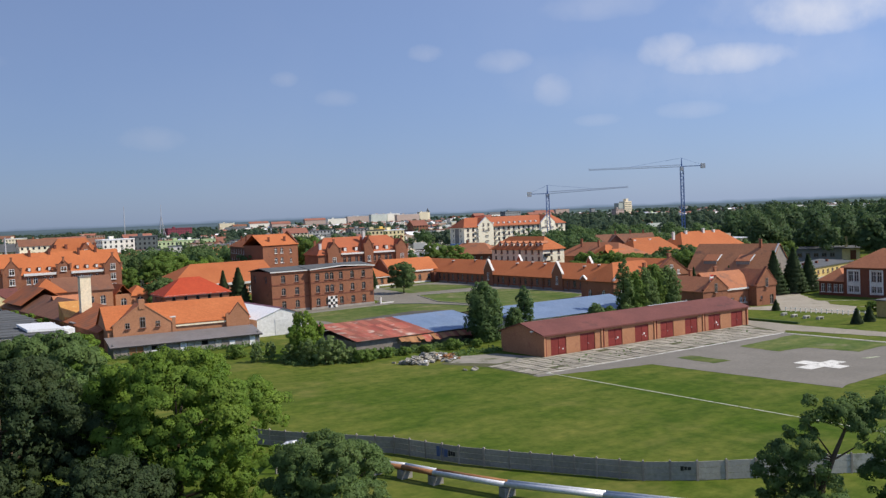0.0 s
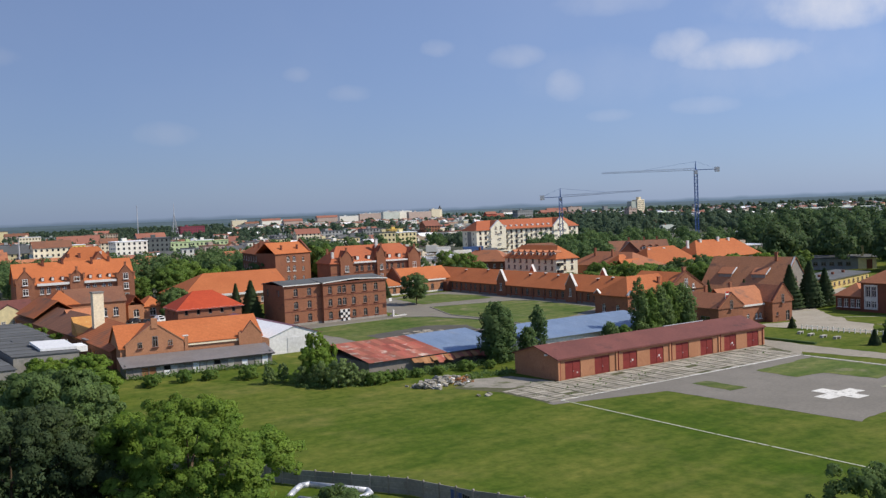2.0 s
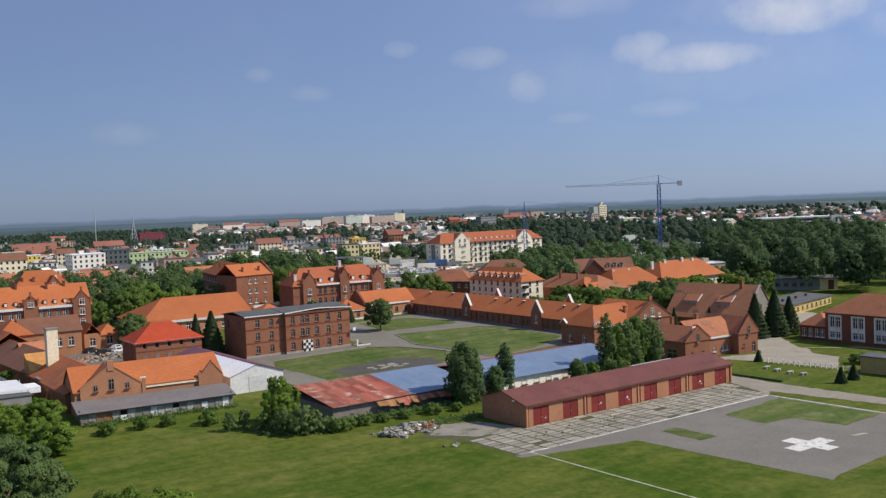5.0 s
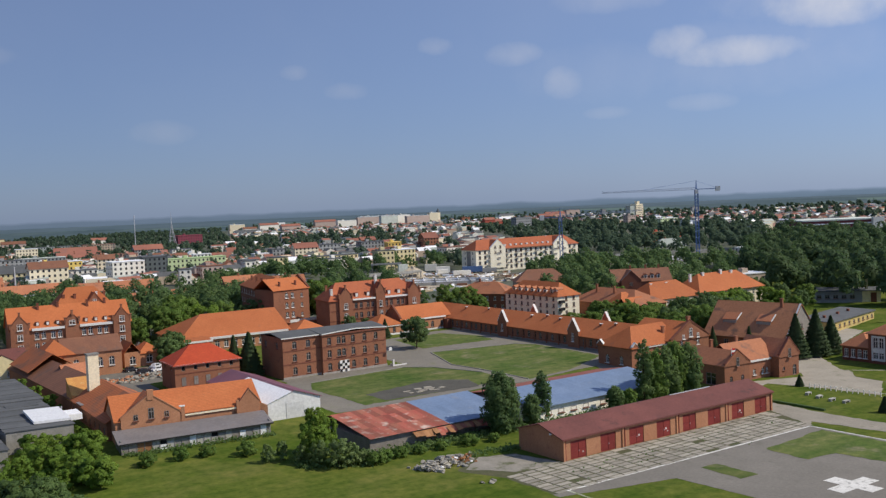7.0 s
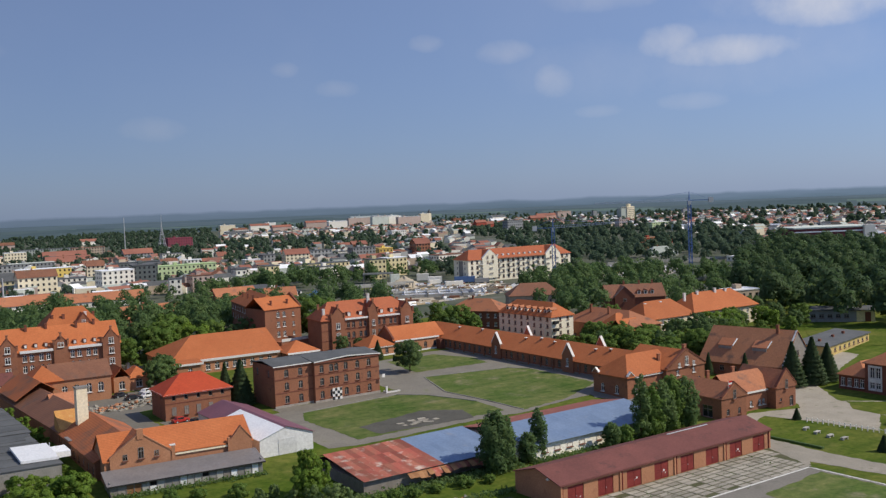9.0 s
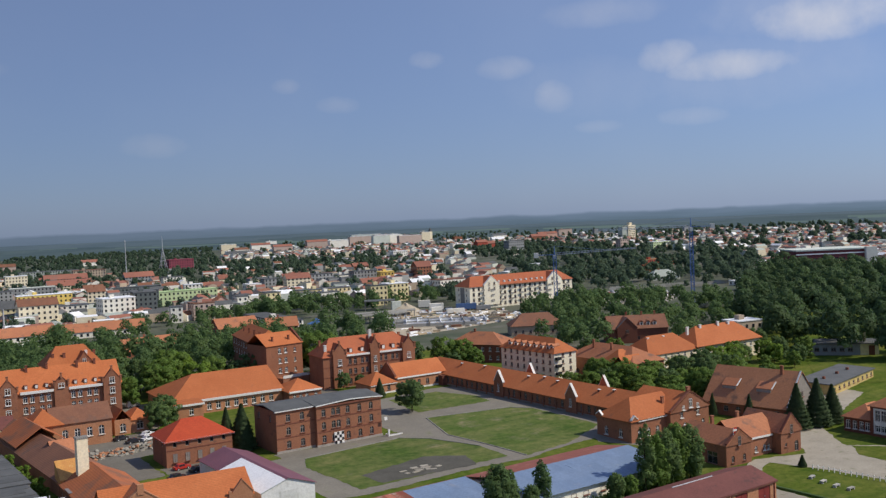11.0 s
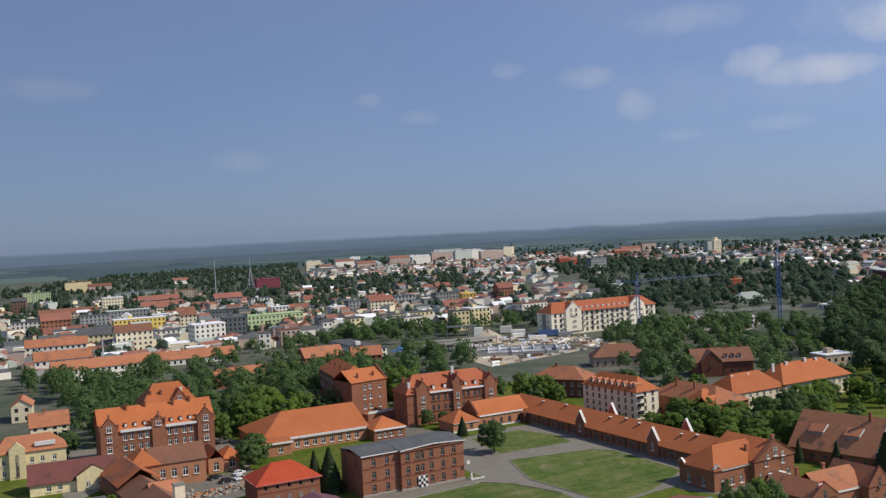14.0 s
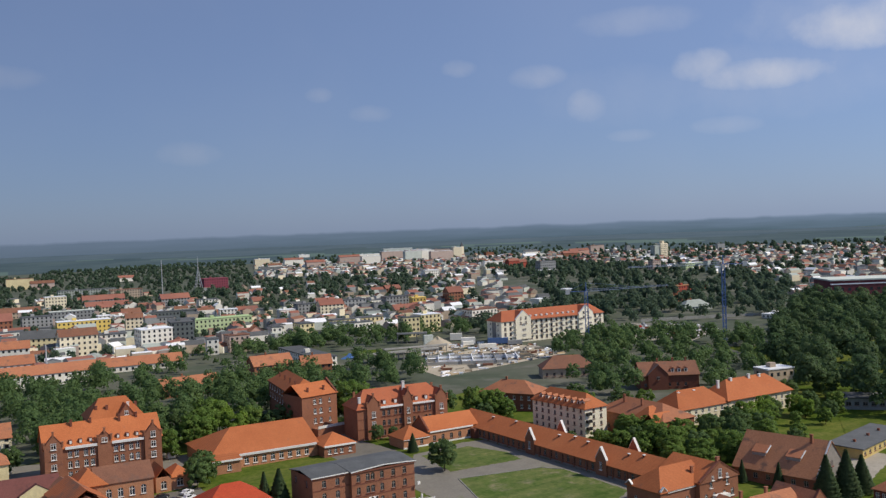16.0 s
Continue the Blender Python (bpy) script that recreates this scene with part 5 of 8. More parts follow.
# ---- long hall with wide orange hipped roof ----
oh = thing("riding_hall", "wide brick hall with large orange hipped roof", "hall", -8.8, 171.8, -3)
shell(oh, 37, 28, 4.6, M["brick_light"], f=grid_holes((12, 15, 18, 21, 24, 27, 30, 33), (1.0,), 1.5, 2.2))
roof(oh, "hip_left", 37, 28, 4.7, 10.9, M["tile"], 0.5, 11.0, label="orange tiled roof")
boxes("eave", [(9.4, 36.5, -0.7, -0.02, 3.9, 4.6)], M["coping"], oh, "white boxed eave")
shell(oh, 9.0, 5, 4.2, M["brick_light"], f=[(4.5, 1.0, 1.4, 2.0)], at=(-0.4, -4.6))
V, Fc = thick([(-0.9, -5.2, 4.3), (8.9, -5.2, 4.3), (8.9, 1.0, 5.1), (-0.9, 1.0, 5.1)], [(0, 1, 2, 3)])
solid("roof", V, Fc, M["tile"], oh)
boxes("eave", [(-0.9, 8.9, -5.3, -5.19, 3.9, 4.5)], M["coping"], oh, "white boxed eave")
o2 = thing("hall_annex", "square brick annex with low orange hipped roof", "building", 28.0, 164.5, -3)
shell(o2, 11.6, 12, 4.0, M["brick"], f=grid_holes((2.0, 4.2, 6.4, 9.6), (1.0,), 1.2, 1.7))
roof(o2, "hip", 11.6, 12, 4.1, 7.2, M["tile"], 0.5, label="orange tiled roof")
boxes("eave", [(0, 11.6, -0.55, -0.02, 3.4, 3.95)], M["coping"], o2, "white boxed eave")


# ---- tall brick barracks houses behind the courtyard ----
kt = thing("tower_block", "tall narrow brick barracks block with orange roof", "building", 34.8, 196.0, 8)
shell(kt, 15.5, 13, 15.5, M["brick"], f=grid_holes((5.6, 8.2), (5.0, 8.6, 12.2), 1.3, 2.1) + grid_holes((12.2,), (5.0, 8.6, 12.2), 0.9, 1.6))
roof(kt, "gable_x", 15.5, 13, 15.6, 19.4, M["tile"], 0.4, label="orange tiled roof")
gable_wall(kt, 0, 13, 15.0, 15.6, 20.2, -0.2, 0.5, M["brick"], M["brick_band"], turn=Matrix.Translation((15.5, 0, 0)) @ Matrix.Rotation(radians(90), 4, "Z"))
for u in (4, 11):
    chimney(kt, u, 2.0, 16, 18.2, 0.6, 0.6, M["brick_band"])
boxes("terrace_rail", [(4, 15.8, -4.2, -4.05, 3.6, 4.6)], M["coping"], kt, "pale terrace rail")
boxes("terrace", [(4, 15.8, -4.0, -0.02, -0.5, 3.5)], M["brick"], kt)
k2 = thing("rear_barracks", "brick barracks with old orange roof behind trees", "building", 37.5, 211.0, -10.8)
shell(k2, 13, 42, 14.5, M["brick"], l=grid_holes(even(42, 9, 3), (8.0, 11.5), 1.2, 2.0))
roof(k2, "hip", 13, 42, 14.6, 19.0, M["tile"], 0.4, label="orange tiled roof")
for y in (6, 15, 24, 33):
    chimney(k2, 3, y, 16.3, 18.3, 0.6, 0.6, M["brick_band"])

lb = thing("main_barracks", "large three-storey brick barracks with stepped gables", "building", 48.6, 179.0, -6)
floors = (0.9, 4.4, 8.0)
cols = (10.4, 12.4, 15.2, 17.0, 22.6, 24.6, 27.4, 29.2)
shell(lb, 36.5, 13.5, 11.6, M["brick"], f=grid_holes(cols, floors, 1.2, 2.1), l=[], r=grid_holes((3, 7, 11), floors, 1.1, 2.0), style="dull")
roof(lb, "hip", 36.5, 13.5, 11.7, 17.3, M["tile_dark"], 0.5, 5.2, label="dark red tiled roof")
roof(lb, "gable_y", 4.4, 7.4, 12.6, 17.0, M["tile_dark"], 0.2, at=(17.8, -0.1, 0), name="cross_roof")
for u in (3.6, 31.2):
    roof(lb, "gable_y", 5.0, 6.4, 12.5, 15.8, M["tile_dark"], 0.2, at=(u, 0.1, 0), name="cross_roof")
gable_wall(lb, 3.6, 5.0, -0.5, 12.6, 15.8, -0.8, 1.0, M["brick"], M["brick_band"], grid_holes((6.1,), floors, 1.5, 2.2))
gable_wall(lb, 18.2, 3.6, -0.5, 13.6, 16.8, -0.8, 1.0, M["brick"], M["brick_band"], grid_holes((20.0,), floors, 1.2, 2.2))
gable_wall(lb, 31.2, 5.0, -0.5, 12.6, 15.8, -0.8, 1.0, M["brick"], M["brick_band"], grid_holes((33.7,), floors, 1.5, 2.2))
boxes("eave", [(9, 18, -0.62, -0.02, 10.95, 11.55), (22, 31, -0.62, -0.02, 10.95, 11.55)], M["coping"], lb, "white boxed eave")
for u in (11, 15.5, 24, 28):
    d = boxes("dormer", [(u - 0.7, u + 0.7, 0.5, 3.0, 12.0, 13.6)], M["brick_band"], lb)
    boxes("dormer_pane", [(u - 0.5, u + 0.5, 0.42, 0.495, 12.2, 13.4)], M["frame"], d)
chimney(lb, 20, 3.4, 14, 19.2, 1.0, 0.8, M["coping"])
chimney(lb, 1.8, 2.2, 12, 15.2, 0.9, 0.9, M["coping"])
chimney(lb, 2.5, 9, 12, 16.2)
chimney(lb, 34.5, 9, 12, 16.4)
for u, w, low, top in ((3.6, 5.0, 12.6, 15.8), (18.2, 3.6, 13.6, 16.8), (31.2, 5.0, 12.6, 15.8)):
    for x, z in ((u, low), (u + w / 2, top), (u + w, low)):
        boxes("finial", [(x - 0.28, x + 0.28, -1.0, -0.3, z - 0.6, z + 0.9), (x - 0.4, x + 0.4, -1.12, -0.2, z + 0.904, z + 1.1)], M["brick"], lb)
for k in (3.8, 7.4):
    boxes("string_course", [(-0.06, 36.56, -0.1, -0.004, k, k + 0.25)], M["brick_band"], lb)


# ---- plastered houses east of the yard ----
def lattice_dormers(parent, us, y, z, material):
    for u in us:
        d = boxes("dormer", [(u - 0.75, u + 0.75, y, y + 2.6, z, z + 1.5)], M["white"], parent, "white dormer")
        V, Fc = thick([(u - 0.95, y - 0.2, z + 1.5), (u, y - 0.2, z + 2.3), (u, y + 3.4, z + 2.3), (u - 0.95, y + 3.0, z + 1.5), (u + 0.95, y - 0.2, z + 1.5), (u + 0.95, y + 3.0, z + 1.5)], [(0, 1, 2, 3), (1, 4, 5, 2)], 0.1)
        solid("dormer_roof", V, Fc, material, d)
        boxes("dormer_pane", [(u - 0.4, u + 0.4, y - 0.05, y - 0.005, z + 0.3, z + 1.3)], M["glass"], d)


w4 = thing("apartment_house", "four-storey white apartment house with dormers", "building", 111.2, 156.5, -88.5)
fl = (1.0, 3.6, 6.2, 8.6)
shell(w4, 28.5, 10.5, 10.6, M["ivory"], f=grid_holes(even(28.5, 8, 2.2), fl, 1.1, 1.4), r=grid_holes((4.2, 7.8), fl, 1.1, 1.4), style="dull")
roof(w4, "hip", 28.5, 10.5, 10.7, 14.8, M["tile"], 0.6, 4.5, label="orange tiled roof")
lattice_dormers(w4, even(28.5, 7, 4.0), 0.9, 11.0, M["tile_old"])
lattice_dormers(w4, (26.0,), 1.4, 11.0, M["tile_old"])
for z in (2.6, 5.2, 7.8):
    bal = boxes("balcony", [(28.6, 29.6, 0.4, 2.6, z, z + 1.0)], M["black"], w4, "dark balcony front")
b2 = thing("brown_house", "long house with brown tiled hipped roof", "building", 116.8, 198.5, -62)
shell(b2, 24, 14, 7.4, M["brick_band"], f=grid_holes(even(24, 7, 2), (1.2, 4.6), 1.1, 1.6))
roof(b2, "hip", 24, 14, 7.5, 11.6, M["tile_old"], 0.5, label="weathered brown roof")
chimney(b2, 9, 7, 10, 12.6)
b1 = thing("brown_roof_house", "brick house with brown tiled roof and cross gables", "building", 126.2, 137.0, -91)
shell(b1, 33, 15, 7.4, M["brick"], f=grid_holes(even(33, 9, 2), (1.2,), 1.2, 1.8), style="dull")
roof(b1, "hip", 33, 15, 7.5, 11.8, M["tile_old"], 0.5, label="brown tiled roof")
roof(b1, "hip", 8, 10, 7.5, 11.2, M["tile"], 0.3, at=(20, -1.6, 0), name="cross_roof", label="orange cross gable roof")
roof(b1, "gable_y", 7, 9, 6.4, 9.8, M["tile"], 0.3, at=(25.8, -2.6, 0), name="cross_roof", label="orange cross gable roof")
shell(b1, 7, 9, 6.3, M["white"], at=(25.8, -2.6), f=grid_holes((2, 5), (1.2,), 1.1, 1.5), name="bay")
chimney(b1, 9, 5, 10, 13.0)
chimney(b1, 18, 5, 10, 12.6)
rr = thing("red_roof_terrace", "long cream house with tall orange hipped roof", "building", 147.0, 116.8, -2)
shell(rr, 61, 14, 6.6, M["cream"], f=grid_holes(even(61, 18, 2), (1.2, 4.0), 1.2, 1.7))
roof(rr, "hip", 26, 14, 6.7, 12.2, M["tile"], 0.5, 6.0, label="orange tiled roof")
roof(rr, "hip", 36, 14.6, 7.4, 13.4, M["tile"], 0.6, 7.0, at=(25, -0.3, 0), label="orange tiled roof")
for u, z in ((6, 12), (14, 12), (27, 14), (34, 14.2), (44, 14.6), (50, 14)):
    chimney(rr, u, 6.2, z - 3.4, z - 0.5, 1.0, 0.7, M["coping"])
ba = thing("gabled_barn", "timbered house with brown roof and dormers", "house", 193.0, 182.0, -32)
shell(ba, 26, 14, 6.6, M["brick_band"], f=grid_holes(even(22, 6, 2), (1.4,), 1.2, 1.6), kind="gable_x", ridge=11.5, style="dull")
roof(ba, "gable_x", 26, 14, 6.7, 11.7, M["tile_brown"], 0.5, label="brown tiled roof")
gable_wall(ba, 3, 9, -0.4, 7.0, 11.4, -1.0, 1.0, M["brick_band"], M["board"], [(6.8, 4.5, 1.4, 1.6)], "dull")
V, Fc = thick([(2.8, -1.2, 6.9), (7.5, -1.2, 11.5), (7.5, 7.0, 11.5), (2.8, 2.0, 6.9), (12.2, -1.2, 6.9), (12.2, 2.0, 6.9)], [(0, 1, 2, 3), (1, 4, 5, 2)], 0.14)
solid("cross_roof", V, Fc, M["tile_old"], ba)
lattice_dormers(ba, (14.5, 17.5, 20.5), 1.2, 7.4, M["tile_old"])
boxes("end_wall", [(26.02, 26.2, 0.2, 13.8, -0.4, 6.5)], M["town_yellow"], ba, "ochre plastered end wall")
for u in (9, 16, 22):
    chimney(ba, u, 7, 10.6, 13.0)
yl = thing("flat_store", "low yellow building with grey flat roof", "building", 156.2, 50.1, 12)
shell(yl, 36, 11, 3.4, M["ochre"], f=grid_holes(even(36, 9, 2), (1.2,), 1.5, 1.1), style="dull")
for u in (7, 18, 27):
    boxes("roof_vent", [(u, u + 0.8, 5, 5.8, 3.6, 4.5)], M["brick_band"], yl)
V, Fc = thick([(-0.5, -0.5, 3.5), (36.5, -0.5, 3.5), (36.5, 11.5, 4.0), (-0.5, 11.5, 4.0)], [(0, 1, 2, 3)], 0.3)
solid("roof", V, Fc, M["felt"], yl, "grey felt roof")

fs = thing("long_store", "long grey flat-roofed store with yellow end", "building", 217.0, 98.0, -50)
shell(fs, 24, 9, 4.6, M["town_grey"], f=grid_holes(even(16, 5, 2), (1.6,), 1.8, 1.4), style="dull")
boxes("end_wall", [(17.5, 24.05, -0.12, -0.004, -0.4, 4.5)], M["town_yellow"], fs)
boxes("gate", [(20.5, 22.6, -0.2, -0.13, 0, 3.8)], M["brick_band"], fs)
V, Fc = thick([(-0.5, -0.6, 4.7), (24.5, -0.6, 4.7), (24.5, 9.5, 5.2), (-0.5, 9.5, 5.2)], [(0, 1, 2, 3)], 0.3)
solid("roof", V, Fc, M["felt"], fs, "grey felt roof")
boxes("vent_stack", [(19, 20, 3, 4, 5.0, 9.4)], M["cream"], fs, "pale vent stack")
bp = thing("hipped_house", "low house with brown hipped roof among trees", "house", 182.6, 238.5, -30)
shell(bp, 26, 13, 5.2, M["town_tan"], f=grid_holes(even(26, 7, 2), (1.2,), 1.2, 1.6), style="dull")
roof(bp, "hip", 26, 13, 5.3, 10.4, M["tile_brown"], 0.6, label="brown hipped roof")

# ---- low dark sheds at the west edge ----
for x, y, L, D, z, material in ((-78, 71, 13, 32, 4.5, "felt"), (-78, 104, 14, 34, 4.5, "felt"), (-94, 60, 15, 60, 4.2, "felt")):
    sd = thing("flat_shed", "low shed with dark felt roof", "shed", x, y, 0)
    boxes("wall", [(0.3, L - 0.3, 0.3, D - 0.3, -0.6, z - 0.25)], M["concrete"], sd)
    for k in range(10):
        up = 0.1 * (k % 2)
        V, Fc = thick([(0, k * D / 10 + 0.1, z + up), (L, k * D / 10 + 0.1, z - 0.25 + up), (L, (k + 1) * D / 10, z - 0.25 + up), (0, (k + 1) * D / 10, z + up)], [(0, 1, 2, 3)], 0.15)
        solid("roof_strip", V, Fc, M[material], sd)
wc = thing("white_canopy", "small white sheet-metal canopy roof", "canopy", -72.0, 74.6, -2)
V, Fc = thick([(0, 0, 5.0), (7, 0, 4.8), (7, 13, 5.0), (0, 13, 5.2)], [(0, 1, 2, 3)], 0.5)
solid("roof", V, Fc, M["white_sheet"], wc)
boxes("post", [(0.1, 0.25, 0.1, 0.25, 0, 4.4), (6.7, 6.85, 0.1, 0.25, 0, 4.1), (7.7, 7.85, 13.7, 13.85, 0, 4.8), (0.1, 0.25, 13.7, 13.85, 0, 5.0)], M["steel"], wc)
rh = thing("roof_hatch", "rusty brown hatch box on the flat shed roof", "hatch", -73.0, 96.0, 0, z=5.0)
boxes("box", [(0, 6, 0, 3.4, -0.4, 1.0)], M["brick_band"], rh)
boxes("lid", [(-0.2, 6.2, -0.2, 3.6, 1.004, 1.15)], M["felt"], rh)
wb2 = thing("roof_cover", "second white sheet cover beside the canopy", "cover", -64.0, 83.0, -2, z=4.4)
boxes("sheet", [(0, 3.2, 0, 6, -0.3, 0.9)], M["white_sheet"], wb2)


# ---- trees ----
def quad_cloud(name, centres, normals, size, material, seed, round_to=None):
    """Many small leaf clumps round the given centres."""
    r = np.random.default_rng(seed)
    n = len(centres)
    a = np.cross(normals, r.normal(size=(n, 3)))
    a /= np.linalg.norm(a, axis=1, keepdims=True) + 1e-9
    b = np.cross(normals, a)
    b /= np.linalg.norm(b, axis=1, keepdims=True) + 1e-9
    s = size * r.uniform(0.6, 1.3, (n, 1))
    k = s * r.uniform(0.55, 0.95, (n, 1))
    bend = normals * s * r.uniform(-0.3, 0.3, (n, 1))
    s, k = s * 1.2, k * 1.2
    V = np.stack([centres - a * s - b * k * 0.6 + bend, centres + a * s - b * k * 0.6, centres + b * k * 1.3 + a * s * r.uniform(-0.5, 0.5, (n, 1))], 1).reshape(-1, 3)
    me = bpy.data.meshes.new(name)
    me.vertices.add(3 * n)
    me.vertices.foreach_set("co", V.astype(np.float32).ravel())
    me.loops.add(3 * n)
    me.loops.foreach_set("vertex_index", np.arange(3 * n, dtype=np.int32))
    me.polygons.add(n)
    me.polygons.foreach_set("loop_start", np.arange(0, 3 * n, 3, dtype=np.int32))
    me.materials.append(material)
    me.update(calc_edges=True)
    me.polygons.foreach_set("use_smooth", np.ones(n, dtype=bool))
    if round_to is not None:
        me.normals_split_custom_set_from_vertices(np.repeat(round_to, 3, axis=0))
    return me


def crown_points(blobs, per_area, seed, squash=1.0, fill=0.72, under=-1.0, loose=0.35):
    """Points in the outer shell of each blob (x, y, z, radius), with uneven lumps, and their outward directions; none below under."""
    r = np.random.default_rng(seed)
    C, N, O = [], [], []
    for x, y, z, R in blobs:
        n = max(int(per_area * R * R), 12)
        d = r.normal(size=(n, 3))
        d /= np.linalg.norm(d, axis=1, keepdims=True)
        d = d[d[:, 2] > under]
        n = len(d)
        lump = 1 + 0.2 * np.sin(d[:, 0] * 7 + x) * np.cos(d[:, 1] * 6 + y) + 0.12 * np.sin(d[:, 2] * 11 + z)
        rad = R * lump * r.uniform(fill**3, 1.0, n) ** (1 / 3)
        stray = r.random(n) < 0.06
        rad[stray] *= r.uniform(1.05, 1.3, int(stray.sum()))
        C.append(np.array([x, y, z]) + d * rad[:, None] * np.array([1, 1, squash]))
        t = d + r.normal(scale=loose, size=(n, 3))
        N.append(t / np.linalg.norm(t, axis=1, keepdims=True))
        o = d + 0.2 * t + np.array([0, 0, 0.25])
        O.append(o / np.linalg.norm(o, axis=1, keepdims=True))
    return np.concatenate(C), np.concatenate(N), np.concatenate(O)


def limbs(height, spread, seed, trunk=0.35, fork=0.35, n=6):
    """Trunk and main limbs as tapered stems."""
    r = random.Random(seed)
    V, Fc = [], []
    cylinder(V, Fc, (0, 0, -0.4), (0, 0, height * fork), trunk, trunk * 0.75)
    cylinder(V, Fc, (0, 0, height * fork), (r.uniform(-0.3, 0.3), r.uniform(-0.3, 0.3), height * 0.85), trunk * 0.75, trunk * 0.12)
    tips = []
    for k in range(n):
        w = 2 * math.pi * (k + r.uniform(-0.3, 0.3)) / n
        z0 = height * r.uniform(fork * 0.8, 0.6)
        tip = (spread * 0.7 * math.cos(w), spread * 0.7 * math.sin(w), z0 + height * r.uniform(0.12, 0.3))
        cylinder(V, Fc, (0, 0, z0), tip, trunk * 0.45, trunk * 0.1, 6)
        tips.append(tip)
    return V, Fc, tips


def leafy(boughs, sprig, leaf, cover, seed, middle, squash=0.85):
    """Leaves on sprigs, and sprigs round each bough (x, y, z, radius): places, faces, rounded outward directions and sizes."""
    r = np.random.default_rng(seed)
    C, N, O = [], [], []
    for x, y, z, R in boughs:
        m = max(5, int(2.1 * (R / sprig) ** 2))
        d = r.normal(size=(m, 3)) * np.array([1, 1, 0.8]) + np.array([0, 0, 0.3])
        d /= np.linalg.norm(d, axis=1, keepdims=True)
        d = d[d[:, 2] > -0.62]
        m = len(d)
        p = np.array([x, y, z]) + d * R * r.uniform(0.6, 1.08, (m, 1)) * np.array([1, 1, squash])
        q = sprig * r.uniform(0.55, 1.3, m)
        count = np.maximum(8, (cover * 5.4 * q * q / leaf**2).astype(int))
        who = np.repeat(np.arange(m), count)
        e = r.normal(size=(len(who), 3)) + 0.55 * d[who]
        e /= np.linalg.norm(e, axis=1, keepdims=True)
        far = r.uniform(0.72, 1.05, len(who))
        stray = r.random(len(who)) < 0.07
        far[stray] *= r.uniform(1.05, 1.45, int(stray.sum()))
        c = p[who] + e * (q[who] * far)[:, None] * np.array([1, 1, 0.8])
        t = e + r.normal(scale=0.28, size=e.shape)
        out = c - np.array(middle)
        out /= np.linalg.norm(out, axis=1, keepdims=True) + 1e-6
        o = 0.6 * e + 0.5 * d[who] + 0.35 * out + np.array([0, 0, 0.2])
        C.append(c)
        N.append(t / np.linalg.norm(t, axis=1, keepdims=True))
        O.append(o / np.linalg.norm(o, axis=1, keepdims=True))
    C, N, O = np.concatenate(C), np.concatenate(N), np.concatenate(O)
    return C, N, O, np.full((len(C), 1), leaf)


def crown(parent, boughs, core, sprig, leaf, cover, material, seed, middle):
    """The crown of one tree: leafy boughs round a coarser heart that closes most gaps."""
    C, N, O, S = leafy(boughs, sprig, leaf, cover, seed, middle)
    if core:
        c2, n2, o2 = crown_points(core, 0.9 / leaf**2 * 0.35, seed + 1, 0.85, 0.8)
        C, N, O, S = np.concatenate([C, c2]), np.concatenate([N, n2]), np.concatenate([O, o2]), np.concatenate([S, np.full((len(c2), 1), leaf * 1.7)])
    C[:, 2] = np.maximum(C[:, 2], 0.05)
    shared("crown", quad_cloud("crown", C, N, S, M[material], seed, O), parent)


def broadleaf(label, x, y, height, spread, leaf, size, sprig, seed, lumps=30, low=0.12, category="tree", group="trees", core=0.42, cover=0.8):
    """Trunk, limbs and an uneven crown of boughs, each a cluster of leafy sprigs."""
    t = thing("tree" if category == "tree" else "bush", label, category, x, y, 0, group=group)
    V, Fc, tips = limbs(height, spread, seed, max(0.08, height * 0.022), max(0.1, low))
    solid("trunk", V, Fc, M["bark"], t)
    r = random.Random(seed)
    mid, half = height * (1 + low) / 2, height * (1 - low) / 2
    heart = []
    for k in range(5 if core else 0):
        w = 2 * math.pi * (k + r.random()) / 5
        heart.append((spread * 0.32 * math.cos(w), spread * 0.32 * math.sin(w), mid + half * r.uniform(-0.4, 0.15), spread * core * r.uniform(0.85, 1.0)))
    lean = [r.uniform(0.74, 1.14) for _ in range(7)]
    boughs = []
    for k in range(lumps):
        up = -0.8 + 1.75 * (k + 0.5) / lumps
        w = 2.399 * k + r.uniform(-0.5, 0.5)
        q = math.sqrt(max(0.0, 1 - max(up, -0.5) ** 2)) * lean[int(w / math.pi * 3.5) % 7] * r.uniform(0.72, 1.12)
        R = spread * r.uniform(0.17, 0.33) * min(1.0, (34 / lumps) ** 0.5)
        boughs.append((spread * 0.8 * q * math.cos(w), spread * 0.8 * q * math.sin(w), max(R * 0.6, min(mid + half * up * r.uniform(0.82, 1.08), height - R * 0.8)), R))
    crown(t, boughs, heart, sprig, size, cover, leaf, seed, (0, 0, mid - half * 0.3))
    return t


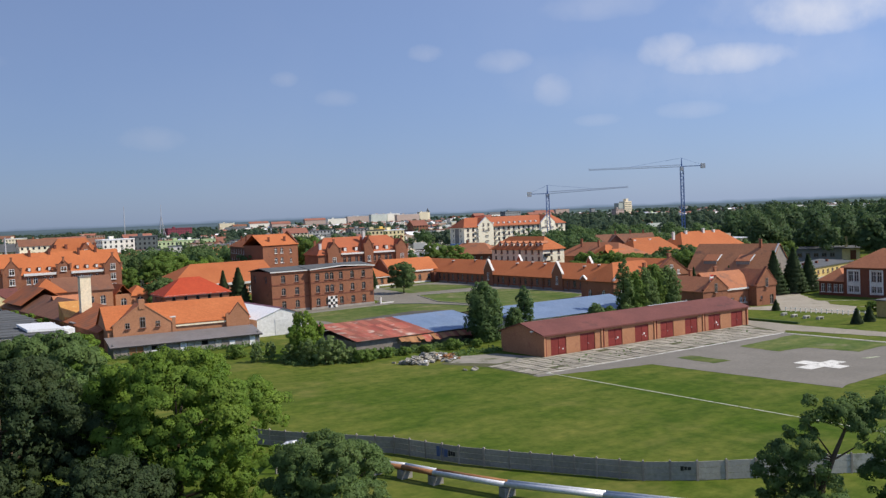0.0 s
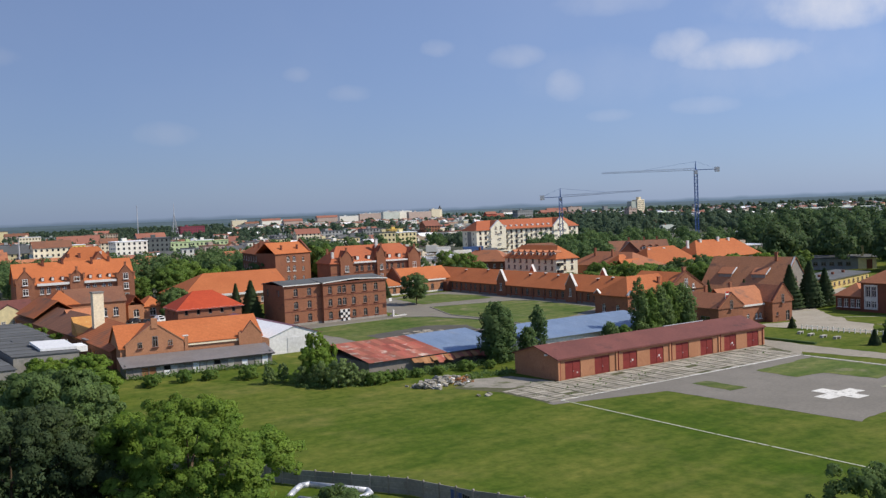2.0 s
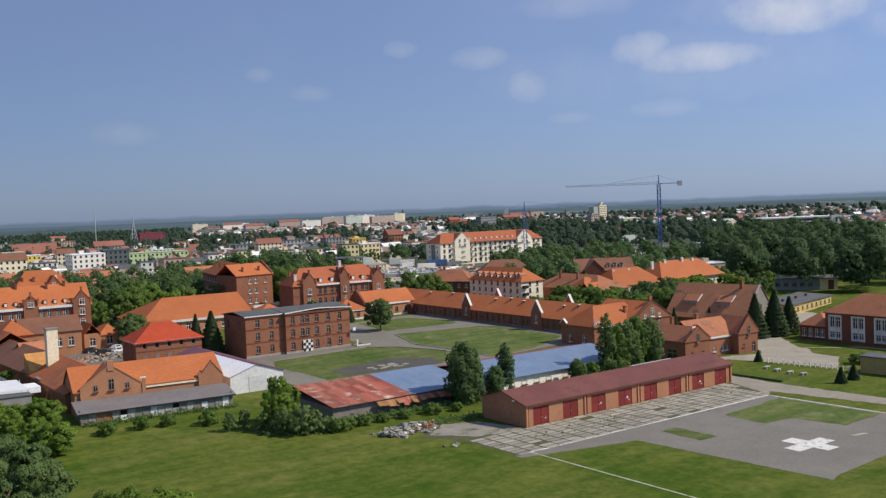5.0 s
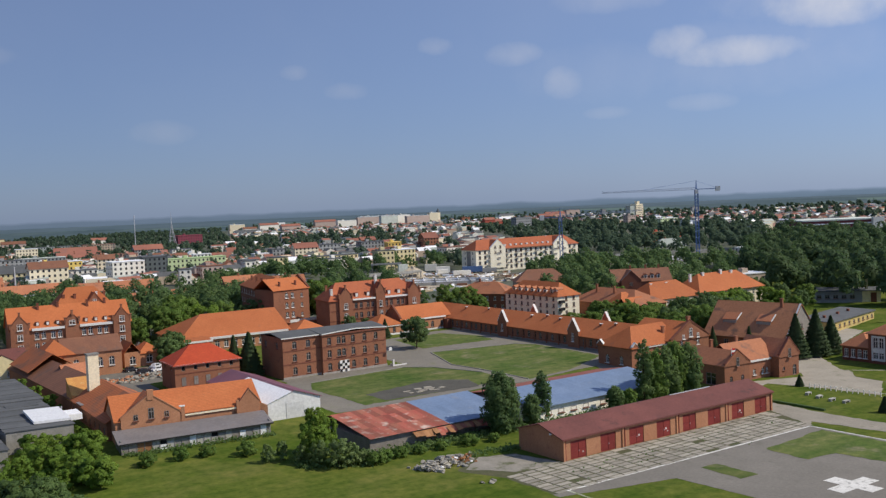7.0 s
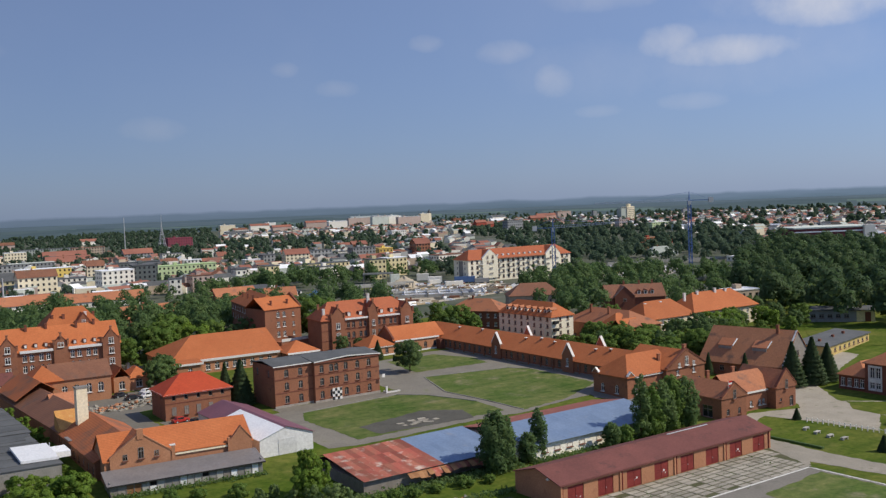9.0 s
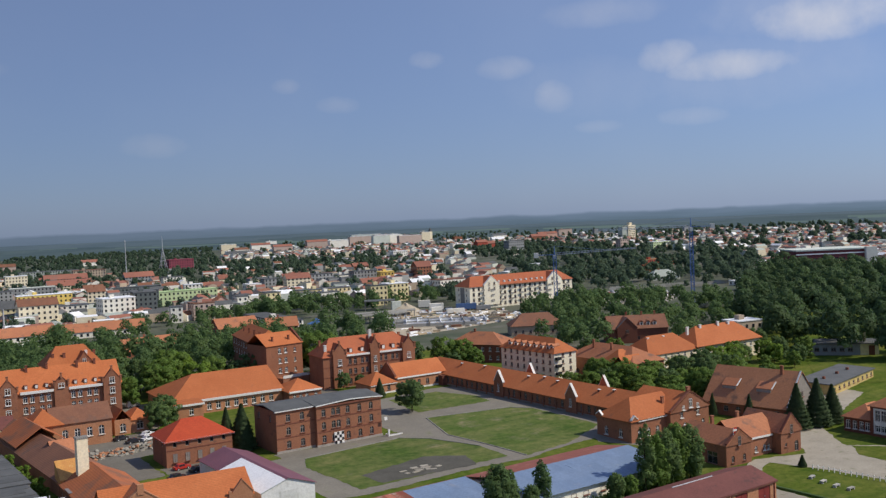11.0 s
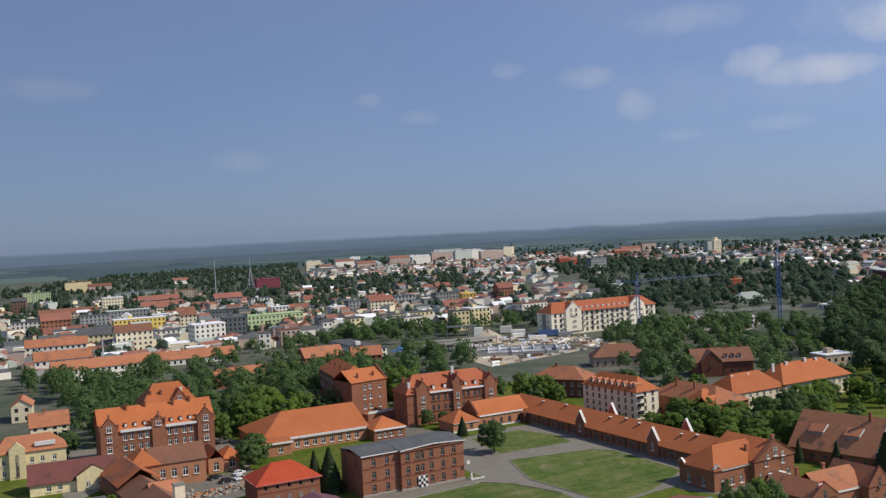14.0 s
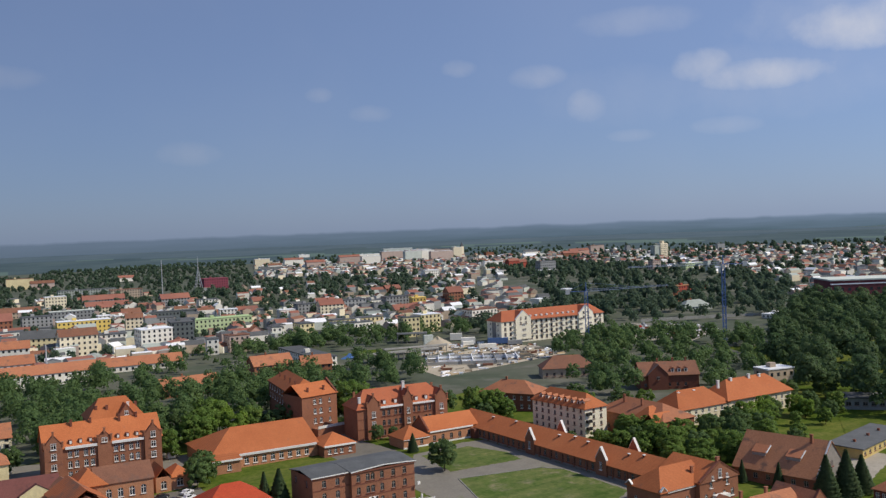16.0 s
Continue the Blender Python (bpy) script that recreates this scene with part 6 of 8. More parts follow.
def leaning_tree(label, x, y, turn, trunk, boughs, leaf, seed):
    """A thin-crowned tree: a bent trunk through (u, z, radius), limbs to each bough (u, v, z, radius)."""
    t = thing("tree", label, "tree", x, y, turn, group="foreground trees")
    V, Fc = [], []
    for (u0, z0, r0), (u1, z1, r1) in zip(trunk, trunk[1:]):
        cylinder(V, Fc, (u0, 0, z0), (u1, 0, z1), r0, r1, 10)
    for u, v, z, R in boughs:
        root = min(trunk[1:], key=lambda p: abs(p[0] - u) + abs(p[1] - z + 1.5))
        cylinder(V, Fc, (root[0], 0, root[1] - 0.3), (u, v, z - R * 0.3), root[2] * 0.45, 0.03, 6)
    solid("trunk", V, Fc, M["bark"], t)
    crown(t, boughs, [], 0.46, 0.088, 0.72, leaf, seed, (trunk[-1][0], 0, trunk[-1][1] - 1))
    return t


def spruce(label, x, y, height, spread, seed, leaf="needle", group="trees"):
    t = thing("tree", label, "conifer", x, y, 0, group=group)
    V, Fc = [], []
    cylinder(V, Fc, (0, 0, -0.4), (0, 0, height * 0.95), height * 0.018 + 0.05, 0.03)
    solid("trunk", V, Fc, M["bark"], t)
    r = np.random.default_rng(seed)
    n = int(700 * height)
    z = r.uniform(0.04, 1.0, n)
    tier = 0.78 + 0.22 * np.abs(np.sin(z * 34))
    rad = spread * (1 - z) ** 0.9 * tier * np.sqrt(r.uniform(0.25, 1.0, n))
    w = r.uniform(0, 2 * np.pi, n)
    C = np.stack([rad * np.cos(w), rad * np.sin(w), z * height], 1)
    N = np.stack([np.cos(w) * 0.5, np.sin(w) * 0.5, np.full(n, 0.8)], 1) + r.normal(scale=0.3, size=(n, 3))
    N /= np.linalg.norm(N, axis=1, keepdims=True)
    O = np.stack([np.cos(w), np.sin(w), np.full(n, 0.35)], 1)
    shared("crown", quad_cloud("crown", C, N, 0.22, M[leaf], seed, O), t)
    return t


def poplar(label, x, y, height, spread, seed, leaf="leaf_dark"):
    t = thing("tree", label, "tree", x, y, 0, group="poplars behind the garages")
    V, Fc = [], []
    cylinder(V, Fc, (0, 0, -0.4), (0, 0, height * 0.9), 0.25, 0.05)
    solid("trunk", V, Fc, M["bark"], t)
    r = random.Random(seed)
    blobs = []
    for k in range(30):
        z = height * (0.06 + 0.9 * k / 29)
        wide = spread * min(1.0, 0.55 + 1.8 * z / height, 0.36 + 1.9 * (1 - z / height))
        w = 2.4 * k + r.uniform(-0.5, 0.5)
        R = wide * r.uniform(0.34, 0.62)
        q = (wide - R * 0.7) * r.uniform(0.5, 1.15)
        blobs.append((q * math.cos(w), q * math.sin(w), min(z, height - R), R))
    C, N, O = crown_points(blobs, 190, seed, 1.2, 0.8, -0.7, 0.3)
    C[:, 2] = np.maximum(C[:, 2], 0.05)
    shared("crown", quad_cloud("crown", C, N, 0.2, M[leaf], seed, O), t)


# kinds to copy, standing at their first places
kinds = {
    "round": broadleaf("round-crowned dark green courtyard tree", 49.5, 123.5, 9.5, 5.0, "leaf_dark", 0.19, 0.7, 11, 30, 0.1),
    "wide": broadleaf("broad green tree behind the wings", 2.0, 214, 13.0, 6.5, "leaf", 0.3, 1.0, 12, 26),
    "dark": broadleaf("dark green tree in the woods", -16.0, 214, 14.0, 6.0, "leaf_dark", 0.3, 1.0, 13, 26),
    "lime": broadleaf("light green tree behind the hall", 14.0, 208, 11.0, 5.5, "leaf_lime", 0.3, 0.95, 14, 24),
    "small": broadleaf("small green tree among the houses", -13.0, 163, 7.5, 3.6, "leaf_grey", 0.22, 0.7, 15, 22),
}


def plant(kind, x, y, height, turn=0.0, wide=1.0, label=""):
    base = {"round": 9.5, "wide": 13.0, "dark": 14.0, "lime": 11.0, "small": 7.5, "spruce": 11.6, "bush": 2.2, "scrub": 6.5, "sallow": 5.0, "topiary": 3.2, "thicket": 4.6}[kind]
    s = height / base
    m = pose(x, y, gz(x, y), 0, 0, turn) @ Matrix.Diagonal((s * wide, s * wide, s, 1))
    t = copy_thing(kinds[kind], m)
    return tagged(t, label) if label else t


kinds["spruce"] = spruce("dark pointed spruce beside the brick barracks", -13.0, 117.0, 11.6, 3.3, 21)
kinds["bush"] = broadleaf("low green bush at the meadow's edge", -58.3, 47.6, 2.2, 1.9, "leaf", 0.11, 0.36, 22, 16, 0.0, "bush", "bushes by the sheds")
plant("spruce", -9.4, 115.2, 12.2, 70, 1.35)
plant("small", -18.5, 156, 7.5, 40, 1.0)
plant("spruce", 55.0, 151.5, 6.5, 30, 1.3)
plant("round", 53.6, 174, 6.0, 100, 0.8)
plant("round", 60.0, 173, 4.6, 30, 0.8)
for x, y, h, w in ((114.6, 33.8, 12.0, 1.3), (121.0, 32.0, 12.8, 1.3), (127.4, 31.6, 10.4, 1.4), (108.5, 57, 6.5, 1.0), (112.5, 47.5, 7.2, 1.1)):
    plant("spruce", x, y, h, x * 7, w, "dark spruce by the gravel drive")
poplar("tall dense poplar behind the garage end", 5.0, 24.0, 12.3, 3.5, 31)
poplar("poplar leaning against its taller neighbour", 7.8, 24.4, 10.6, 2.4, 32)
poplar("slim poplar beside the blue shed", 18.0, 26.6, 10.4, 2.0, 33)
poplar("short poplar beside the blue shed", 14.2, 25.6, 6.2, 1.9, 34)
for x, y, h, r, k in ((34.5, 22.0, 5.4, 1.8, 35), (38.0, 21.2, 4.6, 1.6, 36), (43.2, 21.8, 14.6, 2.1, 37), (47.0, 22.0, 11.6, 2.9, 38), (50.5, 22.6, 12.4, 3.2, 39), (54.0, 22.8, 12.8, 3.3, 40), (57.4, 21.6, 12.2, 3.0, 41)):
    poplar("poplar in the clump behind the garages", x, y, h, r, k, "leaf_grey" if k % 2 else "leaf")
kinds["scrub"] = broadleaf("ragged green bush beside the derelict shed", -32.6, 31.5, 6.5, 3.2, "leaf_lime", 0.13, 0.5, 23, 24, 0.0, "bush", "bushes by the sheds")
kinds["thicket"] = broadleaf("bright green scrub beside the flat sheds", -70.0, 48.5, 4.6, 3.0, "leaf_lime", 0.14, 0.55, 26, 22, 0.0, "bush", "bushes by the sheds")
kinds["sallow"] = broadleaf("pale grey-green sallow bush beside the derelict shed", -31.4, 24.4, 5.0, 2.6, "leaf_sallow", 0.11, 0.42, 24, 22, 0.0, "bush", "bushes by the sheds")
# bushes along the meadow's edge
for x, y, h in ((-52.0, 47.6, 2.2), (-47.4, 46.6, 1.9), (-41.0, 42.6, 2.4), (-25.5, 21.6, 2.2), (-23.0, 22.5, 2.0), (-19.5, 22.6, 1.8), (-15.5, 22.4, 1.5), (-11.0, 22.0, 1.5), (-5.0, 21.2, 2.0), (0.0, 20.0, 1.6)):
    plant("bush", x, y, h, x * 31, 0.95 + 0.1 * math.sin(x))
for kind, x, y, h, wide in (("scrub", -30.4, 35.0, 8.6, 0.62), ("scrub", -28.4, 33.2, 6.4, 0.6), ("sallow", -40.0, 35.4, 3.4, 0.7), ("sallow", -37.2, 35.4, 3.6, 0.62), ("sallow", -35.4, 31.0, 3.6, 0.8), ("sallow", -33.6, 27.6, 4.4, 0.75), ("sallow", -28.8, 23.6, 4.2, 0.7), ("sallow", -26.6, 23.4, 2.8, 0.8), ("sallow", -24.0, 22.6, 2.2, 0.9)):
    plant(kind, x, y, h, x * 31, wide)
for x, y, h in ((-83.5, 46, 4.5), (-78, 42, 4.0), (-80, 50, 5.0), (-73, 50, 3.6), (-68.5, 54, 3.2), (-66, 58, 3.2), (-64.5, 74, 3.0), (-65, 84, 3.4), (-64, 92, 3.0), (-63.5, 64, 3.0), (-62, 108, 4.0), (-62.5, 122, 4.2), (-63, 138, 4.0), (-70, 44, 3.0)):
    plant("scrub", x, y, h, x * 31, 1.15, "rough green scrub beside the sheds")
for k, (x, y) in enumerate(((-71.0, 68.1), (-69.1, 62.2), (-66.1, 59.9), (-66.5, 50.6), (-73.7, 66.5), (-74.0, 53.8), (-71.3, 51.3), (-69.9, 44.8), (-68.5, 40.2), (-74.4, 42.3), (-75.9, 59.2))):
    plant("thicket" if k % 3 else "scrub", x, y, 3.6 + 1.4 * (k % 3) / 2, x * 31, 1.1, "bright green scrub beside the flat sheds")
kinds["topiary"] = spruce("clipped dark conical shrub on the lawn", 71.7, -17.1, 3.2, 1.5, 25, "leaf_deep", "clipped shrubs")
for x, y, h in ((76.8, -16.9, 3.2), (83.2, 10.8, 2.6)):
    plant("topiary", x, y, h, 20)
for x, y, h in ((95, -8, 2.4), (97, -11, 2.2), (98, -14, 2.4)):
    plant("bush", x, y, h, 50, 1.1, "clipped bush before the villa")
# trees behind the yard buildings and beside the houses
rnd = random.Random(3)
for kind, x, y, h in (("dark", -3, 222, 13), ("wide", 9, 226, 14), ("wide", 20, 212, 12), ("dark", 28, 208, 10), ("lime", 5, 216, 10), ("dark", -10, 228, 14), ("wide", -14, 200, 10), ("wide", 61, 208, 17), ("dark", 56, 215, 15), ("dark", 66, 205, 11), ("wide", 73, 212, 12), ("dark", 80, 206, 10),
                      ("wide", 101, 181, 12.5), ("wide", 107, 176, 11.5), ("dark", 100, 172, 8), ("wide", 110, 172, 8), ("dark", 104, 112, 7), ("wide", 107, 106, 7.5), ("dark", 110, 98, 8), ("wide", 104, 92, 7), ("dark", 109, 84, 9), ("wide", 103, 78, 8), ("dark", 114, 104, 8), ("lime", 120, 100, 7), ("dark", 106, 70, 8), ("wide", 112, 72, 7), ("dark", 122, 92, 9), ("wide", 128, 86, 8), ("dark", 136, 92, 10), ("wide", 143, 100, 8),
                      ("small", -12, 170, 8), ("small", -16, 166, 7), ("small", 100, 122, 5), ("lime", 170, 106, 8), ("lime", 178, 104, 8), ("small", 186, 106, 7), ("lime", 194, 102, 8), ("small", 162, 108, 6), ("dark", 200, 100, 9), ("wide", 210, 96, 8), ("dark", 150, 92, 9), ("dark", 158, 88, 8), ("small", 123, 122, 6), ("dark", 119, 112, 10), ("wide", 122, 118, 9), ("dark", 125, 108, 10), ("wide", 119, 104, 9), ("dark", 116, 96, 10), ("wide", 114, 88, 10), ("dark", 117, 80, 10), ("wide", 113, 76, 9), ("dark", 122, 72, 11), ("wide", 119, 66, 10), ("dark", 130, 100, 9), ("dark", 138, 84, 10), ("wide", 146, 78, 9), ("dark", 152, 96, 10), ("wide", 160, 96, 8), ("dark", 132, 76, 9), ("dark", 33, 206, 12), ("wide", -2, 208, 12), ("wide", 185, 109, 8), ("lime", 194, 98, 7), ("wide", 189, 86, 6), ("dark", 216, 122, 9), ("dark", 206, 104, 6), ("wide", 176, 100, 7), ("lime", 168, 96, 7), ("dark", 198, 90, 7), ("wide", 180, 92, 5), ("dark", 218, 100, 6.5), ("dark", 232, 116, 11), ("wide", 244, 108, 11), ("dark", 150, 70, 7), ("wide", 160, 76, 6), ("dark", 24, 222, 13), ("lime", 16, 232, 12), ("wide", -30, 232, 12), ("dark", -48, 226, 12), ("dark", -62, 214, 9), ("wide", 92, 200, 9), ("dark", 98, 196, 10), ("wide", 140, 160, 9), ("dark", 150, 150, 10), ("wide", 158, 145, 9), ("dark", 146, 172, 10)):
    low = 0.9 if 102 < x < 131 and 60 < y < 123 else 1.0
    plant("wide" if kind == "dark" and low < 1 and int(x) % 3 else kind, x, y, h * low, rnd.uniform(0, 360), rnd.uniform(0.9, 1.15) / low)

# big trees before the fence, close under the camera's start
FT = "foreground trees"
broadleaf("large yellow-green tree outside the fence", -83.0, -44.0, 15.0, 10.0, "leaf_lime", 0.105, 0.62, 51, 64, 0.0, "tree", FT)
broadleaf("large dark tree beside the meadow", -88.0, -12.0, 14.5, 9.0, "leaf_grey", 0.14, 0.72, 52, 52, 0.0, "tree", FT)
broadleaf("dark tree by the sheds", -84.5, 13.0, 11.0, 6.4, "leaf_grey", 0.16, 0.75, 53, 40, 0.0, "tree", FT)
# the trees called shaded get their shade from the darker leaf_deep colour
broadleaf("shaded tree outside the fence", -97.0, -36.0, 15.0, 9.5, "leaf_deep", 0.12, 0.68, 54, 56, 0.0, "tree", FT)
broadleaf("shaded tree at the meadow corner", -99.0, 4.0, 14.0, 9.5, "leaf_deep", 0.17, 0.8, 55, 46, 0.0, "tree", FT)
broadleaf("low spreading tree by the pipe", -76.5, -60.0, 8.6, 6.0, "leaf_grey", 0.085, 0.5, 56, 40, 0.0, "tree", FT, 0.34)
broadleaf("low bushy tree outside the fence", -57.5, -94.0, 7.6, 3.6, "leaf_grey", 0.085, 0.45, 59, 24, 0.0, "tree", FT, 0.3)
leaning_tree("leaning thin-crowned tree with a bent dark trunk", -53.6, -89.6, -35, ((0, -0.4, 0.3), (0.9, 5.0, 0.24), (2.3, 8.6, 0.17), (3.2, 10.6, 0.1)),
             ((3.6, 0.3, 11.4, 1.5), (2.6, -0.6, 11.7, 1.1), (5.0, 0.5, 11.3, 1.5), (4.4, -0.8, 10.2, 1.2), (6.0, -0.2, 12.2, 1.2), (0.9, 0.2, 12.2, 0.7), (0.5, 0.0, 11.2, 0.8), (0.1, 0.5, 10.2, 1.0), (-0.5, -0.4, 9.2, 1.2), (-1.5, 0.3, 8.4, 1.4), (-2.2, -0.2, 7.2, 1.3), (-0.8, 0.9, 7.2, 1.4), (0.6, -0.7, 8.0, 1.2), (-0.2, 0.2, 5.8, 1.5), (1.4, -0.6, 6.6, 1.1), (-1.8, 0.4, 5.4, 1.4), (0.9, 0.8, 4.4, 1.5), (-0.9, -0.6, 3.6, 1.5)), "leaf_grey", 57)
leaning_tree("thin willow-like tree beside the meadow", -46.2, -94.4, -35, ((0, -0.4, 0.26), (-0.4, 4.0, 0.2), (-1.2, 7.4, 0.14), (-0.6, 10.0, 0.09)),
             ((-2.2, 0.2, 8.6, 1.2), (-0.8, -0.5, 8.2, 1.4), (0.6, 0.4, 8.8, 1.5), (-3.0, 0.4, 7.0, 1.2), (-1.6, 0.8, 6.6, 1.4), (0.4, -0.6, 6.8, 1.5), (-0.6, 0.2, 10.8, 1.2), (0.9, -0.3, 12.0, 1.3), (2.0, 0.4, 10.8, 1.5), (1.8, 0.0, 13.2, 1.0), (2.6, 0.6, 8.8, 1.7), (-2.4, 0.0, 5.0, 1.4), (0.8, 0.2, 4.8, 1.6), (2.8, 0.4, 6.2, 1.5)), "leaf_grey", 58)
# undergrowth added to fill a bright gap, its shade put into the leaf colour
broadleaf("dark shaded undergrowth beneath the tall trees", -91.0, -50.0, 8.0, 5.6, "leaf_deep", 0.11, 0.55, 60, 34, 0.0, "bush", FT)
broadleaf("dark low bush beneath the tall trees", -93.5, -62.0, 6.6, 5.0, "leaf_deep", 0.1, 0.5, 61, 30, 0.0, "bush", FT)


# ---- far woods: many crowns as one mass each ----
def inside(x, y, poly):
    hit = False
    for (x0, y0), (x1, y1) in zip(poly, poly[1:] + poly[:1]):
        if (y0 > y) != (y1 > y) and x < (x1 - x0) * (y - y0) / (y1 - y0) + x0:
            hit = not hit
    return hit


HOUSES = []


def wood(label, poly, count, height, leaf, size, per, seed, clear=False):
    """A mass of crowns inside a polygon; with clear it keeps off the houses."""
    r = random.Random(seed)
    xs, ys = [p[0] for p in poly], [p[1] for p in poly]
    blobs = []
    tries = count * 12
    while count and tries:
        tries -= 1
        x, y = r.uniform(min(xs), max(xs)), r.uniform(min(ys), max(ys))
        if not inside(x, y, poly):
            continue
        if clear and any((x - hx) ** 2 + (y - hy) ** 2 < hr * hr for hx, hy, hr in HOUSES):
            continue
        count -= 1
        h = height * r.uniform(0.5, 1.3)
        g = gz(x, y)
        blobs.append((x, y, g + h * 0.55, h * r.uniform(0.24, 0.3)))
        for k in range(7):
            w = 2.4 * k + r.random()
            R, q, up = h * r.uniform(0.1, 0.18), h * r.uniform(0.14, 0.3), h * (0.34 + 0.085 * k) * r.uniform(0.9, 1.08)
            blobs.append((x + q * math.cos(w) * (1.15 - 0.11 * k), y + q * math.sin(w) * (1.15 - 0.11 * k), g + up, R))
    C, N, O = crown_points(blobs, per, seed, 0.92, 0.92, -0.3, 0.24)
    C[:, 2] = np.maximum(C[:, 2], 0.2)
    ob = new("woodland", quad_cloud("woodland", C, N, size, M[leaf], seed, O))
    return tagged(ob, label, "trees", kind="stuff")


# ---- town ----
PANE = {}


def pane_mesh(w, h):
    if (w, h) not in PANE:
        me = bpy.data.meshes.new("window")
        V, Fc = [], []
        add_box(V, Fc, -w / 2, w / 2, -0.05, 0.05, 0, h)
        me.from_pydata(V, [], Fc)
        me.materials.append(M["glass"])
        PANE[(w, h)] = me
    return PANE[(w, h)]


TOWN = {"cream": "cream", "white": "white", "brick": "brick"}
WORDS = {"pinkgrey": "grey-pink", "palegreen": "pale green", "darkgrey": "dark grey", "yellow2": "deep yellow", "lightgrey": "light grey", "rust": "rusty"}


def block(x, y, turn, L, D, H, wall, shape, top):
    """A town building with its roof, cornice and rows of windows."""
    label = f"{WORDS.get(wall, wall)} town building with {WORDS.get(top, top)} {'flat' if shape == 'flat' else 'pitched'} roof"
    t = thing("town_house", label, "building", x, y, turn + 24, group="houses of the town")
    away = pose(x, y, 0, 0, 0, turn + 24) @ Vector((L / 2, D / 2, 0))
    HOUSES.append((away.x, away.y, math.hypot(L, D) / 2 + 1.5))
    wm = M[TOWN.get(wall, "town_" + wall)] if wall != "rust" else M["rust_dark"]
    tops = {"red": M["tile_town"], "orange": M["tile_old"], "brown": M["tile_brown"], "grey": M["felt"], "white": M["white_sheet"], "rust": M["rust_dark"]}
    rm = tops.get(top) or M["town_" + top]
    # red roofs nearer than 760 m take tile_old, farther ones the duller tile_town
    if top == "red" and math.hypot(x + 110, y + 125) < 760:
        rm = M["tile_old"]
    boxes("wall", [(0, L, 0, D, -0.8, H)], wm, t)
    if shape == "flat":
        boxes("roof", [(-0.3, L + 0.3, -0.3, D + 0.3, H + 0.004, H + 0.45)], rm, t)
        if L > 12:
            boxes("roof_hut", [(L * 0.3, L * 0.3 + 3, D * 0.4, D * 0.4 + 3, H + 0.454, H + 2.4)], wm, t)
    else:
        kind = ("hip" if shape == "hip" else "gable_x") if L > D * 0.9 else "gable_y"
        rise = min(L, D) * 0.36
        roof(t, kind, L, D, H + 0.05, H + rise, rm, 0.5)
        if kind != "hip":
            V = [(0, 0, H), (0, D, H), (0, D / 2, H + rise - 0.2), (L, 0, H), (L, D, H), (L, D / 2, H + rise - 0.2)] if kind == "gable_x" else [(0, 0, H), (L, 0, H), (L / 2, 0, H + rise - 0.2), (0, D, H), (L, D, H), (L / 2, D, H + rise - 0.2)]
            solid("gable", V, [(0, 1, 2), (3, 5, 4)], wm, t)
        chimney(t, L * 0.4, D * 0.5, H + rise * 0.6, H + rise + 1.0, 0.9, 0.7)
    far = math.hypot(x + 110, y + 125)
    if far < 1500 and H > 3:
        storeys, cols = max(1, min(5, round(H / 3.2))), max(1, round(L / 3.4))
        for k in range(storeys):
            for c in range(cols):
                shared("window", pane_mesh(1.3, 1.6), t, Matrix.Translation(((c + 0.5) * L / cols, -0.02, 0.9 + k * H / storeys)))
        for k in range(storeys):
            for c in range(max(1, round(D / 4))):
                shared("window", pane_mesh(1.3, 1.6), t, Matrix.Translation((-0.02, (c + 0.5) * D / max(1, round(D / 4)), 0.9 + k * H / storeys)) @ Matrix.Rotation(radians(90), 4, "Z"))
    return t


# town buildings: corner, turn, length, depth, height, wall, roof shape, roof
block(0.9, 581.7, -37, 27.1, 14, 10, "yellow", "gable", "grey")
block(17.1, 533, -26, 24.1, 12, 13.9, "cream", "gable", "brown")
block(49.1, 572.5, -31, 21, 14, 8.8, "white", "flat", "grey")
block(64.2, 512.2, -23, 21.2, 16, 15.4, "white", "flat", "white")
block(92.2, 538.4, -34, 15.7, 20, 16.2, "darkgrey", "flat", "grey")
block(133, 609.2, -28, 46.4, 14, 10.4, "palegreen", "flat", "green")
block(93, 466.7, -38, 7.5, 10, 10, "white", "flat", "grey")
block(108, 466.5, -26, 13.7, 12, 10.9, "pinkgrey", "flat", "brown")
block(142.6, 517, -31, 9, 10, 7.6, "pink", "gable", "red")
block(-39.4, 529.6, -34, 37, 12, 9.9, "white", "gable", "red")
block(-5.9, 718.5, -28, 23.1, 16, 13.5, "brick", "gable", "red")
block(-25.8, 745.6, -38, 23.5, 14, 11.8, "white", "flat", "grey")
block(97, 1014.5, -27, 22.8, 12, 14.2, "cream", "flat", "white")
block(135.3, 1005.7, -32, 46, 14, 8.5, "grey", "gable", "red")
block(146.2, 1623.8, -35, 40.6, 12, 12.9, "yellow", "flat", "brown")
block(49.7, 1349, -29, 33.5, 10, 12.7, "palegreen", "flat", "tan")
block(3.5, 1038.2, -38, 15.7, 10, 17.2, "brown", "gable", "grey")
block(199.3, 918.9, -27, 31.3, 14, 9.3, "grey", "gable", "red")
block(176.5, 799.5, -32, 13.9, 10, 7.1, "white", "flat", "white")
block(333.7, 1168, -24, 34.7, 20, 16.7, "magenta", "flat", "magenta")
block(190.3, 711.1, -35, 16.1, 10, 8.7, "white", "flat", "white")
block(30.8, 755.5, -26, 24.6, 12, 12, "grey", "flat", "grey")
block(94.1, 664.9, -35, 13.5, 10, 12, "cream", "gable", "brown")
block(119.7, 708.2, -29, 26.8, 12, 6.3, "grey", "flat", "grey")
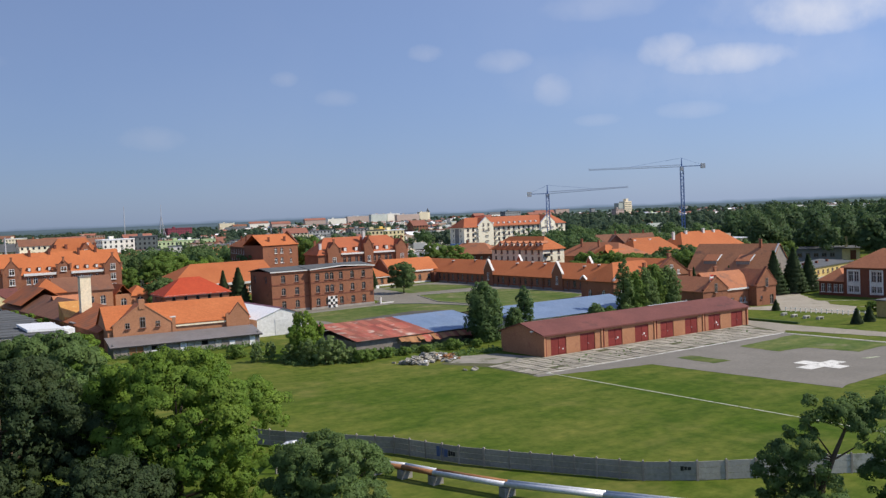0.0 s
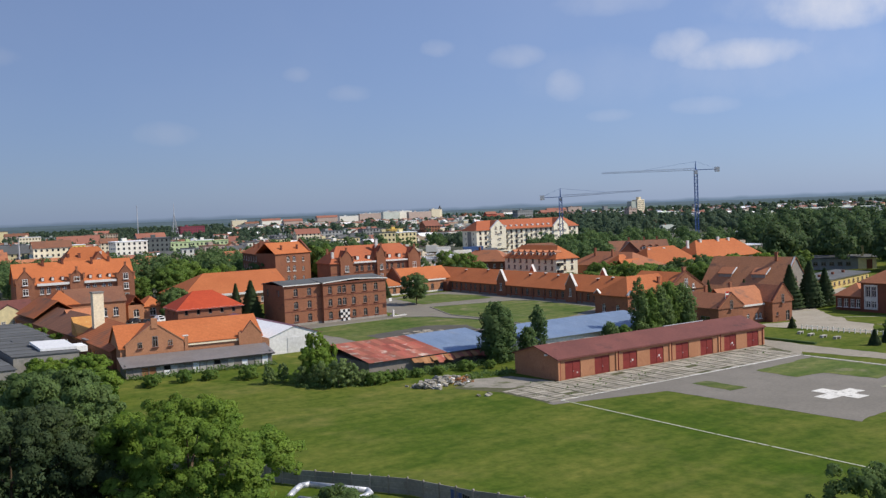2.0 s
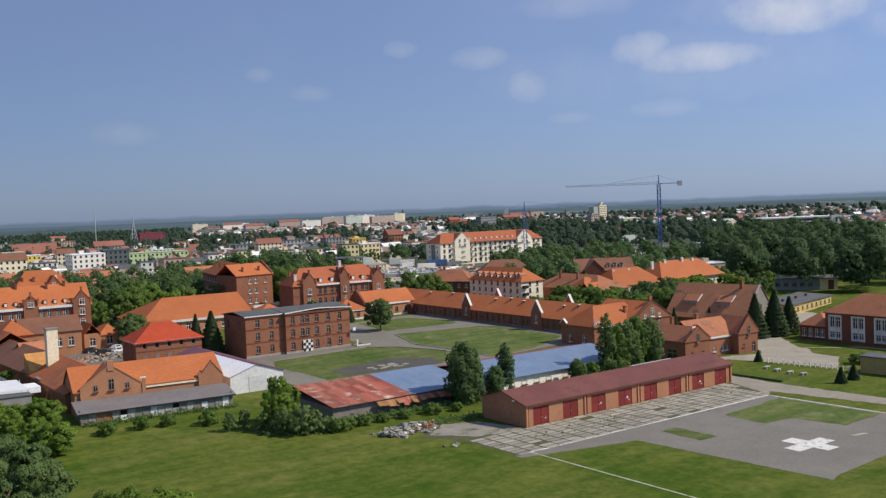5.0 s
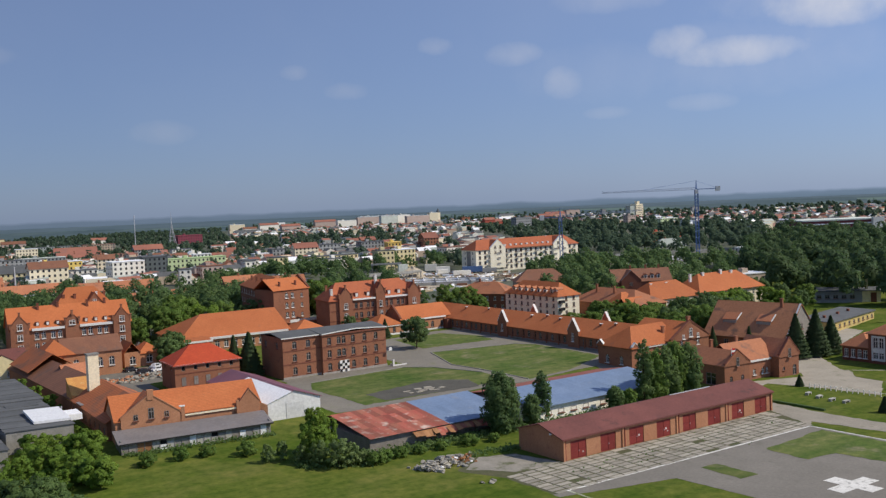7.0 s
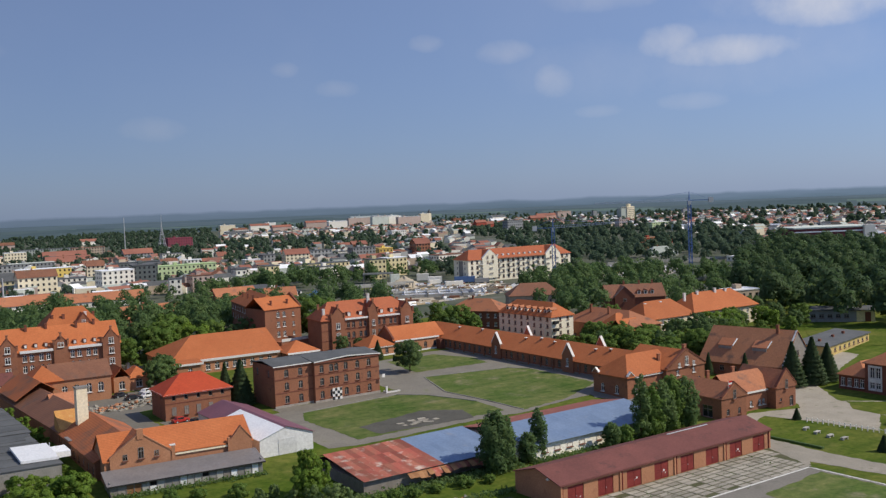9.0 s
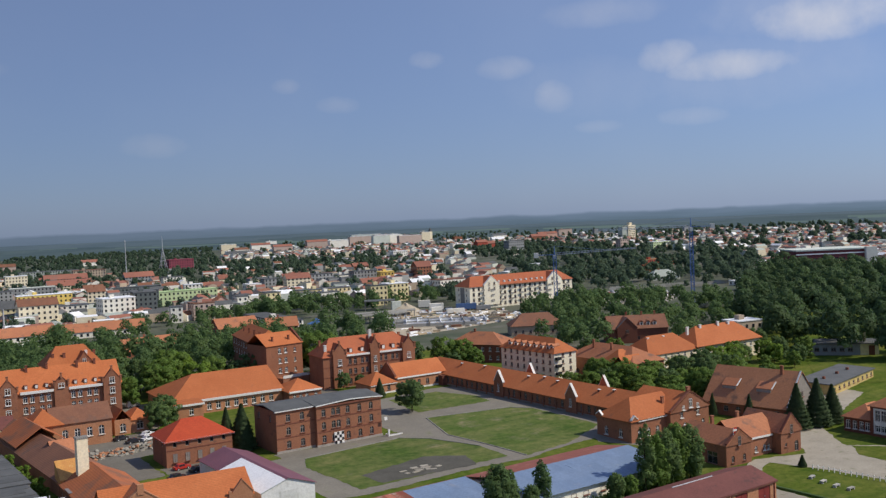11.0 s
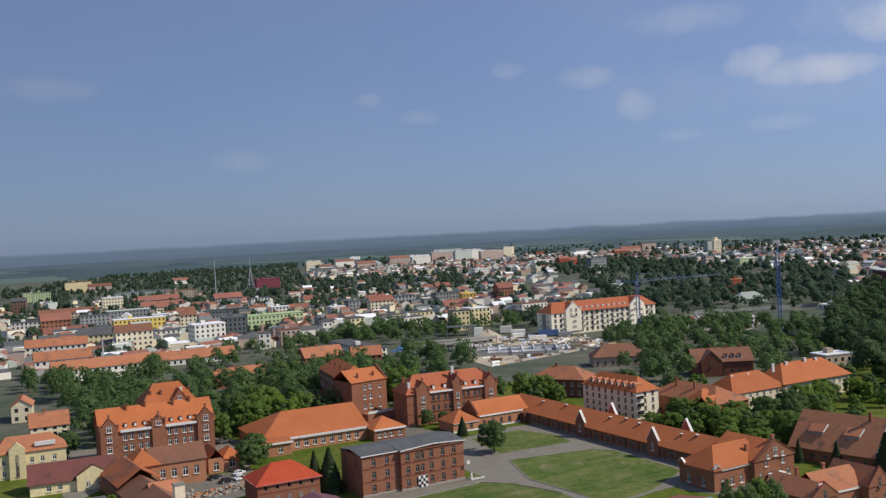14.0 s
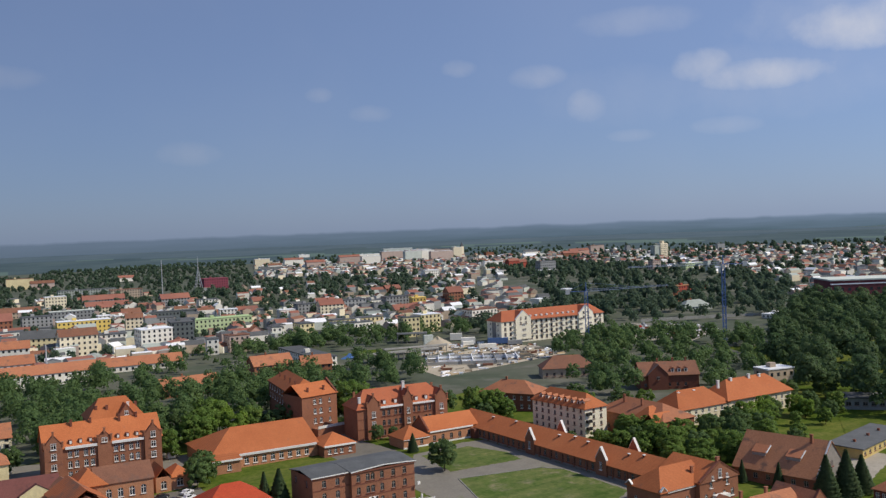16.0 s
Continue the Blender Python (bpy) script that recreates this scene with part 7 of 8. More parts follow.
block(98.5, 564.6, -37, 19, 12, 15.9, "darkgrey", "flat", "grey")
block(166.4, 484.7, -26, 10.6, 14, 12.4, "yellow", "flat", "grey")
block(149.8, 495.5, -31, 7.4, 12, 10.8, "white", "flat", "grey")
block(217.6, 501.4, -23, 15.7, 12, 7.8, "white", "flat", "grey")
block(228, 447.6, -35, 12.2, 12, 13.9, "yellow", "flat", "grey")
block(252.7, 464.2, -28, 16.2, 14, 12.8, "yellow", "flat", "white")
block(351.5, 638.1, -38, 13.2, 12, 11, "yellow2", "flat", "yellow2")
block(257.6, 641.8, -32, 22, 12, 11.5, "cream", "gable", "red")
block(219.5, 607.7, -28, 29.4, 14, 3.2, "darkgrey", "flat", "grey")
block(242.8, 588.8, -37, 42.9, 14, 3.9, "darkgrey", "flat", "grey")
block(444.4, 851.6, -27, 19.3, 10, 6.9, "brick", "gable", "red")
block(401.5, 652.1, -31, 15.9, 14, 12.6, "brick", "gable", "red")
block(310.5, 482, -23, 24.5, 14, 10.9, "white", "flat", "brown")
block(680.4, 1136.3, -35, 20.1, 12, 7.3, "white", "flat", "white")
block(588.2, 945.6, -29, 23.5, 10, 5.6, "pale", "flat", "pale")
block(770.3, 2054.8, -39, 28.6, 12, 14.4, "white", "flat", "brown")
block(654.6, 1705.8, -28, 29, 10, 12.1, "white", "gable", "brown")
block(1068.1, 2461.6, -34, 31.5, 10, 11.8, "white", "flat", "white")
block(1079.4, 2127.8, -25, 75, 14, 12.5, "white", "flat", "white")
block(1260.1, 2294.6, -37, 88.6, 14, 20.4, "pale", "flat", "white")
block(1139.8, 1927.5, -30, 41.2, 14, 23.5, "tan", "flat", "white")
block(1317.7, 2131.1, -39, 58.8, 14, 16.3, "pinkgrey", "flat", "grey")
block(1246.9, 1764.9, -28, 22.6, 10, 11.4, "brick", "flat", "brown")
block(861.2, 1161.9, -32, 19.6, 10, 15.8, "red", "gable", "red")
block(1242.9, 1604.6, -25, 37.2, 12, 13.5, "white", "gable", "grey")
block(734.6, 1029, -35, 13.9, 10, 7, "white", "flat", "white")
block(777.1, 973.9, -29, 27.3, 14, 20.8, "grey", "flat", "grey")
block(1242.1, 1468.7, -39, 37.6, 14, 10.2, "brick", "gable", "red")
block(1485.1, 1654.2, -28, 34.1, 12, 10.5, "pinkgrey", "flat", "brown")
block(1505.3, 1546.8, -33, 11, 8, 17.1, "grey", "flat", "grey")
block(1375.8, 1307.4, -25, 17.8, 12, 22.7, "cream", "flat", "white")
block(1153.6, 1136.1, -36, 25.3, 12, 8.7, "white", "flat", "white")
block(860.7, 829, -29, 14.4, 10, 18.3, "pinkgrey", "flat", "grey")
block(482.2, 422.2, -38, 26.4, 14, 3.2, "pale", "hip", "lightgrey")
block(540.4, 489.4, -27, 21, 10, 5.5, "brick", "flat", "rust")
block(1646.7, 1391.7, -33, 21.2, 8, 14.2, "grey", "flat", "grey")
block(236.3, 147.4, -37, 14, 10, 7.7, "tan", "flat", "white")
block(-39.2, 412.9, -26, 50.7, 12, 6.7, "white", "gable", "red")
block(15.1, 434.6, -31, 50.2, 12, 3.8, "white", "gable", "red")
block(22, 322.9, -23, 27.7, 14, 3.7, "brick", "gable", "orange")
block(-70.4, 301.5, -34, 7.8, 14, 6.9, "cream", "gable", "orange")
block(-68.5, 255.9, -28, 13.5, 12, 5.1, "cream", "gable", "orange")
block(118, 362, -29, 14, 62, 5.3, "white", "flat", "grey")
block(78, 350, -26, 22, 13, 6.5, "brick", "gable", "orange")
block(100, 338, -40, 16, 12, 6.0, "brick", "gable", "orange")
block(-45, 436, -28, 29.6, 12, 10.5, "white", "gable", "red")
block(17, 916, -28, 56.8, 12, 7.0, "tan", "gable", "brown")
block(-6, 704, -28, 39.0, 12, 3.8, "orange", "gable", "red")
block(-3, 670, -28, 21.8, 12, 7.8, "white", "flat", "grey")
block(46, 689, -28, 41.6, 12, 10.8, "yellow2", "flat", "white")
block(66, 825, -28, 40.0, 12, 10.0, "grey", "flat", "pale")
block(122, 931, -28, 44.9, 12, 6.2, "white", "gable", "red")
block(130, 912, -28, 14.5, 10, 5.6, "cream", "gable", "red")
block(193, 1113, -28, 39.2, 12, 12.4, "tan", "flat", "brown")
block(154, 1235, -28, 75.5, 12, 9.6, "lightgrey", "flat", "grey")
block(100, 783, -28, 15.3, 12, 6.1, "white", "flat", "white")
block(110, 763, -28, 14.1, 10, 6.3, "white", "flat", "white")
block(125, 796, -28, 17.8, 12, 6.0, "tan", "gable", "brown")
block(337, 1640, -28, 28.0, 12, 6.7, "white", "gable", "red")
block(226, 996, -28, 25.9, 12, 3.8, "cream", "gable", "red")
block(126, 753, -28, 56.2, 12, 7.9, "darkgrey", "flat", "grey")
block(-19, 624, -28, 32.8, 12, 4.2, "pinkgrey", "gable", "grey")
block(139, 1566, -28, 41.5, 12, 17.7, "yellow", "flat", "brown")
block(170, 1532, -28, 36.5, 12, 10.2, "pinkgrey", "gable", "brown")
block(57, 1301, -28, 23.3, 12, 14.9, "palegreen", "flat", "grey")
block(177, 888, -28, 16.3, 12, 6.8, "pink", "flat", "brown")
block(222, 862, -28, 21.0, 12, 9.0, "white", "flat", "grey")
block(32, 689, -28, 10.8, 10, 7.2, "grey", "flat", "grey")
block(208, 518, -28, 42.1, 12, 9.3, "yellow", "flat", "grey")
block(157, 508, -28, 8.2, 10, 10.7, "white", "flat", "grey")
block(294, 724, -28, 19.7, 12, 6.9, "white", "gable", "red")
block(268, 664, -28, 13.5, 10, 8.0, "tan", "flat", "tan")
block(290, 681, -28, 11.8, 10, 9.0, "red", "flat", "brown")
block(259, 692, -28, 21.5, 12, 9.3, "grey", "flat", "grey")
block(294, 666, -28, 22.0, 12, 11.9, "grey", "flat", "grey")
block(335, 659, -28, 23.8, 12, 12.1, "grey", "flat", "grey")
block(230, 666, -28, 13.8, 10, 7.5, "white", "flat", "white")
block(218, 739, -28, 20.5, 12, 3.7, "white", "gable", "red")
block(284, 865, -28, 18.4, 12, 3.0, "cream", "gable", "red")
block(611, 1634, -28, 43.2, 12, 7.2, "white", "gable", "grey")
block(746, 2005, -28, 36.5, 12, 17.8, "cream", "flat", "white")
block(331, 687, -28, 17.6, 12, 8.0, "white", "flat", "grey")
block(323, 622, -28, 20.8, 12, 3.2, "pinkgrey", "gable", "red")
block(347, 622, -28, 12.8, 10, 5.7, "white", "flat", "brown")
block(197, 735, -28, 18.5, 12, 3.0, "white", "gable", "brown")
block(783, 1916, -28, 46.0, 12, 14.9, "white", "gable", "red")
block(747, 1720, -28, 42.3, 12, 13.3, "pinkgrey", "gable", "red")
block(885, 1838, -28, 51.6, 12, 17.1, "pinkgrey", "gable", "red")
block(900, 1757, -28, 45.5, 12, 18.4, "white", "flat", "white")
block(1053, 1939, -28, 62.3, 12, 21.5, "pinkgrey", "flat", "white")
block(1027, 1781, -28, 43.0, 12, 24.0, "pale", "flat", "white")
block(1073, 1782, -28, 32.9, 12, 24.2, "white", "flat", "white")
block(668, 1122, -28, 25.2, 12, 10.8, "white", "flat", "white")
block(577, 925, -28, 24.9, 12, 3.8, "pale", "hip", "lightgrey")
block(888, 1271, -28, 39.2, 12, 11.1, "white", "flat", "white")
block(745, 1045, -28, 22.2, 12, 7.8, "white", "flat", "grey")
block(877, 1183, -28, 38.0, 12, 11.6, "red", "gable", "red")
block(754, 943, -28, 21.7, 12, 8.9, "white", "flat", "white")
block(533, 631, -28, 9.6, 10, 7.3, "white", "flat", "white")
block(1189, 1540, -28, 33.0, 12, 7.1, "white", "gable", "white")
block(1283, 1493, -28, 51.8, 12, 14.1, "pink", "gable", "red")
block(1476, 1642, -28, 42.2, 12, 17.9, "pinkgrey", "flat", "brown")
block(1050, 1123, -28, 28.4, 12, 6.7, "white", "gable", "grey")
block(1066, 1840, -28, 44.3, 12, 24.7, "pinkgrey", "flat", "white")
block(1113, 1842, -28, 22.6, 12, 25.0, "pale", "flat", "white")
block(1077, 1748, -28, 59.8, 12, 21.5, "pinkgrey", "flat", "white")
block(1211, 1854, -28, 23.7, 12, 25.7, "cream", "flat", "white")
block(470, 325, -28, 21.5, 12, 3.2, "white", "flat", "white")
block(443, 297, -28, 9.1, 10, 5.4, "white", "flat", "white")
block(899, 706, -28, 24.6, 12, 3.0, "white", "gable", "white")
block(936, 703, -28, 17.1, 12, 3.2, "white", "gable", "white")
block(956, 856, -28, 34.5, 12, 10.0, "palegreen", "flat", "white")
block(1257, 1233, -28, 38.7, 12, 7.5, "white", "flat", "white")
block(621, 565, -28, 47.3, 12, 6.5, "red", "flat", "rust")


# ---- landmarks of the town ----
wb = thing("white_block", "long white apartment block with gables and orange roof", "building", 251.0, 364.0, -3.6)
bl = 83.0
fl = (1.4, 4.8, 8.2, 11.6)
cols = [k for k in even(bl, 20, 3.0)]
shell(wb, bl, 17, 14.6, M["ivory"], f=grid_holes(cols, fl, 1.7, 2.1), l=grid_holes((4, 13), fl, 1.0, 1.4), style="dull")
roof(wb, "hip", bl, 17, 14.7, 20.4, M["tile_dark"], 0.7, 6.0, label="weathered orange roof")
for u in (16.5, 67.5):
    gable_wall(wb, u - 6, 12, 2.0, 15.0, 20.4, -0.9, 1.2, M["ivory"], M["coping"], grid_holes((u - 2, u + 2), (11.6, 14.8), 1.4, 1.7), "dull")
    V, Fc = thick([(u - 6, 0, 15.0), (u, 0, 20.3), (u, 8.5, 20.3), (u - 6, 3, 15.0), (u + 6, 0, 15.0), (u + 6, 3, 15.0)], [(0, 1, 2, 3), (1, 4, 5, 2)], 0.2)
    solid("cross_roof", V, Fc, M["tile_dark"], wb)
boxes("cornice", [(23, 61, -1.1, -0.02, 13.9, 14.4)], M["tile_brown"], wb)
for u in even(bl, 10, 7.0):
    for z in (4.4, 7.8, 11.2):
        ba_ = boxes("balcony", [(u + 1.2, u + 3.6, -1.3, -0.03, z - 0.2, z)], M["coping"], wb)
        boxes("railing", [(u + 1.2, u + 3.6, -1.3, -1.22, z + 0.004, z + 1.0)], M["concrete"], ba_)
for u in even(bl, 9, 24.0):
    boxes("roof_window", [(u - 0.6, u + 0.6, 1.4, 2.6, 15.8, 16.9)], M["frame"], wb)
boxes("side_shade_panel", [(-0.06, -0.01, 6.2, 11.0, 1, 13.5)], M["concrete"], wb)


def mast(name, label, x, y, height, base, arms):
    m = thing(name, label, "mast", x, y)
    if arms:
        for k in range(4):
            w = radians(45 + 90 * k)
            V, Fc = [], []
            cylinder(V, Fc, (base * math.cos(w), base * math.sin(w), 0), (0.25 * math.cos(w), 0.25 * math.sin(w), height * 0.68), 0.45, 0.3, 6)
            solid("leg", V, Fc, M["steel"], m)
        for k in range(1, 6):
            z = height * 0.68 * k / 6
            s = base * (1 - k / 6) + 0.3
            boxes("brace", [(-s, s, -0.15, 0.15, z, z + 0.3), (-0.15, 0.15, -s, s, z + 0.304, z + 0.6)], M["steel"], m)
        V, Fc = [], []
        cylinder(V, Fc, (0, 0, height * 0.66), (0, 0, height), 0.5, 0.15, 6)
        solid("spike", V, Fc, M["steel"], m)
    else:
        V, Fc = [], []
        cylinder(V, Fc, (0, 0, 0), (0, 0, height), 0.7, 0.35, 6)
        solid("pole", V, Fc, M["steel"], m)
    return m


mast("lattice_mast", "tall splayed steel radio mast", 319.0, 1149.0, 50.0, 7.0, True)
mast("radio_pole", "slim steel radio pole", 252.0, 1091.0, 48.0, 0, False)
mast("chimney_pole", "slender white boiler chimney", -12.0, 420.0, 21.0, 0, False)


def crane(label, x, y, height, jib, back, turn, tilt, cabin_z=2.0):
    c = thing("tower_crane", label, "crane", x, y, turn, group="cranes")
    V, Fc = [], []
    for a in (-0.9, 0.9):
        for b in (-0.9, 0.9):
            add_box(V, Fc, a - 0.14, a + 0.14, b - 0.14, b + 0.14, 0, height)
    solid("tower", V, Fc, M["crane"], c)
    V, Fc = [], []
    for k in range(int(height / 2)):
        s = 1 if k % 2 else -1
        cylinder(V, Fc, (-0.9 * s, -0.9, 2 * k), (0.9 * s, -0.9, 2 * k + 2), 0.09, 0.09, 4)
        cylinder(V, Fc, (-0.9 * s, 0.9, 2 * k), (0.9 * s, 0.9, 2 * k + 2), 0.09, 0.09, 4)
        cylinder(V, Fc, (-0.9, 0.9 * s, 2 * k), (-0.9, -0.9 * s, 2 * k + 2), 0.09, 0.09, 4)
        cylinder(V, Fc, (0.9, 0.9 * s, 2 * k), (0.9, -0.9 * s, 2 * k + 2), 0.09, 0.09, 4)
    solid("tower_lattice", V, Fc, M["crane"], c)
    t = math.tan(radians(tilt))
    V, Fc = [], []
    for b, z in ((-0.6, 0), (0.6, 0), (0, 1.3)):
        cylinder(V, Fc, (0, b, height + z), (-jib, b, height + z * 0.4 + jib * t), 0.13, 0.1, 5)
    n = int(jib / 2)
    for k in range(n):
        x0, x1 = -jib * k / n, -jib * (k + 1) / n
        cylinder(V, Fc, (x0, -0.6, height - x0 * t), (x1, 0, height + 1.2 - x1 * t), 0.06, 0.06, 4)
        cylinder(V, Fc, (x0, 0.6, height - x0 * t), (x1, 0, height + 1.2 - x1 * t), 0.06, 0.06, 4)
    solid("jib", V, Fc, M["crane_jib"], c)
    V, Fc = [], []
    add_box(V, Fc, 0, back, -0.6, 0.6, height, height + 0.4)
    solid("counter_jib", V, Fc, M["crane"], c)
    boxes("counterweight", [(back - 2.6, back, -0.9, 0.9, height - 1.4, height + 1.6)], M["frame"], c, "white concrete counterweight")
    V, Fc = [], []
    cylinder(V, Fc, (0, 0, height), (0, 0, height + 5.5), 0.5, 0.2, 6)
    cylinder(V, Fc, (0, 0, height + 5.4), (-jib * 0.55, 0, height + 1.2 + jib * 0.55 * t), 0.06, 0.06, 4)
    cylinder(V, Fc, (0, 0, height + 5.4), (back - 1, 0, height + 0.4), 0.06, 0.06, 4)
    solid("apex", V, Fc, M["crane"], c)
    boxes("cab", [(-1.2, 0.6, -2.2, -0.95, height - 2.4, height - 0.3)], M["frame"], c, "white driver's cab")


crane("tall blue tower crane with level jib", 352.0, 270.0, 47.0, 58.0, 14.5, -35, 0)
crane("blue tower crane with raised jib", 281.0, 316.0, 33.5, 50.0, 12.5, 145, 2.2)

ch = thing("church_tower", "distant pale church tower with spire", "church", 1318.0, 1974.0)
boxes("tower", [(-4, 4, -4, 4, 0, 24)], M["cream"], ch)
solid("spire", [(-4, -4, 24.01), (4, -4, 24.01), (4, 4, 24.01), (-4, 4, 24.01), (0, 0, 36)], [(0, 1, 4), (1, 2, 4), (2, 3, 4), (3, 0, 4)], M["felt"], ch)
boxes("nave", [(-8, 8, 4.1, 34, 0, 13)], M["cream"], ch)
hr = thing("high_rise", "pale yellow slab tower in the far town", "building", 1228.0, 1168.0, 0)
boxes("wall", [(0, 19, 0, 14, 0, 30)], M["cream"], hr)
boxes("side_wall", [(-14, -0.05, 2, 14, 0, 27)], M["town_lightgrey"], hr)
boxes("roof_hut", [(7, 13, 3, 10, 30.01, 35)], M["cream"], hr)
for k in range(8):
    for c in range(5):
        shared("window", pane_mesh(2.0, 1.7), hr, Matrix.Translation((2.2 + c * 3.6, -0.02, 1.8 + k * 3.5)))
fa = thing("factory_hall", "long maroon factory hall with white roof edge", "factory", 644.0, 399.0, -34)
boxes("wall", [(0, 72, 0, 40, -0.5, 15)], M["town_maroon"], fa)
boxes("roof", [(-0.5, 72.5, -0.5, 40.5, 15.004, 16.2)], M["town_pale"], fa)
boxes("band", [(0, 72, -0.3, -0.01, 11.6, 12.6)], M["white_sheet"], fa)
boxes("stair_tower", [(62, 72, -4, -0.32, -0.5, 17)], M["white"], fa)
for c in range(9):
    shared("window", pane_mesh(2.6, 2.6), fa, Matrix.Translation((4 + c * 6.5, -0.04, 6)))

yh = thing("mansard_house", "yellow house with mansard roof and dormers", "house", -86.0, 196.0, -4)
shell(yh, 21, 12, 8.2, M["town_yellow"], f=grid_holes((3, 11, 14, 17.5), (1.0, 4.4), 1.2, 1.7), r=grid_holes((3, 8), (1.0, 4.4), 1.2, 1.7))
roof(yh, "hip", 21, 12, 8.3, 12.2, M["tile_old"], 0.5, 4.0)
gable_wall(yh, 4.5, 4.6, 0, 9.2, 11.4, -1.4, 1.8, M["town_yellow"], None, [(6.3, 1.0, 1.0, 6.5)], "dull")
boxes("roof_windows", [(12, 18, 0.4, 1.6, 9.2, 10.4)], M["frame"], yh)
mh = thing("maroon_roof_house", "yellow house with maroon roof", "house", -79.0, 168.0, -6)
shell(mh, 23, 12, 3.6, M["town_yellow"], f=grid_holes((5, 8, 15, 18), (0.9,), 1.3, 1.5), kind="gable_x", ridge=8.0)
roof(mh, "gable_x", 23, 12, 3.7, 8.1, M["felt_red"], 0.6, label="maroon roof")
gable_wall(mh, 12.5, 9, -0.5, 4.4, 7.2, -1.4, 1.4, M["town_yellow"], M["felt_red"], [(15, 1, 1.2, 1.6), (18, 1, 1.2, 1.6)])


# ---- small houses of the far town, too many to count ----
def far_town(count, near, far, az0, az1, seed, label, skip):
    r = random.Random(seed)
    V, Fc, mats = [], [], []
    walls = [M["white"], M["cream"], M["town_tan"], M["town_pinkgrey"], M["town_grey"], M["white"], M["town_pale"]]
    tops = [M["tile_town"], M["tile_town"], M["tile_brown"], M["felt"], M["tile_town"], M["town_lightgrey"], M["white_sheet"], M["felt"]]
    slots = walls + tops
    while count:
        rad = 1 / r.uniform(1 / far, 1 / near)
        az = radians(r.uniform(az0, az1))
        x, y = -110 + rad * math.sin(az), -125 + rad * math.cos(az)
        if any(inside(x, y, p) for p in skip):
            continue
        count -= 1
        L, D, H, up = r.uniform(8, 17), r.uniform(7, 10), r.uniform(3, 7.5), r.uniform(0, 3)
        HOUSES.append((x, y, 8.0))
        m = pose(x, y, gz(x, y), 0, 0, r.choice((-12, -5, 78, 85, 10, 30)))
        wi, ti = r.randrange(len(walls)), len(walls) + r.randrange(len(tops))
        n = len(V)
        pts = [(0, 0, -1), (L, 0, -1), (L, D, -1), (0, D, -1), (0, 0, H), (L, 0, H), (L, D, H), (0, D, H), (0, D / 2, H + up), (L, D / 2, H + up)]
        V += [tuple(m @ Vector(p)) for p in pts]
        Fc += [tuple(n + k for k in f) for f in ((0, 1, 5, 4), (2, 3, 7, 6), (1, 2, 6, 9, 5), (3, 0, 4, 8, 7), (4, 5, 9, 8), (6, 7, 8, 9))]
        mats += [wi, wi, wi, wi, ti, ti]
    me = bpy.data.meshes.new("far_houses")
    me.from_pydata(V, [], Fc)
    for s in slots:
        me.materials.append(s)
    me.polygons.foreach_set("material_index", mats)
    tagged(new("far_houses", me), label, "houses", kind="stuff")


keep_out = [[(545, 375), (575, 280), (300, 60), (228, 62), (205, 96), (290, 194)], [(340, 430), (600, 760), (900, 1300), (1060, 1250), (900, 760), (760, 500), (640, 440), (420, 400)], [(-60, 420), (160, 480), (420, 470), (420, 300), (-60, 200)], [(630, 420), (720, 480), (760, 400), (700, 330)]]
far_town(330, 560, 1350, 1, 27, 71, "dense town houses with mixed roofs", keep_out)
far_town(260, 640, 1600, 27, 42, 77, "scattered houses among the town trees", keep_out)
far_town(1250, 1600, 2450, 22, 60, 72, "many small far houses with red and pale roofs", keep_out)
far_town(950, 950, 2100, 46, 72, 73, "far suburb houses with red roofs", keep_out)

HOUSES += [(192, 236, 19), (205, 180, 19), (196, 168, 14), (186, 158, 12)]
# ---- woods between the barracks and the town ----
wood("trees between the barracks and the building site", [(104, 262), (128, 262), (150, 300), (150, 338), (134, 340), (108, 322)], 34, 11, "leaf_dark", 0.42, 22, 79, True)
wood("dark dense wood east of the barracks", [(528, 345), (575, 270), (300, 60), (228, 62), (205, 96), (290, 194)], 300, 17.0, "leaf_wood", 0.62, 15, 61)
wood("green trees round the building site", [(232, 296), (330, 345), (370, 257), (262, 168), (205, 150), (168, 160), (150, 185), (190, 224)], 215, 10.5, "leaf_dark", 0.5, 17, 62, True)
wood("trees behind the administration building", [(-60, 420), (0, 385), (60, 330), (120, 300), (100, 262), (60, 232), (30, 245), (-10, 238), (-50, 228), (-58, 260), (-45, 330)], 240, 12, "leaf_dark", 0.5, 16, 63, True)
wood("trees before the yellow apartments", [(138, 425), (120, 458), (205, 485), (290, 440), (250, 408), (205, 406), (170, 410)], 90, 11, "leaf_dark", 0.55, 15, 64, True)
wood("trees before the first town street", [(40, 390), (110, 400), (165, 455), (120, 470), (40, 445), (-30, 425)], 60, 9, "leaf_dark", 0.5, 16, 76, True)
wood("trees round the white block", [(262, 345), (272, 300), (330, 300), (345, 360), (335, 362)], 24, 8, "leaf_dark", 0.5, 17, 69)
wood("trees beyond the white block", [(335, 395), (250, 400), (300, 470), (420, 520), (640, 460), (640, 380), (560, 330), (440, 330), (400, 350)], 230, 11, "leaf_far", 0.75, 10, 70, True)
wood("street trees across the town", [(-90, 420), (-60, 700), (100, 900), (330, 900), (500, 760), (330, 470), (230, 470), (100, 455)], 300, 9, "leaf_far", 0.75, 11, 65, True)
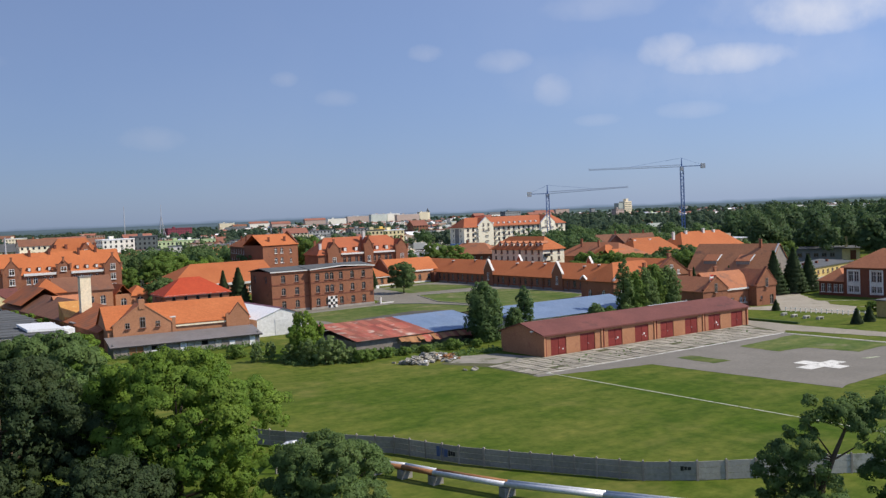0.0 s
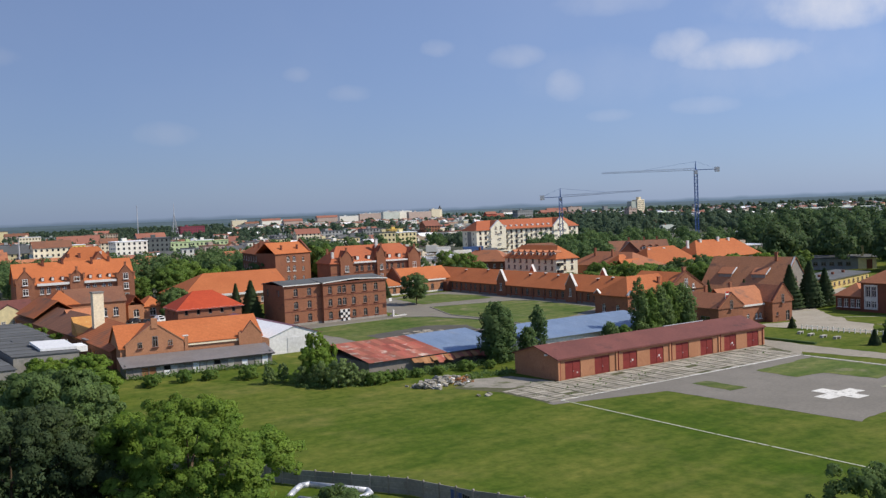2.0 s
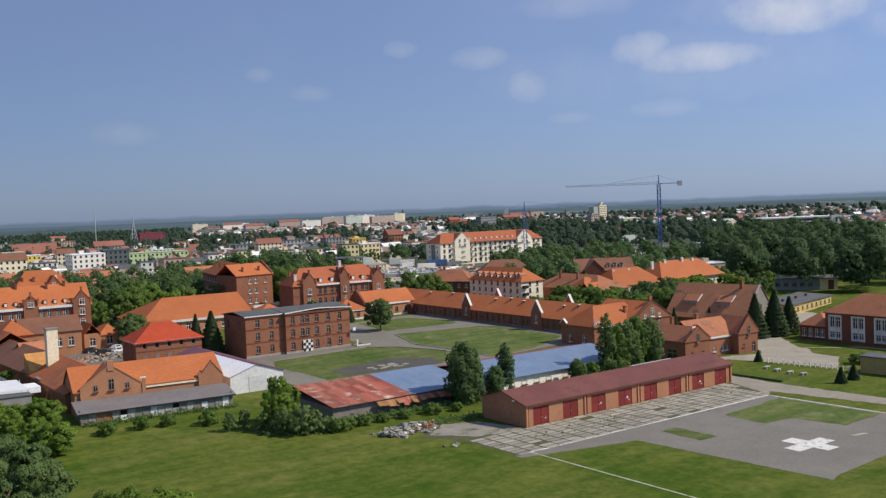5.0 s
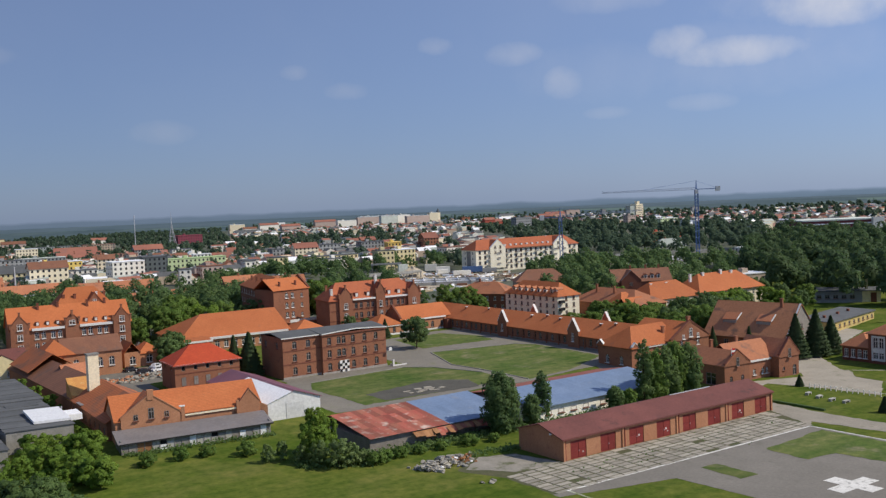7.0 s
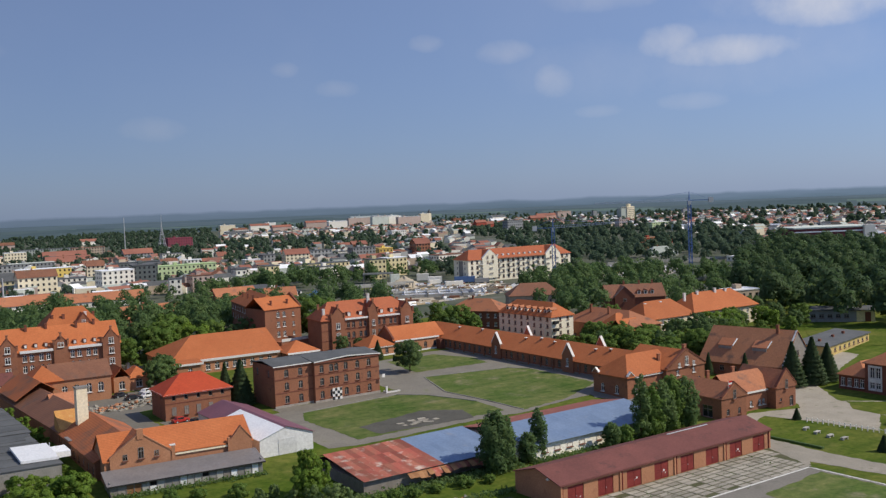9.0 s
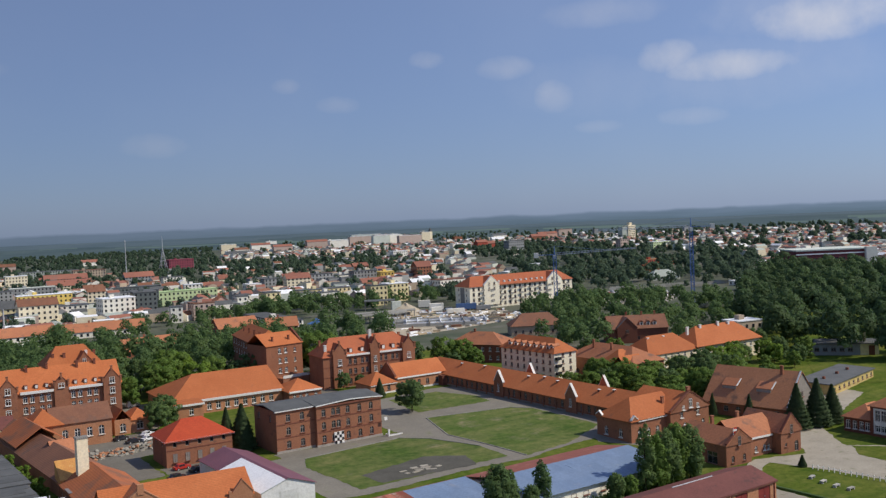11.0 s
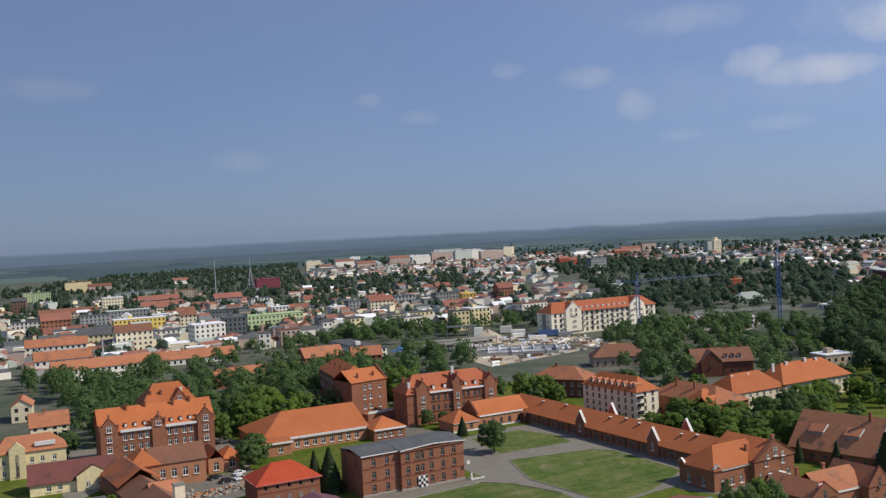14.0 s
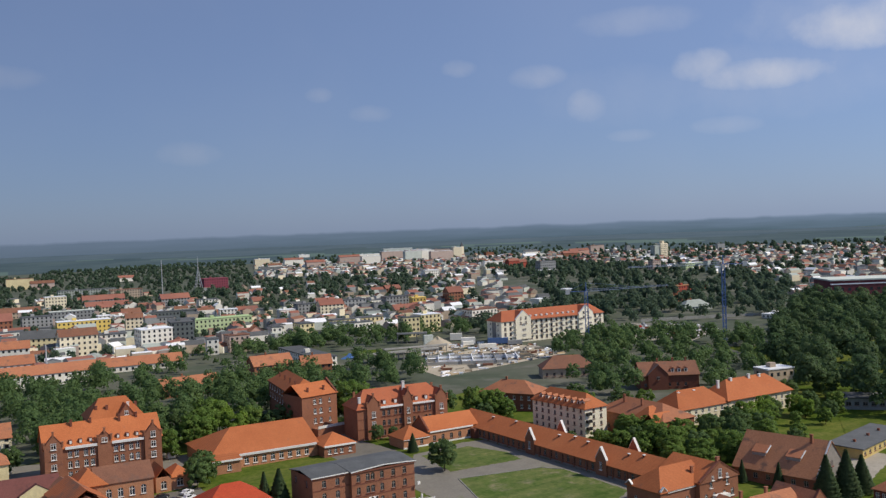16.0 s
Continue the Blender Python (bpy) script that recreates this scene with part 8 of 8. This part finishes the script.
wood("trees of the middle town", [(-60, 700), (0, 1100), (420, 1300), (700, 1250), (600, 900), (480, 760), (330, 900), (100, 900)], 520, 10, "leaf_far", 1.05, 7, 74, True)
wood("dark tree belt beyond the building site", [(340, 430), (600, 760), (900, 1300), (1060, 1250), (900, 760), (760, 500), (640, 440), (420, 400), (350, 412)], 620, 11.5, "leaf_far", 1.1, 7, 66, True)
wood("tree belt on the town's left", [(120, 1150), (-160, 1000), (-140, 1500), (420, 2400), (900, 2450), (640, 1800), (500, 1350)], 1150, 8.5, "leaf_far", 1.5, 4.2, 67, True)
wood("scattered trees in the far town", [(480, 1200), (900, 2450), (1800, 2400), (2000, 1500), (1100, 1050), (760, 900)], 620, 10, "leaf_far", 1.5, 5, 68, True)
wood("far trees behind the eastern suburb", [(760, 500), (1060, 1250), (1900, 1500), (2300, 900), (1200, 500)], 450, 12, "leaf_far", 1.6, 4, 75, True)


# ---- fence along the meadow ----
fence = thing("concrete_fence", "weathered grey concrete panel fence", "fence", 0, 0, 0, z=0)
line = [(-74.0, -9.0), (-64.5, -27.5), (-56.7, -39.3), (-53.9, -47.9), (-51.3, -53.3), (-44.5, -65.6), (-40.7, -69.1), (-36.0, -72.3), (-24.0, -80.0), (-8.0, -90.0)]
panel_me, post_me = bpy.data.meshes.new("panel"), bpy.data.meshes.new("post")
V, Fc = [], []
for k in range(3):
    add_box(V, Fc, 0.08, 2.32, -0.04, 0.04, 0.05 + 0.62 * k, 0.64 + 0.62 * k)
panel_me.from_pydata(V, [], Fc)
panel_me.materials.append(M["concrete"])
pale_me = panel_me.copy()
pale_me.materials.clear()
pale_me.materials.append(M["fence_pale"])
V, Fc = [], []
add_box(V, Fc, -0.09, 0.09, -0.1, 0.1, -0.3, 2.0)
solid_v = V + [(-0.09, -0.1, 2.0), (0.09, -0.1, 2.0), (0.09, 0.1, 2.0), (-0.09, 0.1, 2.0), (0, 0, 2.1)]
post_me.from_pydata(solid_v, [], Fc + [(8, 9, 12), (9, 10, 12), (10, 11, 12), (11, 8, 12)])
post_me.materials.append(M["board"])
walked = 0
for (x0, y0), (x1, y1) in zip(line, line[1:]):
    run = math.hypot(x1 - x0, y1 - y0)
    turn = math.degrees(math.atan2(y1 - y0, x1 - x0))
    count = max(1, round(run / 2.4))
    for k in range(count):
        at = pose(x0 + (x1 - x0) * k / count, y0 + (y1 - y0) * k / count, 0, 0, 0, turn) @ Matrix.Diagonal((run / count / 2.4, 1, 1, 1))
        shared("panel", panel_me if x0 + (x1 - x0) * k / count < -42.5 else pale_me, fence, at)
        shared("post", post_me, fence, at)
for u, z0, w, h, material in ((41.0, 0.5, 1.5, 1.1, "graffiti"), (42.6, 0.7, 0.9, 0.6, "black"), (34.5, 0.8, 1.4, 0.7, "board"), (67.6, 1.0, 1.0, 0.45, "black"), (37.0, 0.6, 1.2, 0.6, "board")):
    run = 0.0
    for (x0, y0), (x1, y1) in zip(line, line[1:]):
        d = math.hypot(x1 - x0, y1 - y0)
        if run <= u < run + d:
            turn = math.degrees(math.atan2(y1 - y0, x1 - x0))
            g = boxes("graffiti", [(0, w * 0.3, -0.07, -0.05, 0, h), (w * 0.36, w * 0.62, -0.07, -0.05, h * 0.15, h * 0.9), (w * 0.68, w, -0.07, -0.05, 0.05, h * 0.8)], M[material], fence, "painted graffiti bars")
            s_ = (u - run) / d
            g.matrix_basis = pose(x0 + (x1 - x0) * s_, y0 + (y1 - y0) * s_, z0, 0, 0, turn)
        run += d

# ---- heating pipe on concrete blocks ----
hp = thing("heating_pipe", "silver and rusty heating pipe on concrete blocks", "pipe", 0, 0, 0, z=0)
route = [(-69.0, -36.0), (-66.0, -41.0), (-63.0, -45.2), (-61.5, -48.5), (-60.4, -52.5), (-57.7, -60.5), (-53.4, -69.2), (-48.0, -79.5), (-42.0, -91.0)]
for k, ((x0, y0), (x1, y1)) in enumerate(zip(route, route[1:])):
    for off in (0.0, 0.62):
        V, Fc = [], []
        cylinder(V, Fc, (x0 + off, y0 + off * 0.5, 1.2), (x1 + off, y1 + off * 0.5, 1.2), 0.27, 0.27, 12)
        solid("pipe_run", V, Fc, M["rust_dark"] if (k in (2, 3) and off == 0) or (k == 4 and off > 0) else M["pipe"], hp, smooth=True)
    boxes("support", [(x0 - 0.3, x0 + 1.0, y0 - 0.3, y0 + 0.6, 0.0, 0.9)], M["concrete"], hp, "concrete support block")
loop = [(-70.4, -37.6), (-68.9, -35.9), (-67.6, -34.7), (-66.6, -34.9), (-62.9, -41.2), (-63.2, -42.3), (-64.4, -42.9), (-66.2, -43.3)]
for (x0, y0), (x1, y1) in zip(loop, loop[1:]):
    V, Fc = [], []
    cylinder(V, Fc, (x0, y0, 2.2), (x1, y1, 2.2), 0.33, 0.33, 12)
    solid("pipe_bend", V, Fc, M["pipe"], hp, "raised silver pipe loop", smooth=True)
for x, y in ((-70.4, -37.6), (-65.6, -36.6), (-63.6, -40.0), (-66.2, -43.3)):
    boxes("support", [(x - 0.15, x + 0.15, y - 0.15, y + 0.15, 0, 1.86)], M["concrete"], hp)

# ---- rubble heap by the garages ----
rnd = random.Random(9)


def stone(name, label, x, y, z, s, material, category="stone", group="rubble heap"):
    """An angular broken lump."""
    bm = bmesh.new()
    bmesh.ops.create_cube(bm, size=1.5 * s)
    bmesh.ops.bevel(bm, geom=bm.edges[:], offset=0.22 * s, segments=1, affect="EDGES")
    flat = rnd.uniform(0.35, 0.7)
    for v in bm.verts:
        v.co *= rnd.uniform(0.8, 1.15)
        v.co.z *= flat
        v.co.x *= 1.25
    me = bpy.data.meshes.new(name)
    bm.to_mesh(me)
    bm.free()
    me.materials.append(material)
    ob = new(name, me)
    ob.matrix_basis = pose(x, y, z, rnd.uniform(-28, 28), rnd.uniform(-28, 28), rnd.uniform(0, 360))
    return tagged(ob, label, category, group)


for k in range(230):
    along, off = rnd.uniform(-1, 1), rnd.gauss(0, 0.45)
    x, y = -16.6 + along * 4.8 - off * 1.3, 13.0 + along * 0.9 + off * 2.7
    s = rnd.uniform(0.2, 0.62)
    up = max(0.0, 1.5 - abs(along) * 0.7 - abs(off) * 1.3)
    rusty = along > 0.3 and k % 2
    stone("broken_slab", "rusty lump in the rubble heap" if rusty else "lump of broken pale concrete in the heap", x, y, gz(x, y) + s * 0.3 + up * rnd.uniform(0, 1), s, M["rust_dark"] if rusty else M["concrete"] if k % 3 == 0 else M["white_sheet"] if k % 11 == 0 else M["rubble"])
for k in range(14):
    x, y = rnd.gauss(-10.5, 1.8), rnd.gauss(14.4, 0.9)
    stone("broken_brick_lump", "lump of broken brick by the garage", x, y, gz(x, y) + 0.15, rnd.uniform(0.25, 0.55), M["rust_dark"] if k % 2 else M["rubble"])
for x, y in ((-17.0, -1.5), (-16.0, -0.8), (-18.0, -0.4)):
    stone("loose_slab", "flat pale concrete fragment in the grass", x, y, 0.1, 0.5, M["rubble"])
for x, y, t in ((76.4, 3.8, 12), (75.1, 0.2, 8), (74.4, -3.4, 5), (74.6, -6.6, 0)):
    bn = thing("stone_bench", "pale stone bench on the lawn", "bench", x, y, t, group="benches on the lawn")
    boxes("seat", [(-0.95, 0.95, -0.4, 0.4, 0.42, 0.56)], M["fence_pale"], bn)
    for a in (-0.9, 0.6):
        boxes("support", [(a, a + 0.3, -0.36, 0.36, 0, 0.416)], M["fence_pale"], bn)
lf = thing("low_fence", "low white post fence beside the drive", "fence", 0, 0, 0, z=0)
for k in range(16):
    x, y = 83.0 + 2.0 * k / 15, 8.0 - 19.0 * k / 15
    boxes("post", [(x - 0.08, x + 0.08, y - 0.08, y + 0.08, 0, 1.1)], M["coping"], lf)
    if k:
        V, Fc = [], []
        cylinder(V, Fc, (x - 2.0 / 15, y + 19.0 / 15, 0.8), (x, y, 0.8), 0.05, 0.05, 5)
        solid("rail", V, Fc, M["coping"], lf)
kb = thing("lawn_kerb", "low dark hedge strip along the lawn", "hedge", 0, 0, 0, z=0)
boxes("strip", [(64.5, 65.2, -8, 10, 0, 0.45)], M["leaf_dark"], kb)


# ---- cars in the back yard ----
def car(label, x, y, turn, paint, van=False):
    c = thing("car", label, "car", x, y, turn, group="parked cars")
    h = 1.9 if van else 1.0
    boxes("body", [(-2.1, 2.1, -0.85, 0.85, 0.32, 0.85 if not van else 1.2)], M[paint], c)
    V = [(-1.5, -0.8, 0.854), (1.1, -0.8, 0.854), (1.1, 0.8, 0.854), (-1.5, 0.8, 0.854), (-1.1, -0.68, 1.45), (0.5, -0.68, 1.45), (0.5, 0.68, 1.45), (-1.1, 0.68, 1.45)]
    if van:
        V = [(px * (1.45 if px < 0 else 1.2), py, pz + (0.35 if pz < 1 else 0.75)) for px, py, pz in V]
    cabin = solid("cabin", V, [(0, 1, 5, 4), (1, 2, 6, 5), (2, 3, 7, 6), (3, 0, 4, 7), (4, 5, 6, 7)], M[paint], c)
    z0, z1 = (0.95, 1.38) if not van else (1.35, 1.95)
    boxes("side_glass", [(-1.0, 0.45, -0.83, -0.74, z0, z1), (-1.0, 0.45, 0.74, 0.83, z0, z1)], M["glass"], cabin)
    boxes("windscreen", [(0.62, 0.95, -0.6, 0.6, z0, z1)], M["glass"], cabin)
    for a in (-1.3, 1.3):
        for b in (-0.8, 0.8):
            V, Fc = [], []
            cylinder(V, Fc, (a, b - 0.12, 0.32), (a, b + 0.12, 0.32), 0.32, 0.32, 12)
            w = solid("wheel", V, Fc, M["black"], c)
            V, Fc = [], []
            cylinder(V, Fc, (a, b - 0.13, 0.32), (a, b + 0.13, 0.32), 0.18, 0.18, 8)
            solid("rim", V, Fc, M["steel"], w)
    for b in (-0.6, 0.6):
        boxes("headlight", [(2.1, 2.14, b - 0.18, b + 0.18, 0.6, 0.78)], M["frame"], c)
    return c


car("dark parked car in the dusty yard", -30.6, 152.0, 20, "car_dark")
car("dark parked car beside the rubble", -28.9, 145.8, 10, "car_dark")
car("white parked car in the dusty yard", -23.1, 152.0, 30, "car_white")
car("white parked car beside the rubble", -24.5, 146.0, 15, "car_white")
car("red parked car by the red-roofed house", -28.8, 107.4, 8, "car_red")
car("dark blue parked car by the plum-roofed hall", -26.6, 102.8, 25, "car_dark")
car("dark parked car behind the workshop", -33.1, 98.9, 5, "car_dark")
car("white van beside the hall", -12.5, 200.0, 10, "car_white", True)
for k in range(190):
    x = rnd.uniform(-43, -19)
    y = 137.5 + 0.14 * (x + 30) + rnd.gauss(0, 2.0)
    stone("brick_heap_lump", "lump in the brick rubble heap of the yard", x, y, gz(x, y) + rnd.uniform(0.2, 1.1) * math.exp(-((y - 137.5 - 0.14 * (x + 30)) / 2.2) ** 2), rnd.uniform(0.35, 0.8), M["rubble"] if k % 4 else M["brick_light"], "stone", "rubble in the back yard")

# ---- building site ----
SITE = [(150, 280), (250, 300), (262, 345), (245, 392), (195, 385), (175, 330)]
found = thing("foundation", "half-built white concrete foundation walls on the site", "foundation", 196, 318, -33, z=1.72)
for k in range(9):
    boxes("cross_wall", [(-26 + 6.4 * k, -25.6 + 6.4 * k, -16 + (k % 3) * 5, 16 - (k % 2) * 7, 0, 2.1 + 0.5 * (k % 2))], M["white_sheet" if k % 3 else "concrete"], found)
for k in range(5):
    boxes("long_wall", [(-26 + 5 * (k % 2), 24 - 8 * (k % 3), -15.5 + 7.2 * k, -15.1 + 7.2 * k, 0, 1.9)], M["white_sheet" if k % 2 else "fence_pale"], found)
boxes("floor_slab", [(-27, 6, 2, 16.5, 0.0, 0.35)], M["white_sheet"], found, "pale cast floor slab")
boxes("floor_slab", [(-14, 20, -17, -3, 0.0, 0.3)], M["gravel"], found, "dusty cast floor slab")
stacks = {"rubble": ([], []), "timber": ([], []), "white_sheet": ([], []), "tile_brown": ([], [])}
for k in range(420):
    x, y = rnd.uniform(150, 262), rnd.uniform(282, 392)
    if not inside(x, y, SITE):
        continue
    V, Fc = stacks[("timber", "white_sheet", "timber", "rubble", "white_sheet", "tile_brown")[k % 6]]
    n0 = len(V)
    L, D, H = rnd.uniform(1.5, 7), rnd.uniform(0.4, 1.6), rnd.uniform(0.3, 1.3)
    add_box(V, Fc, -L / 2, L / 2, -D / 2, D / 2, 0, H)
    m = pose(x, y, 1.75, 0, 0, rnd.choice((-35, -30, 55, 60, 10)))
    V[n0:] = [tuple(m @ Vector(p)) for p in V[n0:]]
for key, label in (("rubble", "heaps of pale building material on the site"), ("timber", "stacks of raw timber boards on the site"), ("white_sheet", "white formwork and sheeting on the site"), ("tile_brown", "rusty reinforcement bundles on the site")):
    tagged(solid("building_materials", stacks[key][0], stacks[key][1], M[key]), label, "materials", kind="stuff")
for x, y, t, L, H, material, label in ((232, 382, -30, 9, 4.5, "white", "white site truck box"), (243, 368, -30, 13, 4.2, "town_blue", "blue covered site truck"), (226, 354, -25, 11, 3.2, "white", "white site container beside the excavation"), (212, 395, -20, 6, 7, "town_pale", "pale site cabin stack"), (238, 404, -30, 8, 5, "white", "white site cabin behind the trucks"), (228, 374, -20, 7, 3.0, "white", "white cabin by the sand heap"), (250, 356, -32, 9, 3.2, "town_grey", "grey store container by the white block")):
    tr = thing("site_container", label, "container", x, y, t, group="site containers")
    boxes("box", [(0, L, 0, 3, 0.6, H)], M[material], tr)
    boxes("skid", [(0.2, L - 0.2, 0.2, 2.8, 0, 0.596)], M["black"], tr)
for x, y, L, D, H, t in ((140, 350, 52, 8, 4.6, -4), (206, 420, 20, 10, 6, -33), (170, 372, 40, 6, 3.4, -12)):
    fr = thing("unfinished_shell", "unfinished grey concrete deck on columns", "building", x, y, t)
    boxes("floor_slab", [(0, L, 0, D, H, H + 0.5)], M["concrete"], fr)
    boxes("parapet", [(0, L, 0, 0.25, H + 0.504, H + 1.4)], M["fence_pale"], fr)
    n = int(L / 5)
    for k in range(n):
        for y0 in (0.3, D - 0.8):
            boxes("column", [(0.3 + k * (L - 1.1) / (n - 1), 0.8 + k * (L - 1.1) / (n - 1), y0, y0 + 0.5, -0.3, H - 0.004)], M["concrete"], fr)


def heap(name, label, category, x, y, r, h, material, seed):
    """A loose mound with an uneven skin."""
    V, Fc, NR, NS = [], [], 7, 22
    for k in range(NR):
        for j in range(NS):
            w, q = 2 * math.pi * j / NS, k / (NR - 1)
            bump = noise.noise(Vector((math.cos(w) * 1.4 + seed, math.sin(w) * 1.4, q * 2.5)))
            V.append((r * q * math.cos(w) * (1 + 0.25 * bump), r * q * math.sin(w) * (0.8 + 0.2 * bump), h * (1 - q) ** 0.8 * (1 + 0.3 * bump) - 0.2 * q))
    Fc = [(k * NS + j, k * NS + (j + 1) % NS, (k + 1) * NS + (j + 1) % NS, (k + 1) * NS + j) for k in range(NR - 1) for j in range(NS)]
    ob = solid(name, V, [f[::-1] for f in Fc], material, smooth=True)
    ob.matrix_basis = pose(x, y, gz(x, y))
    return tagged(ob, label, category)


heap("sand_mound", "tall heap of yellow sand on the site", "heap", 221, 393, 11, 5.2, M["sand"], 1)
heap("sand_mound", "low spread of excavated sand", "heap", 208, 372, 9, 2.6, M["sand"], 2)
heap("covered_stack", "building material stack under a blue tarpaulin", "stack", 151, 381, 5.5, 3.0, M["tarp"], 3)

wall_line = thing("boundary_wall", "long low pale wall behind the car park", "wall", 399, 389, -24)
for k in range(24):
    boxes("wall_panel", [(5 * k, 5 * k + 4.9, 0, 0.3, 0, 2.2 + 0.2 * (k % 2))], M["fence_pale"], wall_line)
far_cars = {"car_white": ([], []), "car_dark": ([], []), "car_red": ([], []), "steel": ([], [])}
for k in range(95):
    row, col = divmod(k, 12)
    x, y = 334 + col * 4.6 + row * 4.0 + rnd.uniform(-1, 1), 296 + row * 11.5 - col * 0.6 + rnd.uniform(-0.6, 0.6)
    if rnd.random() < 0.25 or not inside(x, y, [(338, 284), (395, 312), (410, 350), (385, 392), (345, 358), (318, 308)]):
        continue
    V, Fc = far_cars[rnd.choice(("car_white", "car_dark", "car_red", "steel", "car_white"))]
    n0 = len(V)
    add_box(V, Fc, -0.9, 0.9, -2.1, 2.1, 0.3, 0.95)
    n1 = len(V)
    add_box(V, Fc, -0.78, 0.78, -1.2, 1.2, 0.95, 1.5)
    V[n1 + 4:] = [(px * 0.85, py * 0.7, pz) for px, py, pz in V[n1 + 4:]]
    m = pose(x, y, 1.85, 0, 0, rnd.choice((-25, -22, -28)))
    V[n0:] = [tuple(m @ Vector(p)) for p in V[n0:]]
for key, colour in (("car_white", "white"), ("car_dark", "dark"), ("car_red", "red"), ("steel", "silver")):
    tagged(solid("far_parked_cars", far_cars[key][0], far_cars[key][1], M[key]), f"{colour} cars on the far gravel car park", "cars", kind="stuff")

# ---- concrete slabs before the garages ----
slab_me = bpy.data.meshes.new("slab")
V, Fc = [], []
add_box(V, Fc, -1.34, 1.34, -0.57, 0.57, -0.06, 0.05)
slab_me.from_pydata(V, [], Fc)
slab_me.materials.append(M["slab"])
yard = tagged(new("slab_pavement"), "old concrete slab apron with grassy joints", "pavement", kind="structure")
for r_ in range(9):
    for c_ in range(23):
        x, y = -11.6 + 3.0 * c_, -0.9 - 1.48 * r_
        if x > 51 + 0.5 * (9 - r_) or rnd.random() < 0.02:
            continue
        shared("slab", slab_me, yard, pose(x, y, 0.02 + rnd.uniform(-0.015, 0.02), rnd.uniform(-0.7, 0.7), rnd.uniform(-0.5, 0.5), rnd.uniform(-1.3, 1.3)) @ Matrix.Diagonal((rnd.uniform(0.94, 1.04), rnd.uniform(0.9, 1.08), 1, 1)))

# ---- tall weeds along the derelict shed and the meadow's edge ----
wr = np.random.default_rng(77)
C = []
for x0, y0, x1, y1, wide, count in ((-26, 26.4, 12, 24.6, 1.3, 2600), (-60, 55.6, -31, 52.2, 0.6, 900), (-37, 30, -26, 24, 1.6, 1200), (-10, 14.4, 0, 13.0, 0.8, 260), (14, 24, 44, 23.6, 0.8, 1200), (-12, -6.6, 50, -6.6, 3.4, 110)):
    f = wr.uniform(0, 1, count)
    side = wr.normal(size=count) * wide
    xs, ys = x0 + (x1 - x0) * f, y0 + (y1 - y0) * f + side
    C.append(np.stack([xs, ys, np.array([gz(p, q) for p, q in zip(xs, ys)]) + wr.uniform(0.05, 1.1 if wide < 3 else 0.22, count) * (0.5 + 0.5 * np.sin(xs * 1.3) ** 2)], 1))
C = np.concatenate(C)
N = wr.normal(size=C.shape) + np.array([0, -0.6, 0.3])
N /= np.linalg.norm(N, axis=1, keepdims=True)
tagged(new("weeds", quad_cloud("weeds", C, N, 0.2, M["leaf_grey"], 78)), "tall grey-green weeds along the sheds", "weeds", kind="stuff")
